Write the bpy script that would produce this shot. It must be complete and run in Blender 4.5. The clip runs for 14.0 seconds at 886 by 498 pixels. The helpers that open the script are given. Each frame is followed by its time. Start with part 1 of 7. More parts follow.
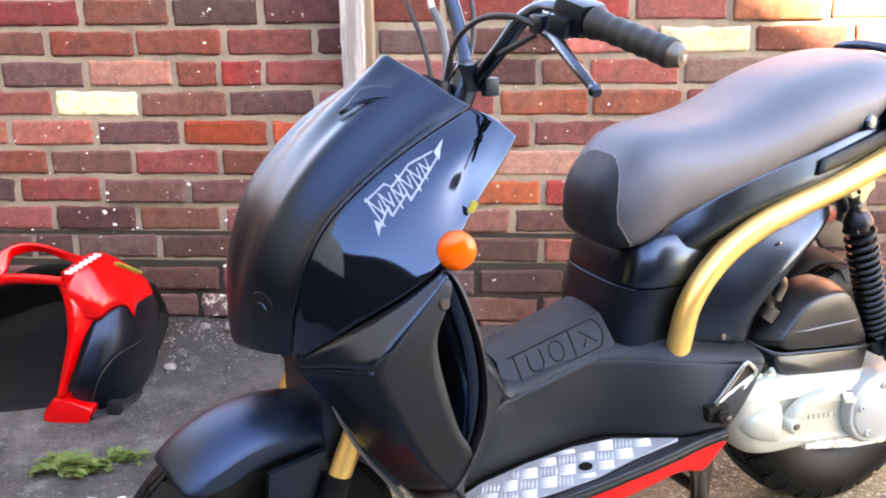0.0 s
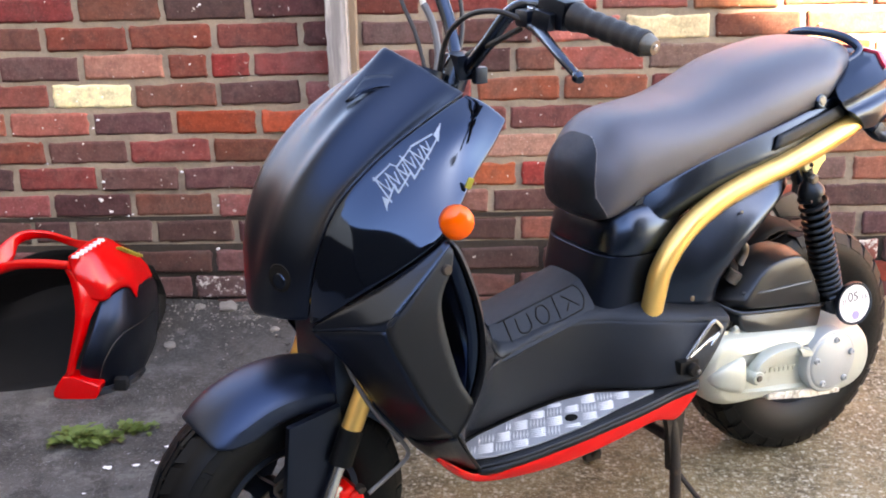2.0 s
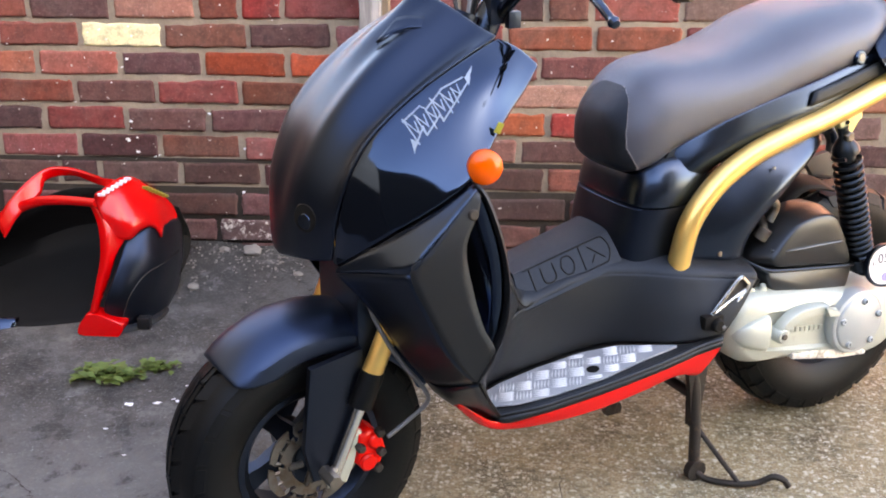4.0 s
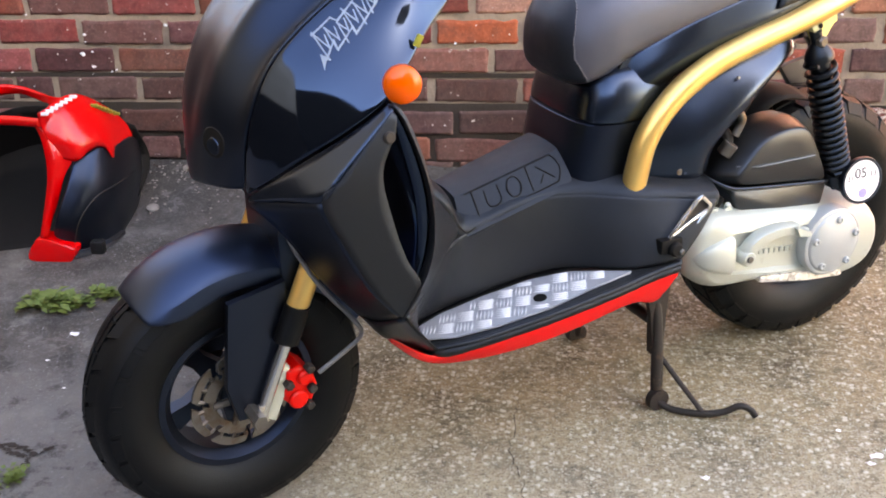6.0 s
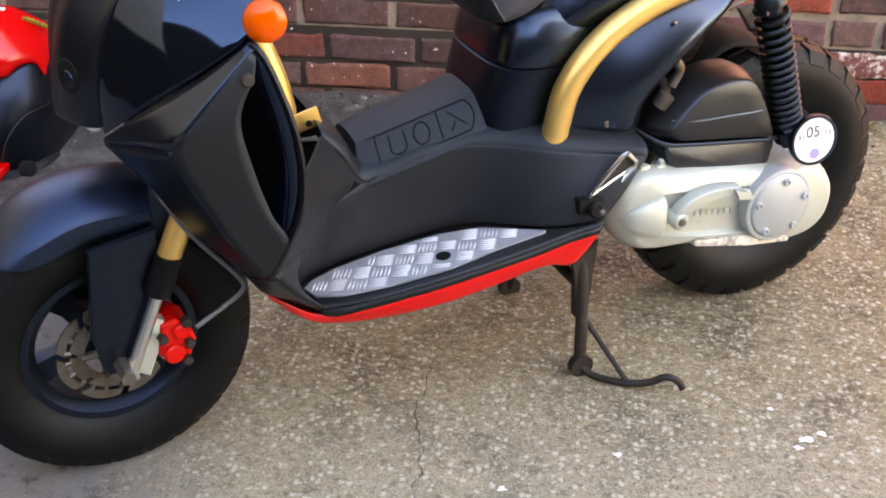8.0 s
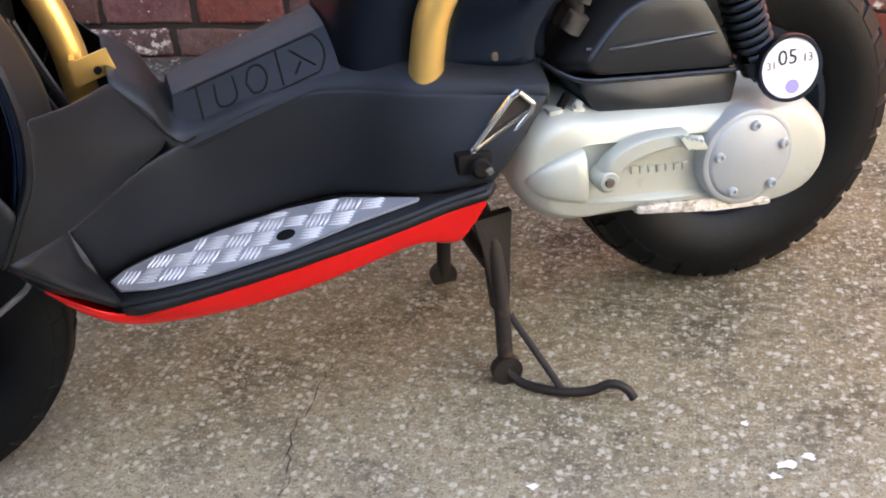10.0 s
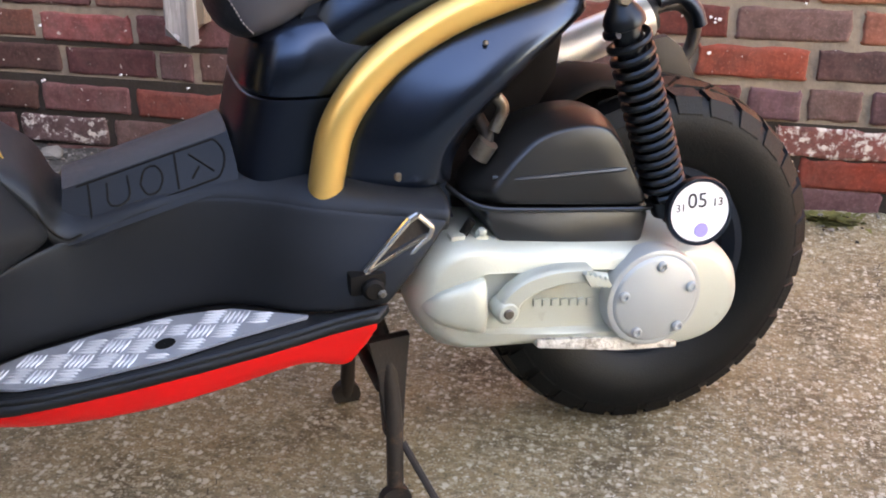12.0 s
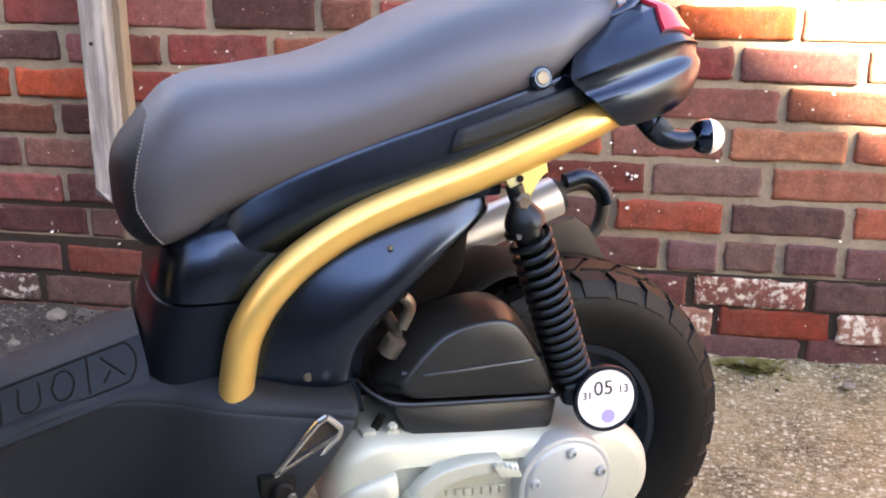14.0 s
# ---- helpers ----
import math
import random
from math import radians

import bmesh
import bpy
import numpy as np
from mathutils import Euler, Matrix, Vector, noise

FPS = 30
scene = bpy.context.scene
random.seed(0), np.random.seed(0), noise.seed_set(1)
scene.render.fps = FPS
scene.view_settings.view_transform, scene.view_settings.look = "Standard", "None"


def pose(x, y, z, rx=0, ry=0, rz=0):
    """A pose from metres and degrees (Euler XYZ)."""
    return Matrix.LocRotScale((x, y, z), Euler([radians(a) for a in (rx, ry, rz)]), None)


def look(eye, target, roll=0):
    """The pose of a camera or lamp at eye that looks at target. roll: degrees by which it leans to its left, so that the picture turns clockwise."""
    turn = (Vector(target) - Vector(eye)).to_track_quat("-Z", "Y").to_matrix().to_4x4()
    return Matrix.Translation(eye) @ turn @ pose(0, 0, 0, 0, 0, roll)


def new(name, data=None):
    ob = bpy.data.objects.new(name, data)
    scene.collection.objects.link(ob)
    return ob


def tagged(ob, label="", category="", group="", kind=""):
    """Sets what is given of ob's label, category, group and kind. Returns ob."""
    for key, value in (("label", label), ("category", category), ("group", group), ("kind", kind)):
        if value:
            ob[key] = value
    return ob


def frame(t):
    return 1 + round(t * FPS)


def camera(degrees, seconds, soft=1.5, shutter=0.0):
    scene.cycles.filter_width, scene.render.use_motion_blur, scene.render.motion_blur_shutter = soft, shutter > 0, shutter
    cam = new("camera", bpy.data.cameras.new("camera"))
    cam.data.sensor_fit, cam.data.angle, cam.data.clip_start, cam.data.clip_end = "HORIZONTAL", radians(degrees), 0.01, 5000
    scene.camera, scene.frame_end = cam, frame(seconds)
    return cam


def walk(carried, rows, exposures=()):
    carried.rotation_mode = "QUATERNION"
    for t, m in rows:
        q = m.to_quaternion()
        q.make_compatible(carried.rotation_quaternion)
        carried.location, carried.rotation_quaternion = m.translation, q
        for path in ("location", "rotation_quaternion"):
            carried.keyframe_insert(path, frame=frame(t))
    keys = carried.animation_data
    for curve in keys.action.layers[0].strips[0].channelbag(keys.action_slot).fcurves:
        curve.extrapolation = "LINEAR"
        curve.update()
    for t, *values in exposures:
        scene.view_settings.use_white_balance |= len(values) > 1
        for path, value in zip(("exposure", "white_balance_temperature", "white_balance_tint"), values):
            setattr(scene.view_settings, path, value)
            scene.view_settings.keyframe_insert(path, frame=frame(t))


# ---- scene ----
cam = camera(43.3, 14.0, 1.9)
PATH = [
    (0, (1.222, -2.705, 1.107), (1.053, -0.802, 0.516), -1.0),
    (0.5, (1.226, -2.756, 1.14), (1.175, -0.849, 0.54), -0.4),
    (1, (1.216, -2.815, 1.155), (1.157, -0.884, 0.638), -1.9),
    (1.5, (1.198, -2.839, 1.145), (1.112, -0.93, 0.556), -1.7),
    (2, (1.182, -2.872, 1.138), (1.08, -0.972, 0.523), -1.6),
    (2.2, (1.18, -2.877, 1.136), (1.049, -0.979, 0.519), -1.5),
    (4.3, (1.178, -2.861, 1.113), (1.038, -0.996, 0.403), -0.1),
    (4.5, (1.179, -2.858, 1.109), (1.042, -1.0, 0.384), -0.1),
    (5, (1.204, -2.835, 1.105), (1.043, -0.995, 0.337), -0.6),
    (5.5, (1.255, -2.775, 1.102), (1.137, -0.952, 0.29), -1.1),
    (6, (1.305, -2.728, 1.097), (1.12, -0.924, 0.253), -1.5),
    (6.5, (1.362, -2.692, 1.093), (1.166, -0.92, 0.188), -1.2),
    (7, (1.382, -2.646, 1.088), (1.123, -0.915, 0.12), -1.2),
    (7.5, (1.43, -2.607, 1.098), (1.118, -0.882, 0.137), 1.7),
    (8, (1.484, -2.56, 1.084), (1.245, -0.832, 0.105), 0.1),
    (8.2, (1.519, -2.529, 1.08), (1.239, -0.806, 0.103), -1.1),
    (10.3, (1.785, -2.178, 0.861), (1.277, -0.504, -0.107), -5.8),
    (10.5, (1.801, -2.17, 0.88), (1.264, -0.462, -0.01), -5.5),
    (11, (1.807, -2.158, 0.858), (1.307, -0.457, -0.066), -3.2),
    (11.5, (1.795, -2.147, 0.874), (1.31, -0.408, 0.015), -1.6),
    (12, (1.818, -2.142, 0.866), (1.401, -0.359, 0.062), 0.0),
    (12.5, (1.825, -2.155, 0.926), (1.415, -0.359, 0.147), -4.0),
    (13, (1.831, -2.156, 0.943), (1.434, -0.335, 0.218), -1.6),
    (13.5, (1.85, -2.134, 0.958), (1.52, -0.289, 0.261), -0.8),
    (14, (1.865, -2.12, 0.979), (1.516, -0.258, 0.339), -0.2),
]
walk(cam, [(t, look(eye, target, roll)) for t, eye, target, roll in PATH], [(0, 5.20, 9500, 20), (1.5, 4.70, 9500, 20), (4.5, 4.77, 9700, 20), (7, 4.66, 10000, 20), (10.5, 4.43, 9300, 20), (14, 4.49, 9300, 20)])

# ---- light ----
SUN_FROM = Vector((0.66, -0.56, 0.50)).normalized()
world = bpy.data.worlds.new("sky")
scene.world = world
world.use_nodes = True
wn = world.node_tree
sky = wn.nodes.new("ShaderNodeTexSky")
sky.sky_type = "NISHITA"
sky.sun_disc = False
sky.sun_elevation = math.asin(SUN_FROM.z)
sky.sun_rotation = math.atan2(SUN_FROM.x, SUN_FROM.y)
sky.air_density, sky.dust_density, sky.ozone_density = 1.0, 0.6, 2.5
wn.links.new(sky.outputs[0], wn.nodes["Background"].inputs[0])
wn.nodes["Background"].inputs[1].default_value = 0.06
sun = new("sun", bpy.data.lights.new("sun", "SUN"))
sun.data.energy, sun.data.angle, sun.data.color = 5.0, radians(0.5), (1.0, 0.93, 0.82)
sun.matrix_world = look(SUN_FROM * 20, (0, 0, 0))


# ---- materials ----
def material(name, colour, rough=0.5, metal=0.0, vary=0.15, scale=8.0, bump=0.0, grain=250.0, coat=0.0, spec=0.5, dirt=None, dirt_at=(0.58, 0.72), dirt_scale=6.0, per_object=0.0, tint=None, stretch=None):
    """Principled material with two scales of noise in colour and roughness, fine relief, and optional patches of a second colour."""
    m = bpy.data.materials.new(name)
    m.use_nodes = True
    n, l = m.node_tree.nodes, m.node_tree.links
    b = n["Principled BSDF"]
    co = n.new("ShaderNodeTexCoord")
    big, fine = n.new("ShaderNodeTexNoise"), n.new("ShaderNodeTexNoise")
    big.inputs["Scale"].default_value, big.inputs["Detail"].default_value = scale, 6
    fine.inputs["Scale"].default_value, fine.inputs["Detail"].default_value = grain, 3
    where = co.outputs["Object"]
    if stretch:
        mp = n.new("ShaderNodeMapping")
        mp.inputs["Scale"].default_value = stretch
        l.new(where, mp.inputs["Vector"])
        where = mp.outputs[0]
    for t in (big, fine):
        l.new(where, t.inputs["Vector"])
    mix = n.new("ShaderNodeMix")
    mix.data_type = "RGBA"
    lo = [c * (1 - vary) for c in colour]
    hi = [min(1, c * (1 + vary)) for c in colour]
    mix.inputs["A"].default_value, mix.inputs["B"].default_value = (*lo, 1), (*hi, 1)
    half = n.new("ShaderNodeMath")
    half.operation = "MULTIPLY_ADD"
    l.new(fine.outputs["Fac"], half.inputs[0])
    half.inputs[1].default_value = 0.5
    quarter = n.new("ShaderNodeMath")
    quarter.operation = "MULTIPLY_ADD"
    quarter.inputs[1].default_value, quarter.inputs[2].default_value = 0.9, -0.2
    l.new(big.outputs["Fac"], quarter.inputs[0])
    l.new(quarter.outputs[0], half.inputs[2])
    l.new(half.outputs[0], mix.inputs["Factor"])
    out = mix.outputs["Result"]
    if per_object:
        info = n.new("ShaderNodeObjectInfo")
        hsv = n.new("ShaderNodeHueSaturation")
        ma = n.new("ShaderNodeMapRange")
        ma.inputs["To Min"].default_value, ma.inputs["To Max"].default_value = 1 - per_object, 1 + per_object
        l.new(info.outputs["Random"], ma.inputs["Value"])
        l.new(ma.outputs[0], hsv.inputs["Value"])
        l.new(out, hsv.inputs["Color"])
        out = hsv.outputs[0]
    if dirt:
        spot = n.new("ShaderNodeTexNoise")
        spot.inputs["Scale"].default_value, spot.inputs["Detail"].default_value = dirt_scale, 9
        spot.inputs["Roughness"].default_value = 0.65
        l.new(where, spot.inputs["Vector"])
        ramp = n.new("ShaderNodeMapRange")
        ramp.inputs["From Min"].default_value, ramp.inputs["From Max"].default_value = dirt_at
        l.new(spot.outputs["Fac"], ramp.inputs["Value"])
        mx = n.new("ShaderNodeMix")
        mx.data_type = "RGBA"
        l.new(ramp.outputs[0], mx.inputs["Factor"])
        l.new(out, mx.inputs["A"])
        mx.inputs["B"].default_value = (*dirt, 1)
        out = mx.outputs["Result"]
    l.new(out, b.inputs["Base Color"])
    rr = n.new("ShaderNodeMapRange")
    rr.inputs["To Min"].default_value, rr.inputs["To Max"].default_value = max(0.02, rough * 0.85), min(1, rough * 1.2)
    l.new(big.outputs["Fac"], rr.inputs["Value"])
    l.new(rr.outputs[0], b.inputs["Roughness"])
    b.inputs["Metallic"].default_value = metal
    b.inputs["Coat Weight"].default_value = coat
    b.inputs["Coat Roughness"].default_value = 0.04
    b.inputs["Specular IOR Level"].default_value = spec
    if tint:
        b.inputs["Specular Tint"].default_value = (*tint, 1)
    if bump:
        bm_ = n.new("ShaderNodeBump")
        bm_.inputs["Strength"].default_value, bm_.inputs["Distance"].default_value = bump, 0.002
        l.new(fine.outputs["Fac"], bm_.inputs["Height"])
        l.new(bm_.outputs[0], b.inputs["Normal"])
    return m


# tint paints a blue sky sheen into the specular colour of the dark finishes
MATTE = material("matte_black_plastic", (0.003, 0.003, 0.0035), 0.32, vary=0.2, bump=0.10, grain=900, spec=0.60, tint=(0.34, 0.56, 1.0))
GREYBLACK = material("textured_grey_black_plastic", (0.0105, 0.0105, 0.0102), 0.42, vary=0.25, bump=0.30, grain=1200, spec=0.38, tint=(0.60, 0.77, 1.0))
GLOSS = material("gloss_black_paint", (0.002, 0.002, 0.0025), 0.065, vary=0.1, spec=0.9, tint=(0.36, 0.58, 1.0))
SATIN = material("satin_black_paint", (0.002, 0.002, 0.0026), 0.25, vary=0.1, spec=1.0, tint=(0.42, 0.63, 1.0))
VINYL = material("seat_vinyl", (0.061, 0.057, 0.063), 0.40, vary=0.12, bump=0.25, grain=1400, spec=1.0, tint=(0.62, 0.75, 1.0))
FENDER = material("satin_black_mudguard_paint", (0.002, 0.002, 0.0026), 0.37, vary=0.1, spec=1.0, tint=(0.30, 0.52, 1.0))
SPRING = material("black_spring_steel", (0.0032, 0.0032, 0.0035), 0.36, vary=0.15, spec=0.42, tint=(0.6, 0.78, 1.0))
VINYL_DARK = material("front_seat_vinyl", (0.013, 0.0125, 0.013), 0.42, vary=0.12, bump=0.35, grain=1400, spec=0.4, tint=(0.5, 0.68, 1.0))
AIRBOX = material("moulded_grey_plastic", (0.010, 0.0098, 0.0095), 0.31, vary=0.2, bump=0.12, grain=1200, spec=0.65, tint=(0.70, 0.83, 1.0))
RUBBER = material("tyre_rubber", (0.0022, 0.0022, 0.0024), 0.48, spec=0.21, tint=(0.74, 0.87, 1.0), vary=0.25, bump=0.3, grain=500, dirt=(0.0060, 0.0056, 0.0052), dirt_at=(0.6, 0.85))
HOSE = material("pale_grey_hose", (0.11, 0.112, 0.12), 0.4, vary=0.15)
GRIP = material("grip_rubber", (0.0095, 0.010, 0.012), 0.5, vary=0.2, bump=0.3, grain=700)
DARK = material("dark_void_plastic", (0.003, 0.003, 0.003), 0.7, spec=0.2)
GOLD = material("gold_paint", (0.92, 0.57, 0.18), 0.31, metal=0.75, vary=0.06, bump=0.05, grain=1500, coat=0.3)
YELLOW = material("yellow_zinc_plate", (0.74, 0.66, 0.24), 0.40, metal=0.3, vary=0.2, dirt=(0.62, 0.58, 0.42), dirt_at=(0.5, 0.65), dirt_scale=40)
CAST = material("cast_aluminium", (0.43, 0.465, 0.415), 0.44, metal=0.35, vary=0.08, bump=0.2, grain=700, dirt=(0.30, 0.28, 0.24), dirt_at=(0.62, 0.8), dirt_scale=25)
CAPGREY = material("grey_painted_cap", (0.36, 0.395, 0.40), 0.42, metal=0.25, vary=0.06, bump=0.15, grain=900)
SCUFF = material("scraped_aluminium", (0.66, 0.66, 0.64), 0.5, metal=0.6, vary=0.3, scale=70, bump=0.6, grain=300, dirt=(0.25, 0.24, 0.22), dirt_at=(0.5, 0.62), dirt_scale=60)
CHROME = material("bright_metal", (0.72, 0.72, 0.72), 0.18, metal=1.0, vary=0.05)
STEEL = material("worn_steel", (0.15, 0.14, 0.125), 0.42, metal=0.8, vary=0.3, dirt=(0.10, 0.06, 0.035), dirt_at=(0.5, 0.7), dirt_scale=30)
RUST = material("dirty_black_steel", (0.018, 0.014, 0.012), 0.65, metal=0.2, vary=0.4, dirt=(0.10, 0.055, 0.03), dirt_scale=25, bump=0.3, grain=300)
PLATE = material("chequer_aluminium", (0.46, 0.48, 0.51), 0.42, metal=0.6, vary=0.1, bump=0.1, grain=900)
SILVER = material("brushed_silver", (0.80, 0.80, 0.79), 0.34, metal=0.75, vary=0.06, bump=0.1, grain=900)
WORNBAR = material("worn_bright_aluminium", (0.72, 0.73, 0.74), 0.42, metal=0.35, vary=0.1)
RED = material("red_paint", (0.60, 0.003, 0.004), 0.18, vary=0.06, spec=0.5)
REDCAL = material("red_caliper_paint", (0.62, 0.006, 0.004), 0.35, vary=0.1, spec=0.25)
ORANGE = material("orange_lens", (0.74, 0.085, 0.002), 0.18, vary=0.1, spec=0.4)
LAMPRED = material("red_lens", (0.55, 0.01, 0.03), 0.12, vary=0.1, coat=0.6)
WHITE = material("white_plastic", (0.75, 0.76, 0.74), 0.35, vary=0.05)
PAPER = material("white_paper", (0.80, 0.79, 0.80), 0.6, vary=0.04)
INK = material("black_ink", (0.03, 0.03, 0.035), 0.7)
PURPLE = material("purple_ink", (0.30, 0.26, 0.60), 0.6)
DECAL = material("pale_silver_decal", (0.20, 0.25, 0.31), 0.3, vary=0.15)
STICKYEL = material("yellow_sticker", (0.26, 0.25, 0.03), 0.4, vary=0.15)
THREAD = material("grey_thread", (0.24, 0.225, 0.225), 0.8)
WOOD = material("weathered_grey_timber", (0.22, 0.21, 0.212), 0.85, vary=0.35, scale=60, bump=0.6, grain=240, dirt=(0.52, 0.49, 0.48), dirt_at=(0.48, 0.70), dirt_scale=30, stretch=(1, 1, 0.07))
WOODCUT = material("brown_timber_edge", (0.24, 0.18, 0.13), 0.85, vary=0.3, scale=60, bump=0.5, grain=240, stretch=(1, 1, 0.07))
LEAF = material("weed_leaf", (0.085, 0.13, 0.025), 0.6, vary=0.5, scale=60)
MOSS = material("moss", (0.13, 0.125, 0.035), 0.9, vary=0.6, scale=80)
STONE = material("mortar_rubble", (0.19, 0.175, 0.158), 0.9, vary=0.35, scale=30, bump=0.6, grain=200)
BLOCK_DARK = material("dark_blocker", (0.016, 0.015, 0.014), 0.9, vary=0.3, scale=3)
BLOCK_BROWN = material("brown_blocker", (0.08, 0.07, 0.062), 0.9, vary=0.2, scale=2)


def brick_material(name, colour, white=0.67, patch=0.75):
    """Fired clay: its own tone on each brick, grey-brown flushes, dark pits, pale paint and lime specks."""
    m = bpy.data.materials.new(name)
    m.use_nodes = True
    n, l = m.node_tree.nodes, m.node_tree.links
    b = n["Principled BSDF"]
    co, info = n.new("ShaderNodeTexCoord"), n.new("ShaderNodeObjectInfo")
    add = n.new("ShaderNodeVectorMath")
    add.operation = "ADD"
    l.new(co.outputs["Object"], add.inputs[0])
    l.new(info.outputs["Location"], add.inputs[1])

    def noise_(scale, detail, rough=0.6):
        t = n.new("ShaderNodeTexNoise")
        t.inputs["Scale"].default_value, t.inputs["Detail"].default_value, t.inputs["Roughness"].default_value = scale, detail, rough
        l.new(add.outputs[0], t.inputs["Vector"])
        return t.outputs["Fac"]

    def ramp(v, a, c, top=1.0):
        r = n.new("ShaderNodeMapRange")
        r.inputs["From Min"].default_value, r.inputs["From Max"].default_value, r.inputs["To Max"].default_value = a, c, top
        l.new(v, r.inputs["Value"])
        return r.outputs[0]

    def mixed(f, a, c):
        x = n.new("ShaderNodeMix")
        x.data_type = "RGBA"
        l.new(f, x.inputs["Factor"])
        for s_, v in (("A", a), ("B", c)):
            if isinstance(v, tuple):
                x.inputs[s_].default_value = (*v, 1)
            else:
                l.new(v, x.inputs[s_])
        return x.outputs["Result"]

    flush, mid, fine, pit = noise_(8, 5), noise_(34, 6, 0.7), noise_(150, 4, 0.7), noise_(60, 2)
    dull = tuple(0.45 * c + 0.55 * g for c, g in zip(colour, (0.15, 0.105, 0.092)))
    col = mixed(ramp(flush, 0.42, 0.64, patch), colour, dull)
    col = mixed(ramp(noise_(16, 6, 0.7), 0.52, 0.66, 0.7), col, tuple(0.35 * c + 0.02 for c in colour))
    col = mixed(ramp(mid, 0.40, 0.70, 0.85), col, tuple(0.48 * c for c in colour))
    col = mixed(ramp(fine, 0.52, 0.75, 0.5), col, tuple(min(1, 1.7 * c + 0.03) for c in colour))
    hsv, val = n.new("ShaderNodeHueSaturation"), n.new("ShaderNodeMapRange")
    val.inputs["To Min"].default_value, val.inputs["To Max"].default_value = 0.62, 1.32
    l.new(info.outputs["Random"], val.inputs["Value"])
    l.new(val.outputs[0], hsv.inputs["Value"])
    # hue and strength of colour drift from brick to brick as well
    for factor, low, high, socket in ((7.31, 0.484, 0.512, "Hue"), (13.7, 0.82, 1.12, "Saturation")):
        times, part_, span = n.new("ShaderNodeMath"), n.new("ShaderNodeMath"), n.new("ShaderNodeMapRange")
        times.operation, part_.operation = "MULTIPLY", "FRACT"
        times.inputs[1].default_value = factor
        span.inputs["To Min"].default_value, span.inputs["To Max"].default_value = low, high
        l.new(info.outputs["Random"], times.inputs[0])
        l.new(times.outputs[0], part_.inputs[0])
        l.new(part_.outputs[0], span.inputs["Value"])
        l.new(span.outputs[0], hsv.inputs[socket])
    l.new(col, hsv.inputs["Color"])
    col = mixed(ramp(noise_(44, 9, 0.72), white, white + 0.07), hsv.outputs[0], (0.62, 0.57, 0.52))
    col = mixed(ramp(pit, 0.70, 0.76), col, (0.66, 0.62, 0.57))
    l.new(col, b.inputs["Base Color"])
    b.inputs["Roughness"].default_value = 0.82
    b.inputs["Specular IOR Level"].default_value = 0.3
    bump, bump2 = n.new("ShaderNodeBump"), n.new("ShaderNodeBump")
    bump.inputs["Strength"].default_value, bump.inputs["Distance"].default_value = 0.55, 0.005
    bump2.inputs["Strength"].default_value, bump2.inputs["Distance"].default_value = 0.5, 0.002
    l.new(mid, bump.inputs["Height"])
    l.new(fine, bump2.inputs["Height"])
    l.new(bump.outputs[0], bump2.inputs["Normal"])
    l.new(bump2.outputs[0], b.inputs["Normal"])
    return m


BRICK = {
    "R": brick_material("red_brick", (0.335, 0.082, 0.058), 0.67),
    "D": brick_material("dark_red_brick", (0.225, 0.066, 0.052), 0.67),
    "Q": brick_material("soot_and_shade_dark_brick", (0.115, 0.048, 0.045), 0.67),
    "O": brick_material("orange_brick", (0.41, 0.105, 0.050), 0.69),
    "P": brick_material("purple_brick", (0.130, 0.064, 0.066), 0.66),
    "Y": brick_material("yellow_brick", (0.74, 0.60, 0.31), 0.80, 0.1),
    "K": brick_material("pink_brick", (0.50, 0.20, 0.13), 0.62),
    "G": brick_material("grey_brown_brick", (0.22, 0.11, 0.088), 0.64),
    "W": brick_material("whitened_brick", (0.30, 0.11, 0.09), 0.50),
    "Z": brick_material("white_spotted_dark_brick", (0.10, 0.06, 0.06), 0.54),
    "S": brick_material("pale_red_brick", (0.38, 0.13, 0.08), 0.62),
}
MORTAR = material("lime_mortar", (0.30, 0.245, 0.190), 0.95, vary=0.35, scale=14, bump=1.0, grain=110, dirt=(0.15, 0.125, 0.105), dirt_at=(0.5, 0.7), dirt_scale=7, spec=0.2)
SOIL = material("dark_joint", (0.040, 0.033, 0.029), 0.95, vary=0.4, bump=0.8, grain=150, spec=0.2)


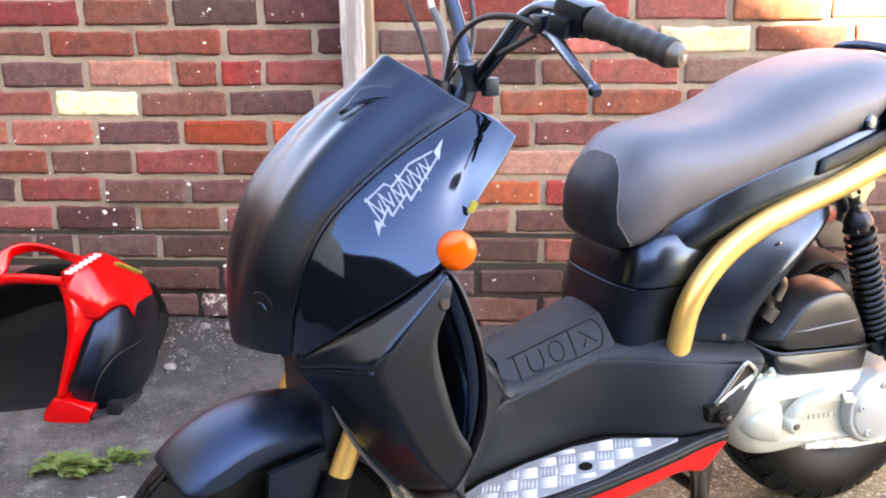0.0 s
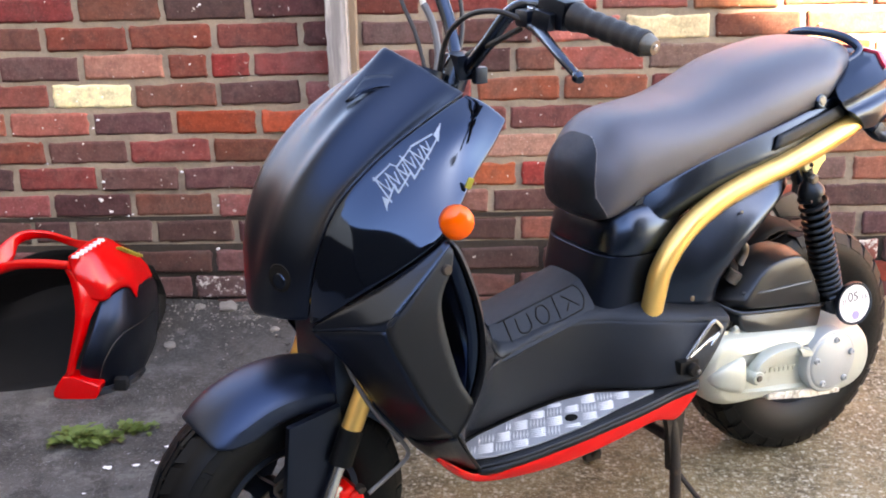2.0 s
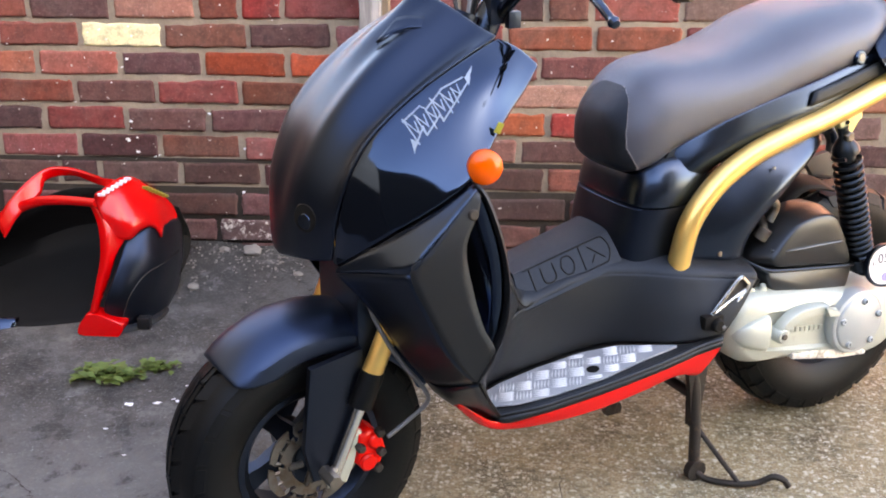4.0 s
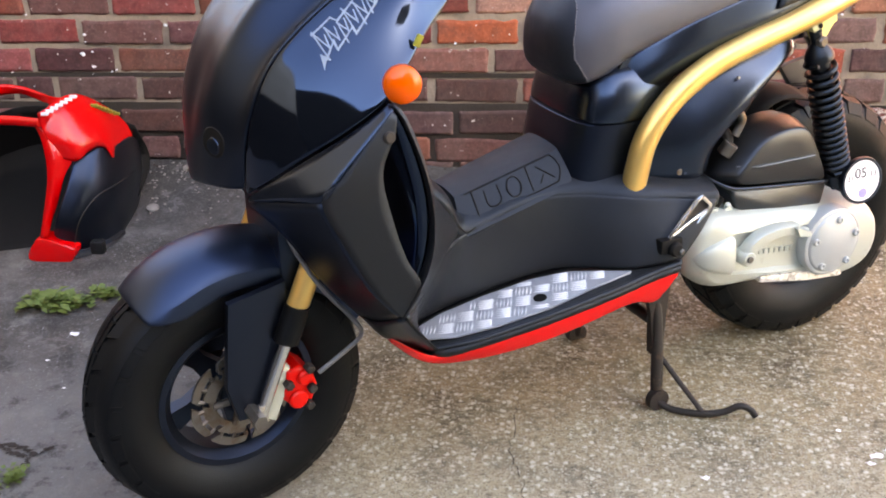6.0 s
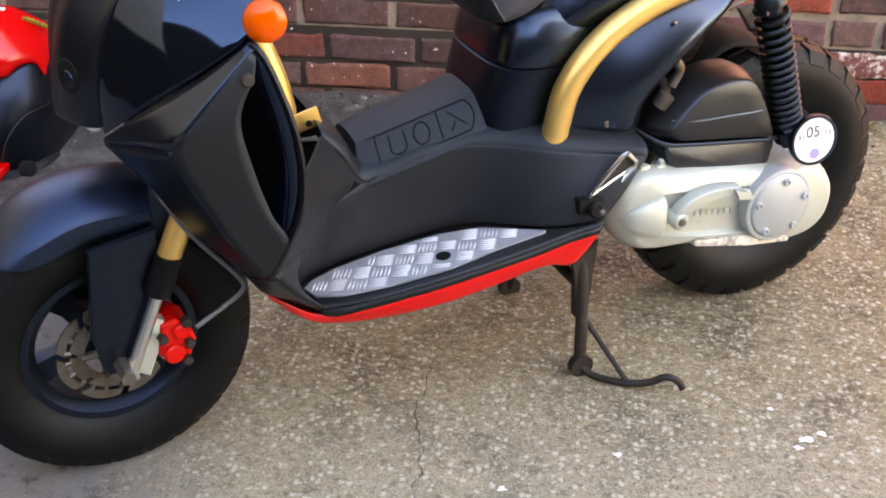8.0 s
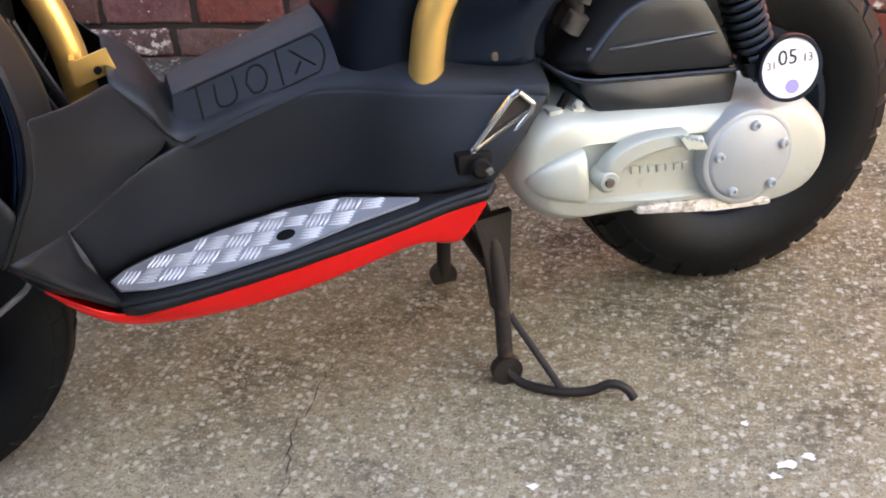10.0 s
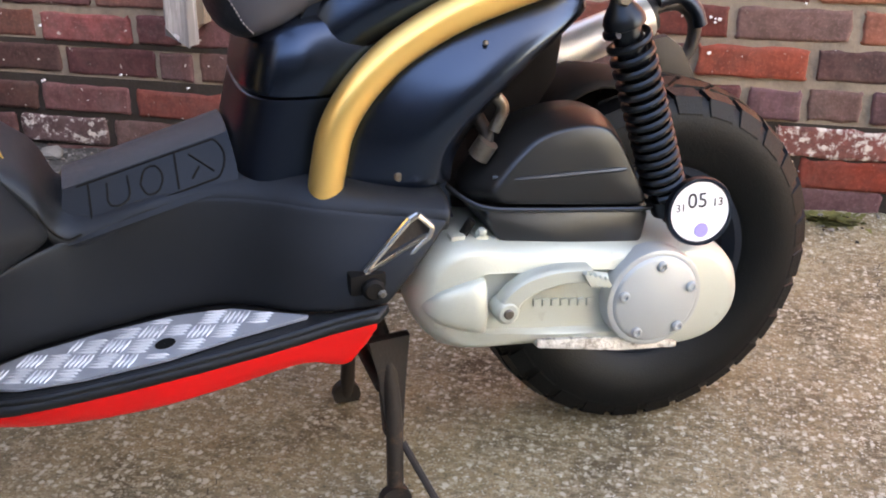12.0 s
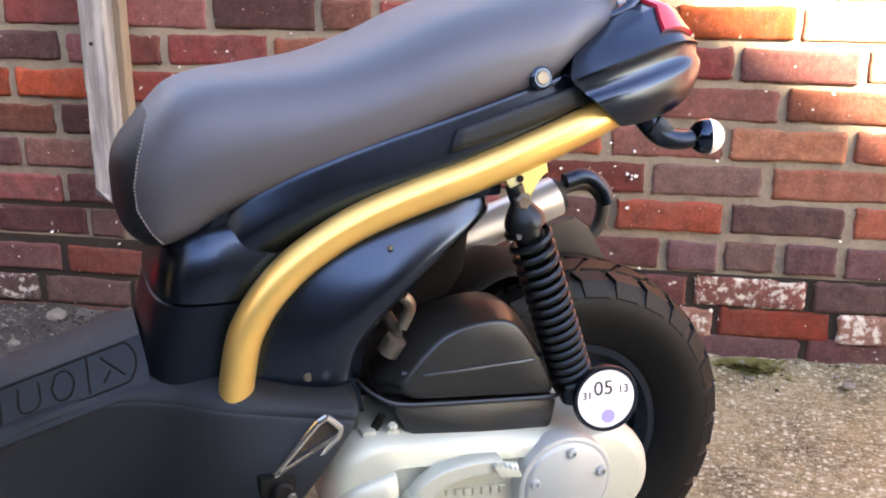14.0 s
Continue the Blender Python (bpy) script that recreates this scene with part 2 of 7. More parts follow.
def ground_material():
    """Concrete: a tan brushed slab with pale aggregate, a smoother blue-grey dirty one towards the left, both worn."""
    m = bpy.data.materials.new("yard_concrete")
    m.use_nodes = True
    n, l = m.node_tree.nodes, m.node_tree.links
    b = n["Principled BSDF"]
    co = n.new("ShaderNodeTexCoord")

    def noise_(scale, detail=6, rough=0.6, stretch=None):
        t = n.new("ShaderNodeTexNoise")
        t.inputs["Scale"].default_value, t.inputs["Detail"].default_value, t.inputs["Roughness"].default_value = scale, detail, rough
        if stretch:
            mp = n.new("ShaderNodeMapping")
            mp.inputs["Rotation"].default_value = (0, 0, stretch[1])
            mp.inputs["Scale"].default_value = stretch[0]
            l.new(co.outputs["Object"], mp.inputs["Vector"])
            l.new(mp.outputs[0], t.inputs["Vector"])
        else:
            l.new(co.outputs["Object"], t.inputs["Vector"])
        return t.outputs["Fac"]

    def ramp(v, a, c, top=1.0):
        r = n.new("ShaderNodeMapRange")
        r.inputs["From Min"].default_value, r.inputs["From Max"].default_value, r.inputs["To Max"].default_value = a, c, top
        l.new(v, r.inputs["Value"])
        return r.outputs[0]

    def mixed(f, a, c):
        x = n.new("ShaderNodeMix")
        x.data_type = "RGBA"
        l.new(f, x.inputs["Factor"])
        for s, v in (("A", a), ("B", c)):
            if isinstance(v, tuple):
                x.inputs[s].default_value = (*v, 1)
            else:
                l.new(v, x.inputs[s])
        return x.outputs["Result"]

    patch, stain = noise_(1.7, 8), noise_(5.5, 9, 0.7)
    speck, grit = noise_(150, 3, 0.6), noise_(300, 3, 0.7)

    def stones(scale, size, share):
        """Stones of the aggregate: cells of which a share shows, each with a ragged edge."""
        v = n.new("ShaderNodeTexVoronoi")
        v.inputs["Scale"].default_value = scale
        warp = n.new("ShaderNodeVectorMath")
        warp.operation = "MULTIPLY_ADD"
        wob = n.new("ShaderNodeTexNoise")
        wob.inputs["Scale"].default_value = scale * 2.2
        l.new(co.outputs["Object"], wob.inputs["Vector"])
        l.new(wob.outputs["Color"], warp.inputs[0])
        warp.inputs[1].default_value = (0.9 / scale,) * 3
        l.new(co.outputs["Object"], warp.inputs[2])
        l.new(warp.outputs[0], v.inputs["Vector"])
        parts_ = n.new("ShaderNodeSeparateColor")
        l.new(v.outputs["Color"], parts_.inputs[0])
        pick = ramp(parts_.outputs[0], 1 - share, 1 - share + 0.08)
        near_ = ramp(v.outputs["Distance"], size, size * 0.6)
        both_ = n.new("ShaderNodeMath")
        both_.operation = "MULTIPLY"
        l.new(pick, both_.inputs[0])
        l.new(near_, both_.inputs[1])
        return both_.outputs[0]

    pebble, chip = stones(92, 0.50, 0.30), stones(200, 0.55, 0.36)
    brush = noise_(34, 4, 0.65, ((1.0, 4.0, 1.0), 1.0))
    mott = noise_(30, 6, 0.72)
    fleck = noise_(80, 5, 0.66)
    tan = mixed(ramp(patch, 0.35, 0.65), (0.226, 0.174, 0.095), (0.284, 0.233, 0.137))
    tan = mixed(ramp(stain, 0.44, 0.66), tan, (0.082, 0.064, 0.035))
    pale = mixed(ramp(patch, 0.35, 0.65), (0.294, 0.252, 0.165), (0.356, 0.315, 0.218))
    pale = mixed(ramp(stain, 0.50, 0.75), pale, (0.130, 0.129, 0.105))
    sepy = n.new("ShaderNodeSeparateXYZ")
    l.new(co.outputs["Object"], sepy.inputs[0])
    drift = n.new("ShaderNodeMath")
    drift.operation = "MULTIPLY_ADD"
    l.new(patch, drift.inputs[0])
    drift.inputs[1].default_value = 0.9
    l.new(sepy.outputs["Y"], drift.inputs[2])
    # paler to the front; stain and shade under the scooter share the darker tan
    tan = mixed(ramp(drift.outputs[0], -0.52, -0.85), tan, pale)
    tan = mixed(ramp(mott, 0.50, 0.72, 0.50), tan, (0.085, 0.074, 0.053))
    tan = mixed(ramp(brush, 0.52, 0.66, 0.65), tan, (0.383, 0.347, 0.246))
    tan = mixed(ramp(fleck, 0.53, 0.63, 0.7), tan, (0.383, 0.351, 0.253))
    tan = mixed(ramp(fleck, 0.45, 0.36, 0.55), tan, (0.085, 0.073, 0.049))
    tan = mixed(ramp(grit, 0.53, 0.64, 0.8), tan, (0.062, 0.055, 0.039))
    tan = mixed(ramp(chip, 0.1, 0.9, 0.75), tan, (0.385, 0.360, 0.275))
    tan = mixed(ramp(pebble, 0.1, 0.9, 0.85), tan, (0.50, 0.475, 0.385))
    tan = mixed(ramp(speck, 0.64, 0.70), tan, (0.548, 0.549, 0.471))
    grey = mixed(ramp(stain, 0.35, 0.7), (0.078, 0.073, 0.067), (0.031, 0.029, 0.026))
    grey = mixed(ramp(mott, 0.52, 0.70, 0.6), grey, (0.063, 0.064, 0.068))
    grey = mixed(ramp(fleck, 0.58, 0.66, 0.5), grey, (0.170, 0.163, 0.152))
    grey = mixed(ramp(grit, 0.56, 0.68, 0.7), grey, (0.052, 0.053, 0.055))
    grey = mixed(ramp(speck, 0.64, 0.70), grey, (0.252, 0.255, 0.263))
    grey = mixed(ramp(patch, 0.50, 0.60, 0.75), grey, (0.148, 0.142, 0.132))
    grey = mixed(ramp(noise_(3.4, 8, 0.7), 0.54, 0.60, 0.6), grey, (0.033, 0.031, 0.029))
    # darker towards the wall: dirt, plus shade behind the scooter put into the colour
    grey = mixed(ramp(drift.outputs[0], 0.02, 0.34, 0.6), grey, (0.030, 0.028, 0.026))
    # fresher and paler away from the wall
    grey = mixed(ramp(drift.outputs[0], -0.40, -0.75, 0.6), grey, (0.178, 0.174, 0.168))
    blot = noise_(11, 9, 0.74)
    grey = mixed(ramp(blot, 0.54, 0.61, 0.70), grey, (0.030, 0.028, 0.027))
    grey = mixed(ramp(blot, 0.45, 0.38, 0.6), grey, (0.159, 0.154, 0.144))
    grey = mixed(ramp(chip, 0.1, 0.9, 0.30), grey, (0.178, 0.174, 0.170))
    sep = n.new("ShaderNodeSeparateXYZ")
    l.new(co.outputs["Object"], sep.inputs[0])
    edge = n.new("ShaderNodeMath")
    edge.operation = "MULTIPLY_ADD"
    l.new(stain, edge.inputs[0])
    edge.inputs[1].default_value = 0.35
    l.new(sep.outputs["X"], edge.inputs[2])
    lean = n.new("ShaderNodeMath")
    lean.operation = "MULTIPLY_ADD"
    l.new(sep.outputs["Y"], lean.inputs[0])
    lean.inputs[1].default_value = 0.30
    l.new(edge.outputs[0], lean.inputs[2])
    back = n.new("ShaderNodeMath")
    back.operation = "SUBTRACT"
    l.new(edge.outputs[0], back.inputs[0])
    l.new(sep.outputs["Y"], back.inputs[1])
    back2 = n.new("ShaderNodeMath")
    back2.operation = "SUBTRACT"
    l.new(back.outputs[0], back2.inputs[0])
    back2.inputs[1].default_value = 1.2
    least = n.new("ShaderNodeMath")
    least.operation = "MINIMUM"
    l.new(lean.outputs[0], least.inputs[0])
    l.new(back2.outputs[0], least.inputs[1])
    both = mixed(ramp(least.outputs[0], 0.56, 0.80), grey, tan)
    l.new(both, b.inputs["Base Color"])
    b.inputs["Roughness"].default_value = 0.85
    b.inputs["Specular IOR Level"].default_value = 0.3
    bump, bump2 = n.new("ShaderNodeBump"), n.new("ShaderNodeBump")
    bump.inputs["Strength"].default_value, bump.inputs["Distance"].default_value = 0.8, 0.008
    bump2.inputs["Strength"].default_value, bump2.inputs["Distance"].default_value = 0.7, 0.003
    l.new(mott, bump.inputs["Height"])
    l.new(speck, bump2.inputs["Height"])
    l.new(bump.outputs[0], bump2.inputs["Normal"])
    l.new(bump2.outputs[0], b.inputs["Normal"])
    return m


CONCRETE = ground_material()


# ---- mesh helpers ----
def finish(bm, angle=38):
    bmesh.ops.remove_doubles(bm, verts=bm.verts, dist=1e-6)
    bmesh.ops.recalc_face_normals(bm, faces=bm.faces)
    for f in bm.faces:
        f.smooth = True
    for e in bm.edges:
        if len(e.link_faces) == 2 and e.calc_face_angle(0) > radians(angle):
            e.smooth = False


def part(name, bm, mat, parent=None, label="", thick=0.0, sub=0, angle=38):
    """Links a bmesh as one mesh object under a thing or a part."""
    finish(bm, angle)
    me = bpy.data.meshes.new(name)
    bm.to_mesh(me)
    bm.free()
    for m in mat if isinstance(mat, (list, tuple)) else [mat]:
        me.materials.append(m)
    ob = new(name, me)
    ob.parent = parent
    if thick:
        s = ob.modifiers.new("thickness", "SOLIDIFY")
        s.thickness, s.offset = thick, -1
    if sub:
        s = ob.modifiers.new("rounding", "SUBSURF")
        s.levels = s.render_levels = sub
    if label:
        ob["label"] = label
    return ob


def B():
    return bmesh.new()


def smooth_line(pts, n):
    """n points on a Catmull-Rom curve through pts, evenly by length of the chain."""
    pts = [Vector(p) for p in pts]
    if len(pts) == 1:
        return [pts[0].copy() for _ in range(n)]
    d = [0.0]
    for a, b in zip(pts, pts[1:]):
        d.append(d[-1] + max((b - a).length, 1e-9))
    ext = [2 * pts[0] - pts[1], *pts, 2 * pts[-1] - pts[-2]]
    out = []
    for i in range(n):
        s = d[-1] * i / (n - 1)
        k = max(0, min(len(pts) - 2, next((j for j in range(len(pts) - 1) if s <= d[j + 1]), len(pts) - 2)))
        t = (s - d[k]) / (d[k + 1] - d[k])
        p0, p1, p2, p3 = ext[k:k + 4]
        out.append(0.5 * (2 * p1 + (p2 - p0) * t + (2 * p0 - 5 * p1 + 4 * p2 - p3) * t * t + (3 * p1 - p0 - 3 * p2 + p3) * t ** 3))
    return out


def skin(bm, curves, n=16, m=10, straight=False):
    """A surface through several curves, each smoothed to n points; across them m points."""
    rows = [smooth_line(c, n) for c in curves]
    grid = []
    for i in range(n):
        col = [r[i] for r in rows]
        if straight:
            col = [col[0].lerp(col[-1], j / (m - 1)) for j in range(m)]
        else:
            col = smooth_line(col, m)
        grid.append([bm.verts.new(p) for p in col])
    for a, b in zip(grid, grid[1:]):
        for j in range(m - 1):
            bm.faces.new((a[j], a[j + 1], b[j + 1], b[j]))
    return bm


def loft(bm, rings, cap=True):
    vs = [[bm.verts.new(p) for p in r] for r in rings]
    k = len(rings[0])
    for a, b in zip(vs, vs[1:]):
        for j in range(k):
            bm.faces.new((a[j], a[(j + 1) % k], b[(j + 1) % k], b[j]))
    if cap:
        bm.faces.new(vs[0][::-1])
        bm.faces.new(vs[-1])
    return bm


def tube(bm, pts, radius, seg=14, n=0, cap=True):
    """A round tube along pts; radius a number or one for each end."""
    pts = smooth_line(pts, n) if n else [Vector(p) for p in pts]
    r0, r1 = radius if isinstance(radius, tuple) else (radius, radius)
    rings, side = [], None
    for i, p in enumerate(pts):
        d = (pts[min(i + 1, len(pts) - 1)] - pts[max(i - 1, 0)]).normalized()
        if side is None:
            side = d.orthogonal().normalized()
        side = (side - d * side.dot(d)).normalized()
        up = d.cross(side)
        r = r0 + (r1 - r0) * i / (len(pts) - 1)
        rings.append([p + r * (math.cos(a) * side + math.sin(a) * up) for a in (2 * math.pi * j / seg for j in range(seg))])
    return loft(bm, rings, cap)


def prism(bm, outline, a, b, place, bevel=0.0, seg=2, inset=1.0):
    """A solid from a 2D outline, between the depths a and b; place(x, y, depth) gives the point. inset scales the far face."""
    cx = sum(p[0] for p in outline) / len(outline)
    cy = sum(p[1] for p in outline) / len(outline)
    lo = [bm.verts.new(place(x, y, a)) for x, y in outline]
    hi = [bm.verts.new(place(cx + (x - cx) * inset, cy + (y - cy) * inset, b)) for x, y in outline]
    k = len(outline)
    bm.faces.new(lo[::-1])
    top = bm.faces.new(hi)
    for j in range(k):
        bm.faces.new((lo[j], lo[(j + 1) % k], hi[(j + 1) % k], hi[j]))
    if bevel:
        bmesh.ops.bevel(bm, geom=list(top.edges), offset=bevel, segments=seg, profile=0.6, affect="EDGES")
    return bm


def box(bm, centre, size, bevel=0.0, turn=None):
    made = bmesh.ops.create_cube(bm, size=1)["verts"]
    m = Matrix.Translation(centre) @ (turn.to_4x4() if turn else Matrix.Identity(4)) @ Matrix.Diagonal((*size, 1))
    bmesh.ops.transform(bm, matrix=m, verts=made)
    if bevel:
        es = {e for v in made for e in v.link_edges}
        bmesh.ops.bevel(bm, geom=list(es), offset=bevel, segments=2, profile=0.7, affect="EDGES")
    return bm


def spin(bm, profile, centre, axis, seg=48, closed=True):
    """A profile of (radius, along) turned round an axis."""
    axis = Vector(axis).normalized()
    e1 = axis.orthogonal().normalized()
    e2 = axis.cross(e1)
    rings = []
    for j in range(seg):
        a = 2 * math.pi * j / seg
        d = math.cos(a) * e1 + math.sin(a) * e2
        rings.append([bm.verts.new(Vector(centre) + r * d + w * axis) for r, w in profile])
    k = len(profile)
    for j in range(seg):
        a, b = rings[j], rings[(j + 1) % seg]
        for i in range(k if closed else k - 1):
            bm.faces.new((a[i], a[(i + 1) % k], b[(i + 1) % k], b[i]))
    return bm


def disc(bm, centre, axis, r, h, bevel=0.0, seg=24):
    b = bevel or r * 0.08
    return spin(bm, [(1e-4, -h / 2), (r, -h / 2), (r, h / 2 - b), (r - b, h / 2), (1e-4, h / 2)], centre, axis, seg, closed=False)



def rounded(outline, r, n=5):
    """Rounds the corners of a 2D outline by up to r."""
    out, k = [], len(outline)
    for i in range(k):
        a, b, c = Vector(outline[i - 1]), Vector(outline[i]), Vector(outline[(i + 1) % k])
        p = b + (a - b).normalized() * min(r, (a - b).length * 0.45)
        q = b + (c - b).normalized() * min(r, (c - b).length * 0.45)
        for j in range(n):
            t = j / (n - 1)
            w = p.lerp(b, t).lerp(b.lerp(q, t), t)
            out.append((w.x, w.y))
    return out


def pillow(bm, outline, levels, place, scaled=False):
    """A solid of one outline with soft shoulders: levels of (depth, how far its edge is drawn in, or its scale)."""
    k = len(outline)
    nrm = []
    for i in range(k):
        d = Vector(outline[(i + 1) % k]) - Vector(outline[i - 1])
        d.normalize()
        nrm.append(Vector((-d.y, d.x)))
    area = sum(outline[i - 1][0] * outline[i][1] - outline[i][0] * outline[i - 1][1] for i in range(k))
    s = 1 if area > 0 else -1
    cx, cy = sum(p[0] for p in outline) / k, sum(p[1] for p in outline) / k
    if scaled:
        rings = [[place(cx + (p[0] - cx) * e, cy + (p[1] - cy) * e, d) for p in outline] for d, e in levels]
    else:
        rings = [[place(p[0] + s * n_.x * e, p[1] + s * n_.y * e, d) for p, n_ in zip(outline, nrm)] for d, e in levels]
    return loft(bm, rings)


# ---- structure ----
def floor_height(x, y):
    """The yard falls gently away from the wall, and is level past it."""
    return 0.04 * (max(y, -2.5) + 1.25) if y < 0.2 else 0.058


def build_ground():
    bm = B()
    xs = [-30, -12, -5, -2.5, -1.2] + [-0.6 + 0.04 * i for i in range(90)] + [3.6, 5, 9, 16, 30]
    ys = [-30, -14, -8, -5, -3.6] + [-2.9 + 0.04 * i for i in range(76)] + [0.6, 3, 8, 16, 30]
    grid = []
    for y in ys:
        row = []
        for x in xs:
            h = floor_height(x, y) + 0.004 * noise.noise((x * 3, y * 3, 0)) + 0.002 * noise.noise((x * 11, y * 11, 4))
            if -0.28 < y < 0.05:
                near = (y + 0.28) / 0.28
                h += near * (0.012 + 0.014 * noise.noise((x * 6, y * 6, 2)) + 0.008 * noise.noise((x * 19, y * 19, 7)))
                h += near * 0.012 * max(0, 1 - abs(x - 0.3) / 0.6)
            row.append(bm.verts.new((x, y, h)))
        grid.append(row)
    for a, b in zip(grid, grid[1:]):
        for i in range(len(xs) - 1):
            bm.faces.new((a[i], a[i + 1], b[i + 1], b[i]))
    return tagged(part("ground", bm, CONCRETE), "worn tan and grey concrete yard with dirt", "ground", kind="structure")


ground = build_ground()

WALL_TOP = 1.16
bm = B()
box(bm, (1.0, 0.14, (WALL_TOP - 0.3) / 2), (13.0, 0.270, WALL_TOP + 0.3))
wall = tagged(part("wall_north", bm, MORTAR), "weathered red brick garden wall with lime mortar", "wall", kind="structure")

# an added unseen block; the slope of its top shades the yard
FACE = 6.0
K = FACE / -SUN_FROM.y
SHIFT = Vector((SUN_FROM.x * K, -FACE, SUN_FROM.z * K))
EDGE_A, EDGE_B = Vector((1.60, 0, 1.020)) + SHIFT, Vector((2.29, 0, 0.555)) + SHIFT
SLOPE = (EDGE_B.z - EDGE_A.z) / (EDGE_B.x - EDGE_A.x)
BLOCK_LOW_X = EDGE_B.x + 1.2
BLOCK_LOW_Z = EDGE_B.z + SLOPE * 1.2
BLOCK_TOP_X = EDGE_A.x - 0.12
BLOCK_TOP_Z = EDGE_A.z - SLOPE * 0.12
bm = B()
prism(bm, [(BLOCK_TOP_X - 2.6, -0.3), (BLOCK_LOW_X, -0.3), (BLOCK_LOW_X, BLOCK_LOW_Z), (BLOCK_TOP_X, BLOCK_TOP_Z), (BLOCK_TOP_X - 2.6, BLOCK_TOP_Z)], FACE, 12.0, lambda x, z, d: Vector((x, -d, z)))
tagged(part("wall_east", bm, BLOCK_BROWN), "added unseen block whose sloped top casts the yard's shade", "wall", kind="structure")
# added unseen dark blocks: less sky light from the left, darker reflections
bm = B()
box(bm, (-1.2, -2.6, 1.5), (0.20, 5.2, 3.6))
tagged(part("wall_west", bm, BLOCK_DARK), "added unseen dark block that dims the left side", "wall", kind="structure")
bm = B()
box(bm, (0.5, -8.0, 1.55), (9.0, 0.25, 3.7))
tagged(part("wall_south", bm, BLOCK_DARK), "added unseen dark block mirrored low in the fairing", "wall", kind="structure")


# ---- scooter ----
def P(u, v, z):
    """A point of the scooter: u to its rear, v to its left side, z up."""
    return Vector((u, -v, z))


def empty(name, m, label, category, group=""):
    ob = new(name)
    ob.matrix_world = m
    return tagged(ob, label, category, group)


scooter = empty("motor_scooter", pose(1.7460, -0.7420, -0.008, 0, 0, 30.9), "black motor scooter with gold frame tubes on its centre stand", "scooter")
MID = lambda x, z, d: P(x, d, z)


# -- rear wheel --
def tyre_profile(R, hw, r):
    """(radius, along) round a tyre's section."""
    return [(r, -hw * 0.62), (r + 0.012, -hw * 0.80), (r + (R - r) * 0.45, -hw * 1.0), (R - 0.030, -hw * 0.98), (R - 0.012, -hw * 0.84), (R - 0.003, -hw * 0.5),
            (R, 0), (R - 0.003, hw * 0.5), (R - 0.012, hw * 0.84), (R - 0.030, hw * 0.98), (r + (R - r) * 0.45, hw * 1.0), (r + 0.012, hw * 0.80), (r, hw * 0.62)]


def tread(bm, centre, axis, fwd, R, hw, rows, count):
    """Raised blocks on a tyre's crown: rows of (along, half width, half length, skew)."""
    up = Vector(axis).cross(fwd)
    for along, w, ln, skew, phase in rows:
        for k in range(count):
            a = 2 * math.pi * (k + phase) / count
            q = []
            for du, dw in ((-1, -1), (1, -1), (1, 1), (-1, 1)):
                aw = along + w * dw
                aa = a + ln * du / R + skew * dw * w / R
                rr = R - 0.012 * (abs(aw) / (hw * 0.84)) ** 2.2 - 0.015 * max(0, abs(aw) / hw - 0.845) / 0.135
                q.append((aa, aw, rr))
            ring = []
            for lift, sh in ((-0.004, 1.0), (0.0052, 0.93)):
                mw = sum(t[1] for t in q) / 4
                ring.append([bm.verts.new(Vector(centre) + (rr + lift) * (math.cos(a + (aa - a) * sh) * Vector(fwd) + math.sin(a + (aa - a) * sh) * up) + (mw + (aw - mw) * sh) * Vector(axis)) for aa, aw, rr in q])
            lo, hi = ring
            bm.faces.new(hi)
            for j in range(4):
                bm.faces.new((lo[j], lo[(j + 1) % 4], hi[(j + 1) % 4], hi[j]))
    return bm


def wheel(name, centre, axis, fwd, R, hw, r, rows, count, parent, spokes):
    axis, fwd, c = Vector(axis).normalized(), Vector(fwd).normalized(), Vector(centre)
    up = axis.cross(fwd)
    bm = B()
    spin(bm, [(r + 0.006, -hw * 0.60), (r + 0.006, -hw * 0.72), (r - 0.004, -hw * 0.72), (r - 0.014, -hw * 0.5), (r - 0.016, hw * 0.5), (r - 0.004, hw * 0.72), (r + 0.006, hw * 0.72), (r + 0.006, hw * 0.60), (r - 0.006, hw * 0.45), (r - 0.006, -hw * 0.45)], c, axis, 56)
    rim = part(name, bm, MATTE, parent, "black alloy wheel with fat road tyre")
    bm = B()
    tube(bm, [c - axis * hw * 0.7, c + axis * hw * 0.7], 0.028, 20)
    part("hub", bm, MATTE, rim)
    for k in range(spokes):
        a = 2 * math.pi * (k + 0.3) / spokes
        d = math.cos(a) * fwd + math.sin(a) * up
        s = axis.cross(d)
        rings = []
        for rad, w, h in ((0.022, 0.020, 0.030), (r * 0.6, 0.013, 0.022), (r - 0.010, 0.019, 0.028)):
            rings.append([c + rad * d + w * x * s + h * 0.5 * y * axis for x, y in ((-1, -1), (1, -1), (1, 1), (-1, 1))])
        bm = loft(B(), rings)
        part("spoke", bm, MATTE, rim)
    bm = B()
    spin(bm, tyre_profile(R, hw, r), c, axis, 72)
    tyre = part("tyre", bm, RUBBER, rim, "worn black rubber tyre", angle=60)
    bm = B()
    tread(bm, c, axis, fwd, R, hw, rows, count)
    tagged(part("tread", bm, RUBBER, rim, angle=20), kind="stuff")
    return rim


REAR = P(0.012, 0, 0.268)
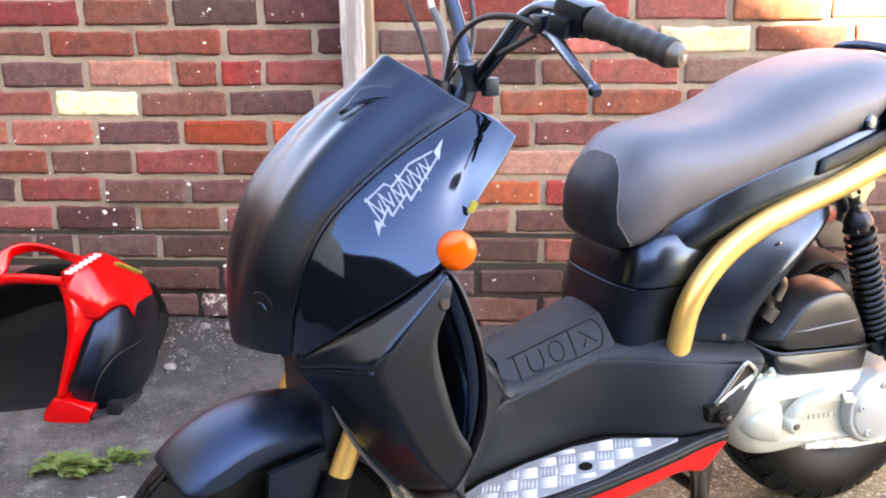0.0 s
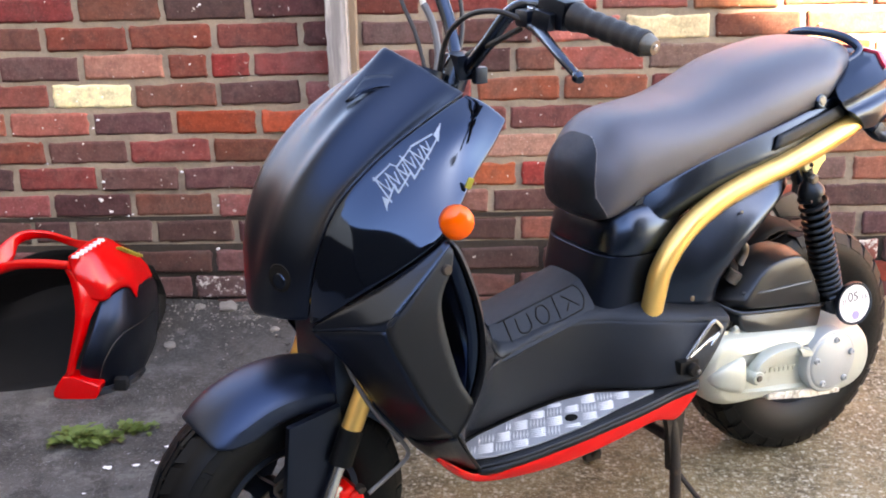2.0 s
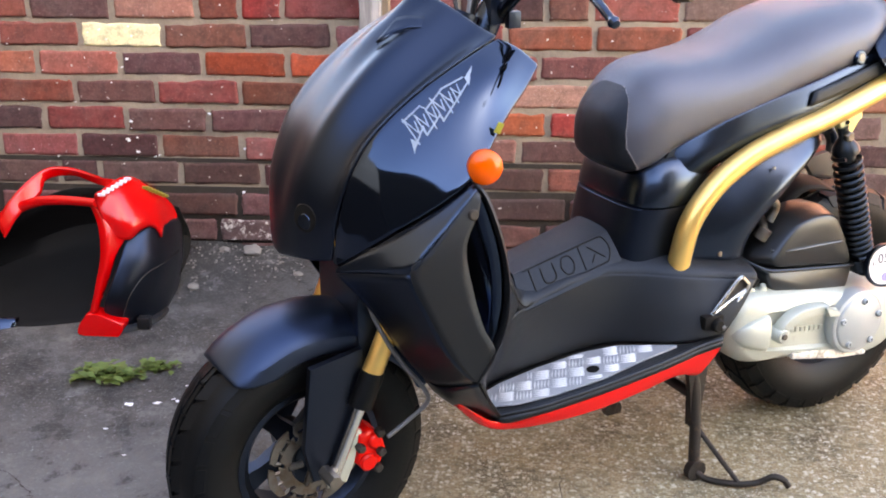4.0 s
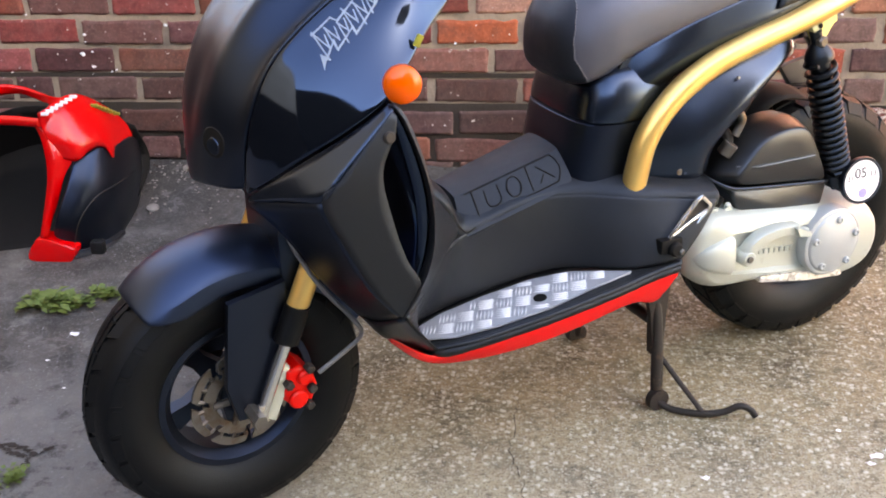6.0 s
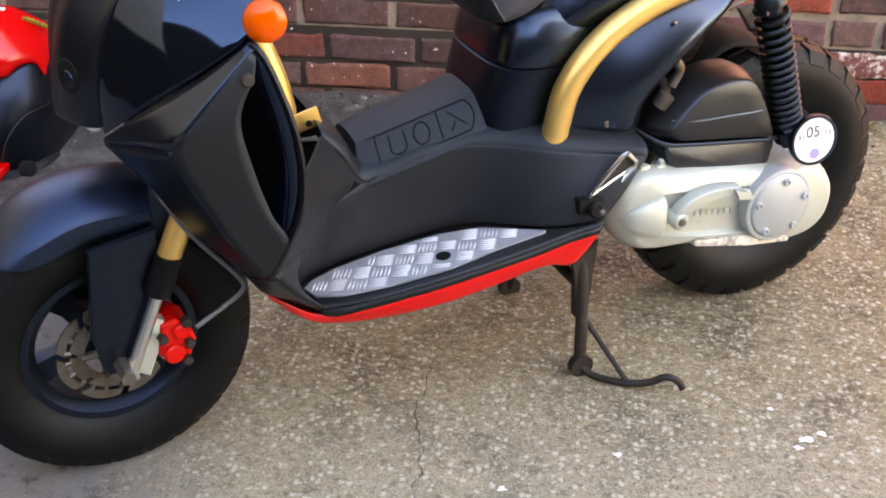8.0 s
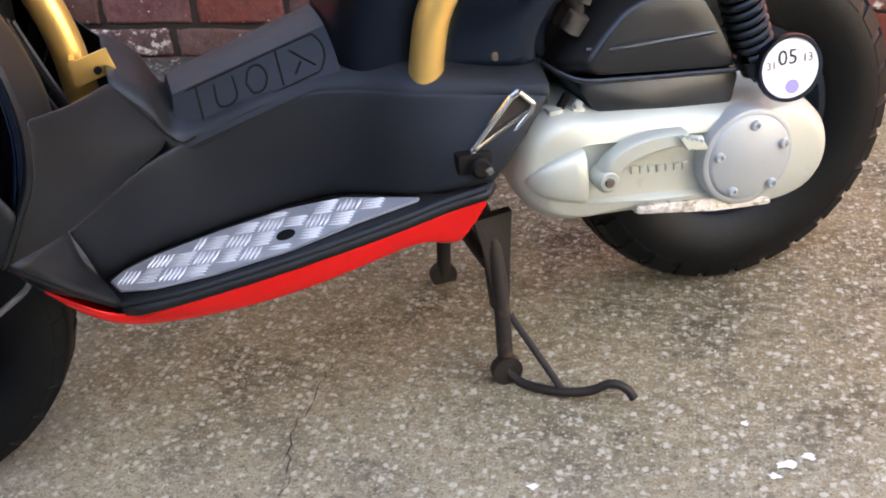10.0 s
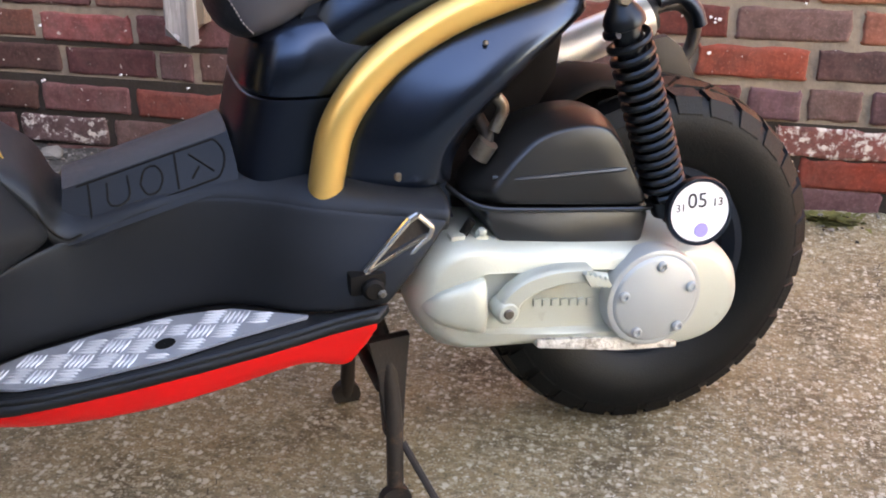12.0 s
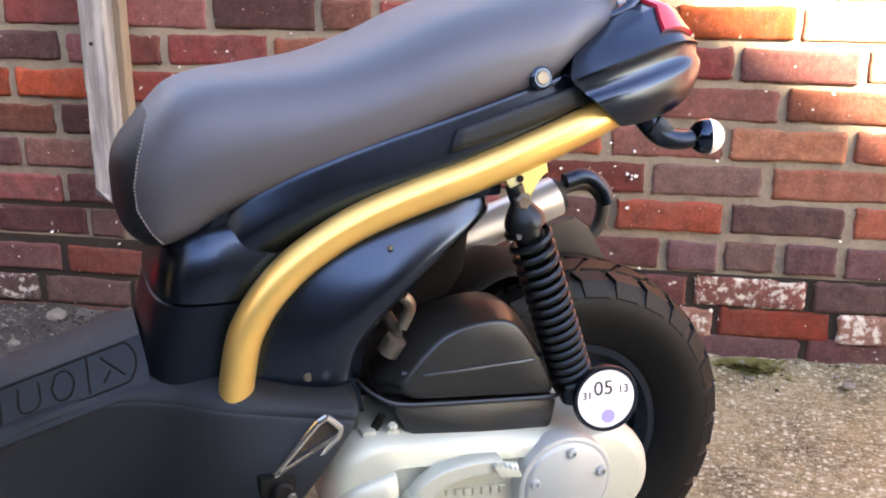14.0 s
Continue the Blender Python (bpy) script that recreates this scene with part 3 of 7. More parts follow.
rear_wheel = wheel("rear_wheel", REAR, (0, -1, 0), (-1, 0, 0), 0.234, 0.066, 0.128,
                   [(-0.0470, 0.0088, 0.0218, 0.5, 0), (0.0470, 0.0088, 0.0218, -0.5, 0.5), (-0.0603, 0.0044, 0.0205, 0.5, 0.08), (0.0603, 0.0044, 0.0205, -0.5, 0.42), (-0.0170, 0.0158, 0.0235, -0.9, 0.45), (0.0170, 0.0158, 0.0235, 0.9, 0.95)], 28, scooter, 5)


# -- front end, turned to its left about the raked steering axis --
STEER = 6.5
AX0, AX1 = P(-1.052, 0, 0.18), P(-0.80, 0, 0.86)
AXIS = (AX1 - AX0).normalized()
# the leftwards turn brings the left fork leg back
TURN = Matrix.Translation(AX0 + P(0.0165, 0.008, 0.011)) @ Matrix.Rotation(radians(STEER), 4, AXIS) @ Matrix.Translation(-AX0)


def S(u, v, z):
    return TURN @ P(u, v, z)


def sdir(u, v, z):
    return TURN.to_3x3() @ P(u, v, z)


HUB = (-1.100, 0.0, 0.205)
FRONT = S(*HUB)
FR = 0.211
front_wheel = wheel("front_wheel", FRONT, sdir(0, 1, 0), sdir(-1, 0, 0), FR, 0.064, 0.116, [(-0.0320, 0.0250, 0.0232, 0.6, 0), (0.0320, 0.0250, 0.0232, -0.6, 0.5), (0.0, 0.0050, 0.0251, 0.0, 0.25), (-0.0598, 0.0030, 0.0226, 0.6, 0.08), (0.0598, 0.0030, 0.0226, -0.6, 0.42)], 26, scooter, 5)


def ring_plate(bm, centre, axis, r0, r1, w):
    spin(bm, [(r0, -w / 2), (r1, -w / 2), (r1, w / 2), (r0, w / 2)], centre, axis, 48)
    return bm


dc = S(HUB[0], 0.056, HUB[2])
ax = sdir(0, 1, 0)
e1, e2 = sdir(-1, 0, 0), ax.cross(sdir(-1, 0, 0))
bm = B()
ring_plate(bm, dc, ax, 0.040, 0.050, 0.0035)
brake_disc = part("brake_disc", bm, STEEL, front_wheel, "slotted worn steel brake disc")
# a wavy band of petals with slanted gaps, each petal with its slot
for k in range(7):
    a0, a1 = 2 * math.pi * k / 7, 2 * math.pi * (k + 0.84) / 7
    for lo_, hi_ in ((0.048, 0.060), (0.066, 0.077)):
        rings = []
        for i in range(7):
            a = a0 + (a1 - a0) * i / 6
            wave = 0.0025 * math.sin(math.pi * i / 6) if hi_ > 0.07 else 0
            d = math.cos(a) * e1 + math.sin(a) * e2
            d2 = math.cos(a - 0.10) * e1 + math.sin(a - 0.10) * e2
            rings.append([dc + lo_ * d - 0.002 * ax, dc + (hi_ + wave) * d2 - 0.002 * ax, dc + (hi_ + wave) * d2 + 0.002 * ax, dc + lo_ * d + 0.002 * ax])
        part("disc_segment", loft(B(), rings), STEEL, front_wheel)
    for f in (0.08, 0.5, 0.92):
        a = a0 + (a1 - a0) * f
        d = math.cos(a) * e1 + math.sin(a) * e2
        bm = tube(B(), [dc + 0.058 * d, dc + 0.068 * d], 0.0035, 6)
        part("disc_bridge", bm, STEEL, front_wheel)
for k in range(5):
    a = 2 * math.pi * k / 5
    d = math.cos(a) * e1 + math.sin(a) * e2
    bm = tube(B(), [dc + 0.02 * d, dc + 0.044 * d], 0.006, 8)
    part("disc_arm", bm, STEEL, front_wheel)


def fender_point(a, across):
    """a: degrees round the wheel from the rear; across: -1 to 1."""
    t = abs(across)
    r = 0.256 - 0.014 * min(1, max(0, (a - 35) / 55)) - 0.018 * max(0, (a - 90) / 40) ** 1.5 - 0.058 * t ** 2.4
    w = 0.074 * math.copysign(min(1, t * 1.35) ** 0.85, across)
    return S(HUB[0] + r * math.cos(radians(a)), w, HUB[2] + r * math.sin(radians(a)))


bm = B()
angles = [24 + 3.55 * i for i in range(30)]
grid = []
for a in angles:
    taper = 1.0 if a < 108 else math.sqrt(max(0.01, 1 - ((a - 108) / 24) ** 2))
    grid.append([bm.verts.new(fender_point(a, x * taper)) for x in [i / 8 - 1 for i in range(17)]])
for a, b in zip(grid, grid[1:]):
    for i in range(16):
        bm.faces.new((a[i], a[i + 1], b[i + 1], b[i]))
front_fender = part("front_fender", bm, FENDER, scooter, "satin black front mudguard", thick=0.004, sub=1)
for s in (1, -1):
    bm = B()
    prism(bm, [(-1.118, 0.385), (-1.030, 0.398), (-1.030, 0.33), (-1.062, 0.225), (-1.085, 0.188), (-1.118, 0.19), (-1.132, 0.25)], 0.081 * s, 0.092 * s, lambda x, z, d: S(x, d, z), 0.003)
    part("fork_guard", bm, MATTE, front_fender)

for s in (1, -1):
    v = 0.100 * s
    bm = B()
    tube(bm, [S(-0.955, v, 0.500), S(-1.022, v, 0.350)], 0.0165, 20)
    leg = part("fork_stanchion", bm, GOLD, scooter, "gold painted fork tube")
    bm = B()
    tube(bm, [S(-1.018, v, 0.360), S(-1.020, v, 0.354), S(-1.038, v, 0.312), S(-1.040, v, 0.306)], 0.0190, 20)
    part("dust_boot", bm, RUBBER, leg, "black rubber dust boot")
    bm = B()
    tube(bm, [S(-1.036, v, 0.316), S(-1.088, v, 0.196)], 0.0100, 16)
    box(bm, S(-1.091, v, 0.194), (0.024, 0.020, 0.024), 0.006)
    part("fork_slider", bm, CHROME, leg, "bright metal fork slider")
    bm = B()
    tube(bm, [S(HUB[0], v * 0.9, HUB[2]), S(HUB[0], v * 1.32, HUB[2])], 0.011, 6)
    part("axle_nut", bm, STEEL, leg)

bm = B()
box(bm, S(-0.950, 0.0, 0.505), (0.070, 0.236, 0.060), 0.012)
box(bm, S(-0.985, 0.0, 0.435), (0.075, 0.165, 0.13), 0.012)
part("fork_crown", bm, MATTE, scooter, "black fork crown")

# caliper on the left leg
bm = B()
prism(bm, [(-1.093, 0.192), (-1.063, 0.172), (-1.048, 0.212), (-1.034, 0.257), (-1.054, 0.269), (-1.074, 0.232)], 0.078, 0.096, lambda x, z, d: S(x, d, z), 0.004)
for i in range(6):
    box(bm, S(-1.080 + 0.006 * i, 0.098, 0.203 + 0.010 * i), (0.010, 0.006, 0.005), 0.001)
bracket = part("caliper_bracket", bm, CAST, scooter, "ribbed bare aluminium caliper bracket")
bm = B()
prism(bm, [(-1.050, 0.206), (-1.030, 0.183), (-1.004, 0.191), (-0.994, 0.215), (-1.000, 0.239), (-1.020, 0.257), (-1.042, 0.253)], 0.045, 0.100, lambda x, z, d: S(x, d, z), 0.008, 3)
for u, z, r in ((-1.028, 0.203, 0.015), (-1.016, 0.237, 0.012)):
    disc(bm, S(u, 0.101, z), sdir(0, 1, 0), r, 0.012, 0.003, 20)
caliper = part("brake_caliper", bm, REDCAL, scooter, "red painted brake caliper")
bm = B()
for u, z in ((-1.006, 0.216), (-1.042, 0.233), (-1.008, 0.251), (-1.012, 0.189)):
    disc(bm, S(u, 0.104, z), sdir(0, 1, 0), 0.0075, 0.014, 0.002, 6)
part("bolt", bm, RUST, caliper, "dull steel caliper bolts")
bm = B()
tube(bm, [S(-1.03, 0.11, 0.56), S(-1.035, 0.12, 0.49), S(-1.012, 0.12, 0.431), S(-0.980, 0.118, 0.376), S(-0.934, 0.115, 0.312), S(-0.926, 0.112, 0.285), S(-0.955, 0.108, 0.262), S(-0.995, 0.106, 0.240)], 0.0036, 8, 40)
part("brake_hose", bm, HOSE, scooter, "grey front brake hose")

# handlebar
BAR = {1: [(-0.725, 0.014, 0.872), (-0.722, 0.045, 0.898), (-0.714, 0.075, 0.928), (-0.700, 0.098, 0.962), (-0.684, 0.128, 0.981), (-0.680, 0.180, 0.981), (-0.672, 0.235, 0.971), (-0.643, 0.350, 0.944)],
       -1: [(-0.725, -0.014, 0.872), (-0.712, -0.045, 0.900), (-0.704, -0.072, 0.935), (-0.703, -0.098, 0.972), (-0.704, -0.126, 1.008), (-0.714, -0.175, 1.021), (-0.722, -0.240, 1.024), (-0.731, -0.350, 1.037)]}
bm = B()
tube(bm, [P(-0.765, 0, 0.80), P(-0.725, 0, 0.890)], 0.022, 16)
for s in (1, -1):
    tube(bm, [P(*p) for p in BAR[s]], 0.0115, 14, 44)
handlebar = part("handlebar", bm, SATIN, scooter, "black bent tube handlebar")
for s in (1, -1):
    bm = B()
    a, b = P(*BAR[s][-2]), P(*BAR[s][-1])
    d = (b - a).normalized()
    b = b + d * 0.006
    ring = [a.lerp(b, i / 24) for i in range(25)]
    rad = [0.0215, 0.0215, 0.019] + [0.0165 + (0.0016 if i % 4 < 2 else 0) for i in range(19)] + [0.0185, 0.0190, 0.0175]
    e1 = d.orthogonal().normalized()
    e2 = d.cross(e1)
    loft(bm, [[p + r * (math.cos(t) * e1 + math.sin(t) * e2) for t in (2 * math.pi * j / 18 for j in range(18))] for p, r in zip(ring, rad)])
    part("grip", bm, GRIP, handlebar, "ribbed black rubber grip")
    bm = B()
    tube(bm, [b - d * 0.002, b + d * 0.006, b + d * 0.012, b + d * 0.015], (0.0165, 0.010), 18)
    end = part("bar_end", bm, STEEL, handlebar, "dull metal bar end")
    bm = B()
    disc(bm, b + d * 0.0155, d, 0.0045, 0.003, 0.0008, 12)
    part("screw", bm, CHROME, end)
    bm = B()
    c = P(*BAR[s][-3]).lerp(a, 0.45)
    turn = d.to_track_quat("Y", "Z").to_matrix()
    box(bm, c, (0.046, 0.052, 0.044), 0.010, turn)
    box(bm, c + Vector((-0.022, 0, -0.010)), (0.030, 0.034, 0.026), 0.006, turn)
    part("switch_housing", bm, MATTE, handlebar, "black switch housing")
LEVER = {1: [(-0.694, 0.150, 0.958), (-0.700, 0.175, 0.952), (-0.712, 0.212, 0.948), (-0.724, 0.255, 0.937), (-0.733, 0.300, 0.922), (-0.736, 0.335, 0.906)],
         -1: [(-0.752, -0.165, 1.002), (-0.772, -0.195, 1.005), (-0.786, -0.240, 1.008), (-0.798, -0.285, 1.007), (-0.810, -0.330, 1.003)]}
for s in (1, -1):
    bm = B()
    tube(bm, [P(*p) for p in LEVER[s]], (0.0095, 0.0060), 10, 24)
    end, before = P(*LEVER[s][-1]), P(*LEVER[s][-2])
    spin(bm, [(1e-4, -0.008), (0.006, -0.007), (0.0088, 0.0), (0.006, 0.007), (1e-4, 0.008)], end, end - before, 14, closed=False)
    lever = part("brake_lever", bm, SATIN, handlebar, "black brake lever with a ball end")
    bm = B()
    box(bm, P(*LEVER[s][0]) + Vector((0.006, 0, 0.006)), (0.042, 0.034, 0.026), 0.008)
    part("perch", bm, MATTE, lever, "black lever perch")
    bm = B()
    disc(bm, P(*LEVER[s][0]) + Vector((0.002, -0.004, 0.020)), (0, -0.3, 1), 0.006, 0.005, 0.001, 12)
    part("pivot_bolt", bm, CHROME, lever)
bm = B()
box(bm, P(-0.728, -0.178, 1.014), (0.052, 0.058, 0.040), 0.009)
box(bm, P(-0.728, -0.178, 1.036), (0.056, 0.062, 0.008), 0.003)
part("brake_reservoir", bm, GREYBLACK, handlebar, "black brake fluid reservoir")
bm = B()
spin(bm, [(1e-4, -0.010), (0.008, -0.008), (0.0115, 0.0), (0.008, 0.008), (1e-4, 0.010)], P(-0.722, -0.134, 0.997), (0.2, -1, 0.2), 16, closed=False)
tube(bm, [P(-0.722, -0.132, 0.996), P(-0.724, -0.130, 0.980), P(-0.722, -0.126, 0.962)], 0.0052, 12, 12)
part("cable_adjuster", bm, WHITE, handlebar, "pale metal hose fitting")
for pts, r, lab, mat in (
        ([(-0.722, -0.127, 0.965), (-0.716, -0.112, 0.940), (-0.716, -0.098, 0.912), (-0.722, -0.082, 0.880), (-0.740, -0.065, 0.840), (-0.76, -0.05, 0.80)], 0.0062, "pale grey brake hose", HOSE),
        ([(-0.705, 0.150, 0.962), (-0.722, 0.110, 0.972), (-0.740, 0.060, 0.965), (-0.752, 0.015, 0.935), (-0.756, -0.010, 0.885), (-0.762, -0.015, 0.82)], 0.0042, "black cable", GRIP),
        ([(-0.698, 0.140, 0.950), (-0.716, 0.105, 0.930), (-0.722, 0.060, 0.912), (-0.728, 0.020, 0.895), (-0.745, 0.0, 0.84)], 0.0045, "black cable", GRIP),
        ([(-0.715, -0.145, 1.030), (-0.690, -0.110, 1.030), (-0.682, -0.080, 0.985), (-0.690, -0.055, 0.930), (-0.715, -0.03, 0.88), (-0.745, 0.0, 0.83)], 0.0038, "black cable", GRIP),
        ([(-0.750, -0.17, 0.995), (-0.758, -0.13, 0.965), (-0.752, -0.10, 0.920), (-0.750, -0.075, 0.860), (-0.765, -0.05, 0.81)], 0.0038, "black cable", GRIP)):
    bm = B()
    tube(bm, [P(*p) for p in pts], r, 8, 30)
    part("cable", bm, mat, handlebar, lab)
bm = B()
tube(bm, [P(-0.86, 0, 0.66), P(-0.800, 0, 0.83), P(-0.780, 0, 0.88)], 0.026, 18)
box(bm, P(-0.712, 0.036, 0.868), (0.022, 0.014, 0.026), 0.003)
box(bm, P(-0.726, 0, 0.880), (0.040, 0.054, 0.040), 0.006)
part("steering_head", bm, MATTE, scooter, "black steering head clamp")

# -- nose mask --
def mirror(bm_pts, s):
    return [P(u, v * s, z) for u, v, z in bm_pts]


MASK_EDGE = [(-0.784, 0.118, 0.862), (-0.845, 0.137, 0.842), (-0.920, 0.148, 0.806), (-0.976, 0.150, 0.767), (-1.010, 0.148, 0.732), (-1.036, 0.142, 0.680), (-1.048, 0.130, 0.620), (-1.050, 0.115, 0.556)]
MASK_DIP = [(-0.800, 0.090, 0.874), (-0.858, 0.104, 0.840), (-0.918, 0.116, 0.804), (-0.970, 0.121, 0.765), (-1.010, 0.120, 0.727), (-1.040, 0.116, 0.680), (-1.060, 0.108, 0.624), (-1.068, 0.096, 0.553)]
MASK_MID = [(-0.826, 0.056, 0.898), (-0.884, 0.064, 0.872), (-0.941, 0.074, 0.839), (-0.993, 0.079, 0.796), (-1.034, 0.079, 0.749), (-1.060, 0.077, 0.698), (-1.078, 0.072, 0.638), (-1.084, 0.064, 0.550)]
MASK_IN = [(-0.842, 0.028, 0.911), (-0.896, 0.034, 0.876), (-0.946, 0.040, 0.840), (-0.994, 0.042, 0.798), (-1.038, 0.042, 0.747), (-1.064, 0.040, 0.698), (-1.084, 0.037, 0.640), (-1.092, 0.032, 0.545)]
MASK_TOP = [(-0.856, 0.0, 0.922), (-0.898, 0.0, 0.886), (-0.940, 0.0, 0.854), (-0.988, 0.0, 0.808), (-1.034, 0.0, 0.754), (-1.060, 0.0, 0.703), (-1.080, 0.0, 0.646), (-1.092, 0.0, 0.588), (-1.096, 0.0, 0.540)]
bm = skin(B(), [mirror(MASK_EDGE, -1), mirror(MASK_DIP, -1), mirror(MASK_MID, -1), mirror(MASK_IN, -1), mirror(MASK_TOP, 1), mirror(MASK_IN, 1), mirror(MASK_MID, 1), mirror(MASK_DIP, 1), mirror(MASK_EDGE, 1)], 30, 41)
mask = part("front_mask", bm, MATTE, scooter, "matte black front mask", thick=0.005, sub=1)
for s in (1,):
    # a visor lip over a vent slot, and a lamp recess
    bm = B()
    skin(bm, [mirror([(-0.944, 0.040, 0.846), (-0.920, 0.050, 0.862), (-0.896, 0.060, 0.866), (-0.868, 0.070, 0.860)], s), mirror([(-0.934, 0.044, 0.854), (-0.912, 0.054, 0.866), (-0.890, 0.062, 0.870), (-0.862, 0.072, 0.864)], s)], 14, 4)
    part("vent", bm, MATTE, mask, "shallow vent slot", thick=0.004)
    bm = B()
    skin(bm, [mirror([(-0.942, 0.040, 0.853), (-0.916, 0.052, 0.868), (-0.890, 0.062, 0.873), (-0.858, 0.074, 0.866)], s), mirror([(-0.905, 0.030, 0.884), (-0.890, 0.040, 0.887), (-0.870, 0.052, 0.885), (-0.842, 0.066, 0.876)], s)], 14, 5)
    part("visor_lip", bm, MATTE, mask, thick=0.003)
    axis = P(-0.88, 0.46, 0.06)
    bm = B()
    disc(bm, P(-1.0735, 0.078, 0.616), axis, 0.023, 0.008, 0.003, 24)
    recess = part("lamp_recess", bm, DARK, mask, "dark round recess in the mask")
    bm = B()
    disc(bm, P(-1.0750, 0.0782, 0.611), axis, 0.0150, 0.008, 0.004, 20)
    part("lens", bm, SATIN, recess, "small dark lamp lens")

for s in (1, -1):
    up = [(u, v + 0.003, z - 0.003) for u, v, z in MASK_EDGE]
    mid = [(-0.759, 0.137, 0.845), (-0.815, 0.176, 0.816), (-0.872, 0.192, 0.777), (-0.930, 0.198, 0.737), (-0.975, 0.192, 0.701), (-1.010, 0.177, 0.660), (-1.036, 0.155, 0.610), (-1.051, 0.123, 0.556)]
    low = [(-0.732, 0.150, 0.820), (-0.770, 0.176, 0.789), (-0.811, 0.198, 0.759), (-0.858, 0.228, 0.722), (-0.888, 0.241, 0.691), (-0.936, 0.232, 0.657), (-0.991, 0.204, 0.619), (-1.028, 0.168, 0.584), (-1.051, 0.128, 0.555)]
    bm = skin(B(), [mirror(up, s), mirror(mid, s), mirror(low, s)], 40, 14)
    panel = part("side_fairing", bm, GLOSS, scooter, "gloss black front side fairing with silver decal", thick=0.004, sub=1)
    if s > 0:
        # jagged model decal as plain angular strokes
        A0, A1 = Vector((-0.958, 0.748)), Vector((-0.862, 0.812))
        d = (A1 - A0).normalized()
        q = Vector((-d.y, d.x))
        bm = B()
        signs = [[(2 + 8 * i, -1 + 0.2 * (i % 2)), (5 + 8 * i, 0.9 - 0.25 * (i % 3)), (7 + 8 * i, -0.5), (10 + 8 * i, 0.3)] for i in range(6)] + [[(0, -0.9), (12, -0.3), (10, -0.9), (26, -0.5), (25, -1), (42, -0.6), (57, -0.2)], [(4, 0.8), (20, 0.95), (22, 0.5), (40, 0.9), (57, 0.4)]]
        for line in signs:
            pts = [A0 + (A1 - A0) * (a / 57) + q * (0.0165 - 0.005 * a / 57) * b for a, b in line]
            for p0, p1 in zip(pts, pts[1:]):
                if (p1 - p0).length < 1e-5:
                    continue
                e = (p1 - p0).normalized()
                w = Vector((-e.y, e.x)) * 0.0011
                quad = [p0 - w - e * 0.0012, p1 - w * 0.7 + e * 0.0012, p1 + w * 0.7 + e * 0.0012, p0 + w - e * 0.0012]
                for k in range(4):
                    f0, f1 = k / 4, (k + 1) / 4
                    bm.faces.new([bm.verts.new(P(c.x, 0.0, c.y)) for c in (quad[0].lerp(quad[1], f0), quad[0].lerp(quad[1], f1), quad[3].lerp(quad[2], f1), quad[3].lerp(quad[2], f0))])
        for tip in ([A1 - d * 0.002 - q * 0.006, A1 + d * 0.024 + q * 0.005, A1 + d * 0.001 + q * 0.003], [A0 - d * 0.010 - q * 0.022, A0 + d * 0.004 - q * 0.013, A0 + d * 0.000 - q * 0.006]):
            bm.faces.new([bm.verts.new(P(w.x, 0.0, w.y)) for w in tip])
        DECAL_BM, DECAL_PARENT = bm, panel
        bm = B()
        box(bm, P(-0.836, 0.2175, 0.752), (0.009, 0.003, 0.016), 0.001, Euler((0, radians(25), radians(-14))).to_matrix())
        part("sticker", bm, STICKYEL, panel, "torn scrap of yellow sticker")

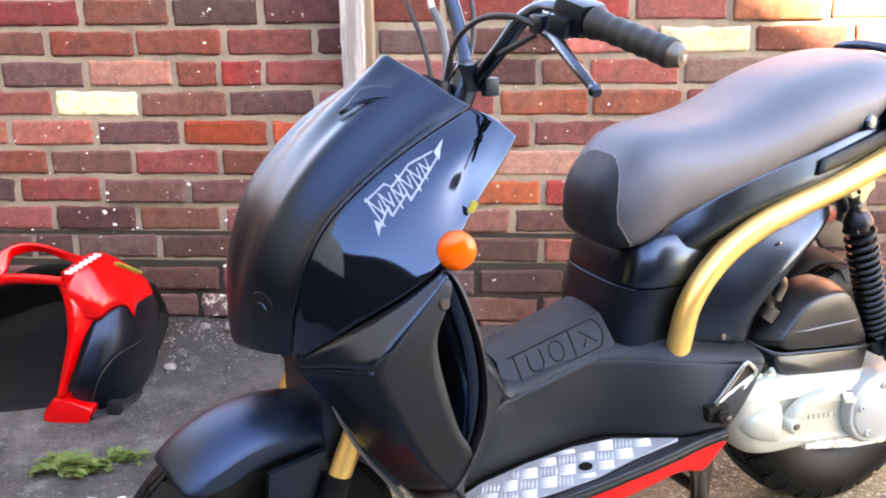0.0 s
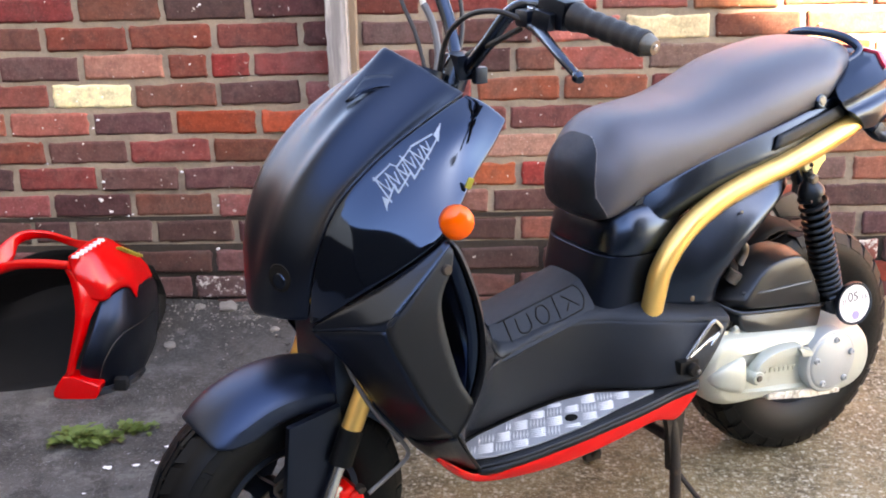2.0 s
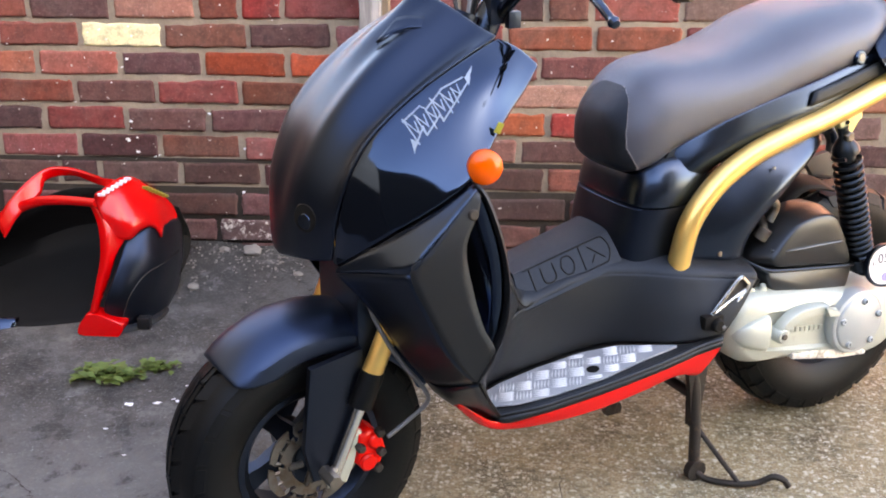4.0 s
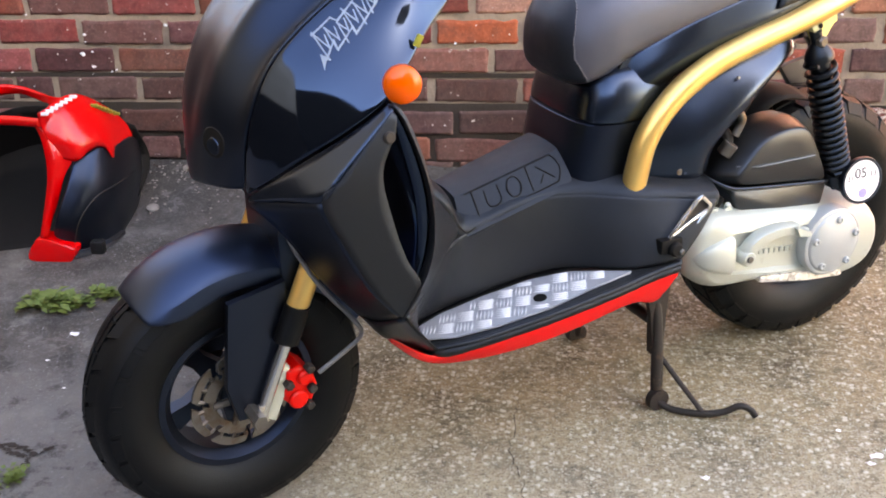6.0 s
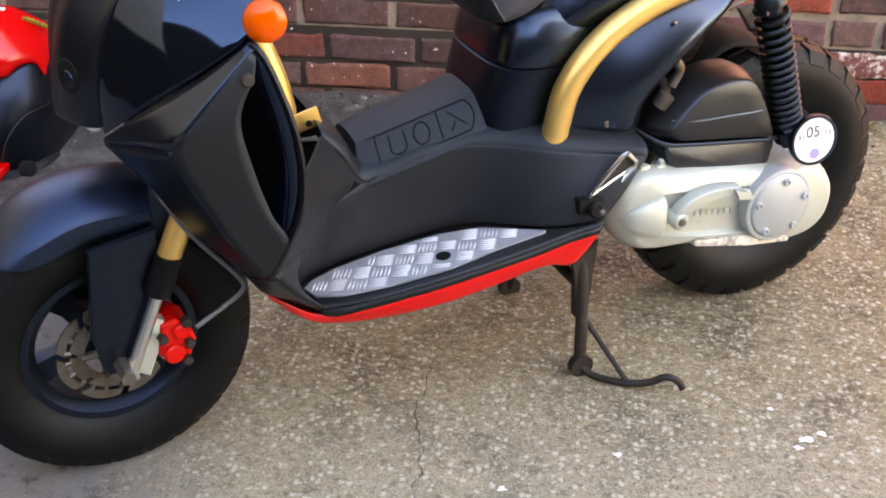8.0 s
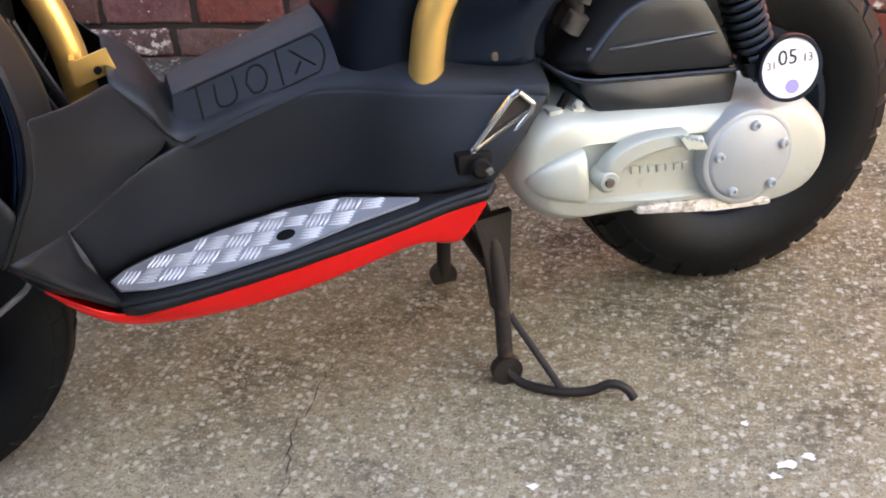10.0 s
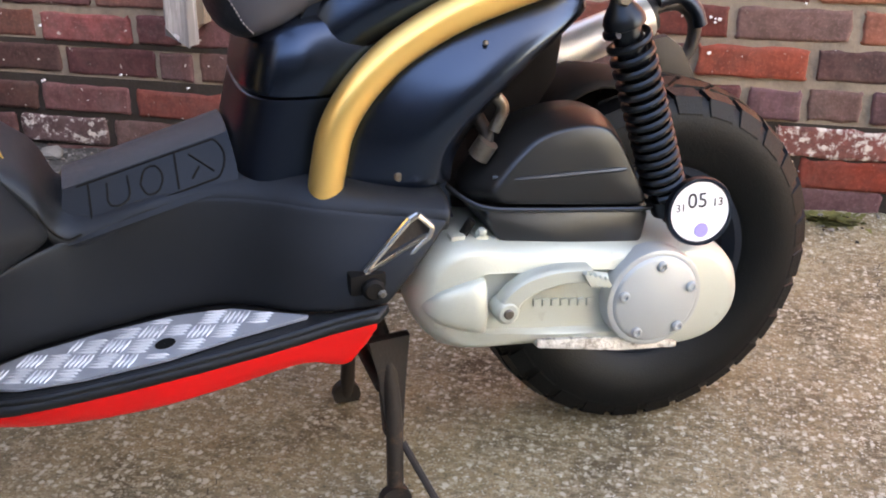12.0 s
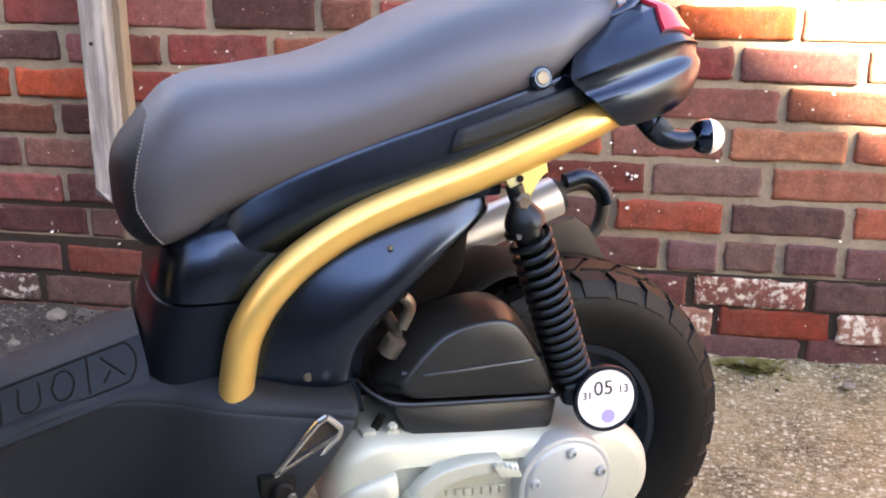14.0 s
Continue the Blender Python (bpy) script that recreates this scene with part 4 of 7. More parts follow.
# lower side panels, each folded along a crease, with a dark opening
for s in (1, -1):
    bm = B()
    skin(bm, [mirror([(-0.888, 0.244, 0.688), (-0.936, 0.235, 0.655), (-0.991, 0.207, 0.617), (-1.028, 0.171, 0.582), (-1.051, 0.131, 0.552)], s),
              mirror([(-0.893, 0.259, 0.682), (-0.932, 0.263, 0.644), (-0.967, 0.261, 0.605), (-0.991, 0.253, 0.577), (-1.023, 0.193, 0.561), (-1.052, 0.133, 0.546)], s)], 20, 5)
    part("fairing_shoulder", bm, SATIN, scooter, "satin black upper band of the leg shield", thick=0.004)
    hinge = [(-0.889, 0.263, 0.675), (-0.893, 0.267, 0.654), (-0.914, 0.271, 0.606), (-0.904, 0.273, 0.541), (-0.888, 0.276, 0.482), (-0.870, 0.278, 0.440), (-0.892, 0.269, 0.394)]
    lip = [(-0.886, 0.258, 0.686), (-0.875, 0.262, 0.671), (-0.859, 0.267, 0.627), (-0.846, 0.270, 0.575), (-0.842, 0.271, 0.522), (-0.850, 0.273, 0.476), (-0.869, 0.276, 0.438), (-0.892, 0.270, 0.393)]
    bm = B()
    skin(bm, [mirror([(-0.894, 0.261, 0.681), (-0.932, 0.264, 0.642), (-0.967, 0.262, 0.603), (-0.991, 0.254, 0.574), (-0.962, 0.257, 0.503), (-0.931, 0.262, 0.440), (-0.894, 0.268, 0.394)], s), mirror(hinge, s)], 30, 7)
    shield = part("leg_shield_side", bm, GREYBLACK, scooter, "dark grey leg shield side panel with a dark opening", thick=0.004)
    bm = B()
    skin(bm, [mirror([(u, v - 0.005, z) for u, v, z in hinge], s),
              mirror([(-0.905, 0.235, 0.660), (-0.925, 0.205, 0.600), (-0.915, 0.195, 0.540), (-0.900, 0.200, 0.480), (-0.885, 0.230, 0.430)], s),
              mirror([(u - 0.006, v - 0.012, z) for u, v, z in lip], s)], 20, 11)
    part("opening", bm, GLOSS, shield, "dark recessed opening", thick=0.003)
    bm = B()
    skin(bm, [mirror([(u - 0.007, v - 0.009, z) for u, v, z in lip], s), mirror([(u - 0.004, v, z) for u, v, z in lip], s), mirror([(u, v - 0.001, z) for u, v, z in lip], s),
              mirror([(u + 0.002 + 0.02 * k, v - 0.075 - 0.03 * k, z) for (u, v, z), k in zip(lip, (0, 0, 0.2, 0.5, 0.8, 1.0, 1.0, 0.6))], s)], 30, 12)
    part("shield_rim", bm, GREYBLACK, shield, thick=0.003)
    bm = B()
    skin(bm, [mirror([(-0.842, 0.262, 0.530), (-0.850, 0.266, 0.476), (-0.869, 0.270, 0.438), (-0.891, 0.264, 0.394)], s),
              mirror([(-0.806, 0.170, 0.505), (-0.800, 0.180, 0.455), (-0.822, 0.205, 0.418), (-0.864, 0.235, 0.391)], s),
              mirror([(-0.768, 0.080, 0.490), (-0.722, 0.082, 0.420), (-0.762, 0.120, 0.402), (-0.838, 0.206, 0.389)], s)], 18, 10)
    part("toe_panel", bm, GREYBLACK, shield, "dark grey panel between shield and tunnel", thick=0.003, sub=1)
    bm = B()
    skin(bm, [mirror([(-0.891, 0.266, 0.395), (-0.850, 0.226, 0.335), (-0.806, 0.181, 0.277)], s), mirror([(-0.838, 0.206, 0.389), (-0.836, 0.160, 0.330), (-0.826, 0.100, 0.271)], s)], 12, 6)
    part("toe_foot", bm, GREYBLACK, shield, "dark grey foot of the leg shield", thick=0.003)
    bm = B()
    disc(bm, P(-0.901, 0.2665 * s, 0.650), (0.1, -1.0 * s, 0.10), 0.008, 0.006, 0.002, 16)
    part("screw", bm, RUST, shield, "dark countersunk screw")
    bm = B()
    skin(bm, [mirror([(-1.052, 0.133, 0.544), (-1.023, 0.193, 0.559), (-0.991, 0.253, 0.573)], s),
              mirror([(-1.010, 0.150, 0.490), (-0.990, 0.205, 0.500), (-0.962, 0.256, 0.502)], s),
              mirror([(-0.965, 0.150, 0.415), (-0.950, 0.205, 0.430), (-0.931, 0.261, 0.439)], s),
              mirror([(-0.905, 0.120, 0.335), (-0.900, 0.180, 0.350), (-0.893, 0.266, 0.393)], s)], 12, 16)
    part("fairing_underside", bm, MATTE, scooter, "matte black front edge of the leg shield", thick=0.004)
    bm = B()
    skin(bm, [mirror([(-0.893, 0.264, 0.392), (-0.850, 0.222, 0.331), (-0.808, 0.178, 0.273)], s), mirror([(-0.903, 0.180, 0.348), (-0.880, 0.165, 0.310), (-0.840, 0.130, 0.268)], s), mirror([(-0.905, 0.110, 0.335), (-0.880, 0.090, 0.300), (-0.850, 0.060, 0.265)], s)], 12, 8)
    part("lower_cover", bm, MATTE, scooter, "matte black lower front cover", thick=0.004)
    # indicator
    bm = B()
    axis = Vector((-0.25, -1.0 * s, 0.05)).normalized()
    c = P(-0.869, 0.236 * s, 0.706)
    spin(bm, [(1e-4, -0.012), (0.022, -0.012), (0.025, 0.0), (0.0245, 0.008), (0.020, 0.013), (0.010, 0.016), (1e-4, 0.017)], c, axis, 28, closed=False)
    part("front_indicator", bm, ORANGE, scooter, "round orange front indicator lens")

# inner leg shield behind the bars
half = [[(-0.785, 0.138, 0.812), (-0.838, 0.168, 0.745), (-0.882, 0.205, 0.688), (-0.868, 0.225, 0.572), (-0.868, 0.220, 0.504), (-0.880, 0.190, 0.360)],
        [(-0.800, 0.090, 0.840), (-0.860, 0.090, 0.740), (-0.890, 0.090, 0.640), (-0.890, 0.090, 0.540), (-0.880, 0.090, 0.440), (-0.870, 0.110, 0.330)],
        [(-0.810, 0.000, 0.835), (-0.865, 0.000, 0.740), (-0.895, 0.000, 0.640), (-0.895, 0.000, 0.540), (-0.885, 0.000, 0.450), (-0.870, 0.000, 0.330)]]
bm = skin(B(), [mirror(half[0], 1), mirror(half[1], 1), mirror(half[2], 1), mirror(half[1], -1), mirror(half[0], -1)], 20, 21)
part("inner_leg_shield", bm, DARK, scooter, "dark grey inner leg shield", thick=0.004, sub=1)
bm = B()
tube(bm, [P(-0.848, 0.016, 0.66), P(-0.806, 0.020, 0.536), P(-0.796, 0.020, 0.41)], 0.0185, 18, 16)
frame_tube = part("frame_downtube", bm, GOLD, scooter, "gold painted frame downtube with bracket")
bm = B()
box(bm, P(-0.781, 0.055, 0.501), (0.044, 0.004, 0.027), 0.001, Euler((0, radians(-14), 0)).to_matrix())
box(bm, P(-0.800, 0.042, 0.498), (0.006, 0.030, 0.030), 0.001)
bracket = part("bracket", bm, GOLD, frame_tube, "small gold bracket with a hole")
# no real opening: a dark disc stands for the shaded hole
bm = B()
disc(bm, P(-0.776, 0.0575, 0.497), (0, -1, 0), 0.0045, 0.003, 0.0003, 14)
part("hole", bm, DARK, bracket)
for i, (u, v) in enumerate(((-0.835, 0.030), (-0.828, 0.045), (-0.842, 0.050))):
    bm = tube(B(), [P(u - 0.02, v, 0.56), P(u, v + 0.004 * i, 0.50), P(u + 0.022, v, 0.44), P(u + 0.034, v - 0.01, 0.40)], 0.0032, 6, 14)
    part("cable", bm, GRIP, frame_tube, "thin black cable")

# -- floorboard, tunnel and skirts --
def board_z(u):
    """The footboard falls towards the front."""
    return 0.403 + 0.16 * u


EDGE = [(u, v, board_z(u)) for u, v in ((-0.832, 0.095), (-0.806, 0.178), (-0.750, 0.198), (-0.690, 0.207), (-0.635, 0.213), (-0.560, 0.217), (-0.500, 0.218), (-0.450, 0.216), (-0.403, 0.220))]
for s in (1, -1):
    shoulder = [(-0.838, 0.206, 0.389), (-0.800, 0.155, 0.394), (-0.755, 0.108, 0.401), (-0.707, 0.080, 0.408), (-0.622, 0.080, 0.432), (-0.562, 0.085, 0.441), (-0.503, 0.110, 0.441), (-0.452, 0.147, 0.439), (-0.385, 0.170, 0.432), (-0.314, 0.190, 0.424)]
    foot = [(u, v, board_z(u) + 0.001) for u, v in ((-0.826, 0.100), (-0.800, 0.088), (-0.750, 0.078), (-0.680, 0.078), (-0.600, 0.084), (-0.540, 0.105), (-0.475, 0.168), (-0.435, 0.192), (-0.388, 0.204))]
    a_, b_ = smooth_line([Vector(p) for p in shoulder], 9), smooth_line([Vector(p) for p in foot], 9)
    flank = [tuple(p.lerp(q, 0.5) + Vector((0, d, 0))) for p, q, d in zip(a_, b_, (-0.006, -0.006, -0.006, -0.004, 0.002, 0.004, 0.004, 0.006, 0.004))]
    bm = skin(B(), [mirror(shoulder, s), mirror(flank, s), mirror(foot, s)], 36, 12)
    part("floor_skirt", bm, GREYBLACK, scooter, "dark grey moulded tunnel side", thick=0.004, sub=1)
    bm = skin(B(), [mirror(foot, s), mirror(EDGE, s)], 30, 6)
    board = part("footboard", bm, GREYBLACK, scooter, "dark grey footboard", thick=0.010)
    bm = B()
    tube(bm, mirror([(u, v - 0.003, z + 0.003) for u, v, z in EDGE[1:]], s), 0.0042, 10, 40)
    part("footboard_rim", bm, GREYBLACK, board)
    bm = skin(B(), [mirror([(-0.880, 0.180, 0.318), (-0.846, 0.184, 0.292)] + [(u, v - 0.001, z - 0.008) for u, v, z in EDGE[1:]], s),
                    mirror([(-0.879, 0.174, 0.309), (-0.846, 0.178, 0.278), (-0.806, 0.176, 0.252), (-0.735, 0.196, 0.254), (-0.637, 0.210, 0.264), (-0.560, 0.213, 0.276), (-0.484, 0.213, 0.290), (-0.435, 0.211, 0.283), (-0.402, 0.218, 0.320)], s),
                    mirror([(-0.876, 0.154, 0.304), (-0.842, 0.154, 0.266), (-0.795, 0.156, 0.242), (-0.715, 0.178, 0.244), (-0.637, 0.190, 0.253), (-0.560, 0.194, 0.267), (-0.484, 0.195, 0.283), (-0.432, 0.192, 0.273), (-0.402, 0.205, 0.317)], s),
                    mirror([(-0.850, 0.09, 0.288), (-0.830, 0.09, 0.262), (-0.78, 0.09, 0.242), (-0.70, 0.10, 0.240), (-0.60, 0.10, 0.250), (-0.484, 0.09, 0.276), (-0.436, 0.09, 0.270), (-0.402, 0.10, 0.310)], s)], 40, 10)
    part("belly_strip", bm, RED, scooter, "red painted lower edge strip", thick=0.003, sub=1)
    # chequer plate, laid on the sloping board
    z0 = 0.003
    plan = [(-0.815, 0.118), (-0.800, 0.105), (-0.762, 0.095), (-0.686, 0.094), (-0.607, 0.100), (-0.545, 0.121), (-0.471, 0.186), (-0.474, 0.190), (-0.545, 0.189), (-0.620, 0.194), (-0.705, 0.185), (-0.770, 0.168), (-0.806, 0.146)]
    bm = B()
    prism(bm, plan, z0 - 0.001, z0 + 0.002, lambda x, y, d: P(x, y * s, board_z(x) + d), 0.0008, 1)
    plate = part("chequer_plate", bm, PLATE, scooter, "aluminium chequer plate on the footboard")

    def inside(x, y, pad=0.006):
        hit = False
        for (x0, y0), (x1, y1) in zip(plan, plan[1:] + plan[:1]):
            if (y0 > y) != (y1 > y) and x < (x1 - x0) * (y - y0) / (y1 - y0) + x0:
                hit = not hit
        return hit

    bm = B()
    tilt = radians(31)
    cell = 0.0285
    for i in range(-14, 15):
        for j in range(-14, 15):
            cx = -0.645 + cell * (i * math.cos(tilt) - j * math.sin(tilt))
            cy = 0.150 + cell * (i * math.sin(tilt) + j * math.cos(tilt))
            turn = tilt + (radians(90) if (i + j) % 2 else 0)
            for k in range(5):
                off = (k - 2) * 0.0056
                px, py = cx - math.sin(turn) * off, cy + math.cos(turn) * off
                ends = [(px + e * 0.0136 * math.cos(turn), py + e * 0.0136 * math.sin(turn)) for e in (-1, 1)]
                if not all(inside(x, y) for x, y in ends) or (px + 0.620) ** 2 + (py - 0.160) ** 2 < 0.014 ** 2:
                    continue
                (xa, ya), (xb, yb) = ends
                nx, ny = -math.sin(turn) * 0.0019, math.cos(turn) * 0.0019
                lo = [bm.verts.new(P(x, y * s, board_z(x) + z0 + 0.002)) for x, y in ((xa, ya), (px + nx, py + ny), (xb, yb), (px - nx, py - ny))]
                hi = [bm.verts.new(P(px + 0.7 * (x - px), (py + 0.6 * (y - py)) * s, board_z(x) + z0 + 0.0036)) for x, y in ((xa, ya), (px + nx, py + ny), (xb, yb), (px - nx, py - ny))]
                bm.faces.new(hi)
                for a_ in range(4):
                    bm.faces.new((lo[a_], lo[(a_ + 1) % 4], hi[(a_ + 1) % 4], hi[a_]))
    tagged(part("tread_bar", bm, WORNBAR, plate, "raised bars of the chequer plate", angle=20), kind="stuff")
    # the hole's shade is coloured on as a near-black disc
    bm = B()
    disc(bm, P(-0.620, 0.160 * s, board_z(-0.620) + z0 + 0.0015), (-0.16, 0, 1), 0.011, 0.003, 0.0005, 20)
    part("hole", bm, DARK, plate, "dark round hole")

# tunnel top with lid
RIDGE = [(-0.770, 0.085, 0.492), (-0.735, 0.088, 0.452), (-0.707, 0.080, 0.408), (-0.622, 0.080, 0.432), (-0.562, 0.085, 0.441), (-0.503, 0.110, 0.441), (-0.452, 0.147, 0.439), (-0.385, 0.170, 0.432), (-0.314, 0.190, 0.424)]
INNER = [(-0.770, 0.070, 0.498), (-0.735, 0.068, 0.470), (-0.707, 0.060, 0.425), (-0.622, 0.060, 0.440), (-0.562, 0.066, 0.452), (-0.503, 0.080, 0.460), (-0.447, 0.110, 0.460), (-0.385, 0.144, 0.448), (-0.310, 0.168, 0.440)]
SPINE = [(u, 0.0, z + 0.006) for u, v, z in INNER]
FOLD = [(u, v - 0.003, z - 0.014) for u, v, z in RIDGE]
bm = skin(B(), [mirror(FOLD, 1), mirror(RIDGE, 1), mirror(INNER, 1), mirror(SPINE, 1), mirror(INNER, -1), mirror(RIDGE, -1), mirror(FOLD, -1)], 36, 31)
part("tunnel", bm, GREYBLACK, scooter, "dark grey centre tunnel", thick=0.004, sub=1)


def lid_at(u, f, up=0.0):
    """A point of the lid's left slope: f from 0 at its foot to 1 at its crown."""
    k = (u + 0.705) / 0.180
    return P(u, 0.0765 + 0.006 * k - 0.037 * f + 0.7 * up, 0.411 + 0.050 * k + 0.038 * f + 0.7 * up)


rows = []
for k in range(-1, 13):
    u = -0.705 + 0.180 * max(0, min(11, k)) / 11
    end = 0.35 if k in (-1, 12) else 1.0
    half = [lid_at(u + 0.004 * (k == 12) - 0.004 * (k == -1), f * end) for f in (-0.25, 0.0, 0.04, 0.5, 0.94, 1.0)]
    crown = half[-1]
    rows.append(half + [Vector((crown.x, crown.y + 0.018, crown.z + 0.003)), Vector((crown.x, 0, crown.z + 0.004))])
rings = [r + [Vector((p.x, -p.y, p.z)) for p in r[-2::-1]] for r in rows]
lid = part("tunnel_lid", loft(B(), rings), GREYBLACK, scooter, "moulded tunnel lid with plain raised marks", angle=30)
# name marks as plain strokes, in a rounded border; near-black stands for their shade
marks = {"i": [[(0, 0.40), (0, -0.40)]], "u": [[(-0.011, 0.28), (-0.011, -0.18), (0, -0.30), (0.011, -0.18), (0.011, 0.28)]],
         "d": [[(-0.012, 0.0), (-0.006, -0.28), (0.006, -0.28), (0.012, 0.0), (0.006, 0.28), (-0.006, 0.28), (-0.012, 0.0)]],
         "x": [[(-0.012, 0.28), (0.012, -0.28)], [(-0.012, -0.28), (-0.003, -0.06)]]}
for x, shape in ((0, "i"), (0.90, "u"), (1.95, "d"), (2.75, "i"), (3.55, "x")):
    bm = B()
    for line in marks[shape]:
        tube(bm, [lid_at(-0.678 + 0.034 * x + a, 0.52 + b, 0.0002) for a, b in line], 0.0013, 6, 2 * len(line) + 2)
    part("engraved_mark", bm, DARK, lid)
bm = B()
tube(bm, [lid_at(-0.690, 0.06), lid_at(-0.56, 0.06), lid_at(-0.540, 0.12), lid_at(-0.532, 0.5), lid_at(-0.540, 0.90), lid_at(-0.560, 0.95), lid_at(-0.69, 0.95)], 0.0013, 6, 46)
part("border_groove", bm, DARK, lid)
# the shaded gap between panels, laid on as a dark line
bm = B()
tube(bm, [P(-0.735, 0.080, 0.462), P(-0.733, 0.089, 0.448), P(-0.722, 0.087, 0.424), P(-0.706, 0.083, 0.408), P(-0.690, 0.082, 0.412)], 0.0016, 6, 20)
part("panel_gap", bm, DARK, lid)

# folded passenger peg
for s in (1, -1):
    bm = B()
    a, b = Vector((-0.402, 0.370)), Vector((-0.350, 0.421))
    d = (b - a).normalized()
    q = Vector((-d.y, d.x))
    lo = [a - q * 0.013, b - q * 0.015, b + d * 0.010 - q * 0.010, b + d * 0.010 + q * 0.012, b + q * 0.015, a + q * 0.012]
    for p0, p1 in zip(lo, lo[1:] + lo[:1]):
        tube(bm, [P(p0.x, 0.196 * s, p0.y), P(p1.x, 0.196 * s, p1.y)], 0.0036, 8)
    mid = [a + d * 0.004 + q * 0.008, a + (b - a) * 0.45, b - q * 0.012]
    for p0, p1 in zip(mid, mid[1:]):
        tube(bm, [P(p0.x, 0.196 * s, p0.y), P(p1.x, 0.196 * s, p1.y)], 0.0026, 8)
    peg = part("passenger_peg", bm, CHROME, scooter, "folded bright metal passenger peg")
    # the peg is open; an added dark plate stands for the shade inside
    bm = B()
    prism(bm, [tuple(p) for p in lo], 0.189 * s, 0.193 * s, MID)
    part("web", bm, RUST, peg, "dark fill standing for the shade inside the open peg")
    bm = B()
    box(bm, P(-0.408, 0.190 * s, 0.366), (0.040, 0.026, 0.024), 0.006)
    disc(bm, P(-0.404, 0.206 * s, 0.362), (0, -s, 0), 0.012, 0.012, 0.003, 16)
    part("pivot", bm, DARK, peg, "black peg pivot block")
    bm = B()
    disc(bm, P(-0.396, 0.212 * s, 0.358), (0, -s, 0), 0.005, 0.006, 0.002, 6)
    part("bolt", bm, STEEL, peg)

# -- seat --
def seat_ring(u, w, z0, z1, crown=0.55, lean=0.0, k=28):
    """A section of the seat: a soft superellipse, wider below its crown."""
    ring = []
    for j in range(k):
        a = 2 * math.pi * j / k
        c, s_ = math.cos(a), math.sin(a)
        x = math.copysign(abs(c) ** 0.62, c)
        y = math.copysign(abs(s_) ** (0.86 if s_ > 0 else 0.45), s_)
        zz = (z0 + z1) / 2 + (z1 - z0) / 2 * y
        ring.append(P(u + lean * y, w * x * (1 - 0.10 * max(0, y)), zz))
    return ring


SEAT = [(-0.536, 0.026, 0.640, 0.682, 0.0), (-0.530, 0.055, 0.620, 0.702, 0.0), (-0.517, 0.077, 0.608, 0.722, 0.002), (-0.495, 0.094, 0.600, 0.746, 0.004), (-0.466, 0.104, 0.608, 0.768, 0.0),
        (-0.430, 0.110, 0.630, 0.779, 0), (-0.370, 0.118, 0.655, 0.784, 0), (-0.310, 0.125, 0.675, 0.791, 0), (-0.245, 0.131, 0.695, 0.810, 0), (-0.177, 0.137, 0.716, 0.839, 0.006),
        (-0.110, 0.139, 0.734, 0.857, 0.014), (-0.050, 0.136, 0.748, 0.866, 0.024), (-0.010, 0.117, 0.764, 0.864, 0.032), (0.020, 0.097, 0.780, 0.857, 0.030), (0.040, 0.060, 0.800, 0.850, 0.024)]


def between(rows, t):
    """A Catmull-Rom blend of rows of numbers at the index t."""
    k = min(int(t), len(rows) - 2)
    f = t - k
    p0, p1, p2, p3 = rows[max(0, k - 1)], rows[k], rows[k + 1], rows[min(len(rows) - 1, k + 2)]
    return [0.5 * (2 * b_ + (c - a) * f + (2 * a - 5 * b_ + 4 * c - d_) * f * f + (3 * b_ - a - 3 * c + d_) * f ** 3) for a, b_, c, d_ in zip(p0, p1, p2, p3)]


STITCH = [(-0.470, 0.800), (-0.473, 0.783), (-0.477, 0.770), (-0.499, 0.734), (-0.511, 0.705), (-0.518, 0.675), (-0.517, 0.650), (-0.505, 0.626), (-0.492, 0.610), (-0.478, 0.592)]


def stitch_u(z):
    """How far back the front cover of the seat reaches at a height."""
    for (ua, za), (ub, zb) in zip(STITCH, STITCH[1:]):
        if zb <= z <= za:
            return ub + (ua - ub) * (z - zb) / (za - zb)
    return STITCH[0][0] if z > STITCH[0][1] else STITCH[-1][0]


steps = 150
bm = loft(B(), [seat_ring(u, w, a, b, lean=ln, k=96) for u, w, a, b, ln in (between(SEAT, (len(SEAT) - 1) * i / steps) for i in range(steps + 1))])
for f in bm.faces:
    c = f.calc_center_median()
    f.material_index = 1 if c.x < stitch_u(c.z) else 0
seat = part("seat", bm, [VINYL, VINYL_DARK], scooter, "grained dark grey vinyl seat with stitched front panel", angle=80)
bpy.context.evaluated_depsgraph_get().update()
for s in (1, -1):
    line = []
    for i in range(84):
        z = 0.772 - 0.162 * i / 83
        ok, hit_, nrm, _ = seat.ray_cast(P(stitch_u(z), 0.4 * s, z), P(0, -s, 0))
        if ok:
            line.append(hit_ + P(0, 0.0006 * s, 0))
    bm = B()
    for a_, b_ in zip(line[:-1:2], line[1::2]):
        tube(bm, [a_, a_.lerp(b_, 0.5), b_], 0.0009, 6)
    tagged(part("stitching", bm, THREAD, seat, "pale grey stitched seam"), kind="stuff")
bm = B()
disc(bm, P(-0.082, 0.138, 0.773), (0.1, -1, 0.2), 0.0135, 0.010, 0.003, 24)
lock = part("seat_lock", bm, SATIN, scooter, "seat lock with bright barrel")
bm = B()
disc(bm, P(-0.082, 0.1410, 0.7735), (0.1, -1, 0.2), 0.0080, 0.007, 0.001, 20)
part("lock_barrel", bm, STEEL, lock)

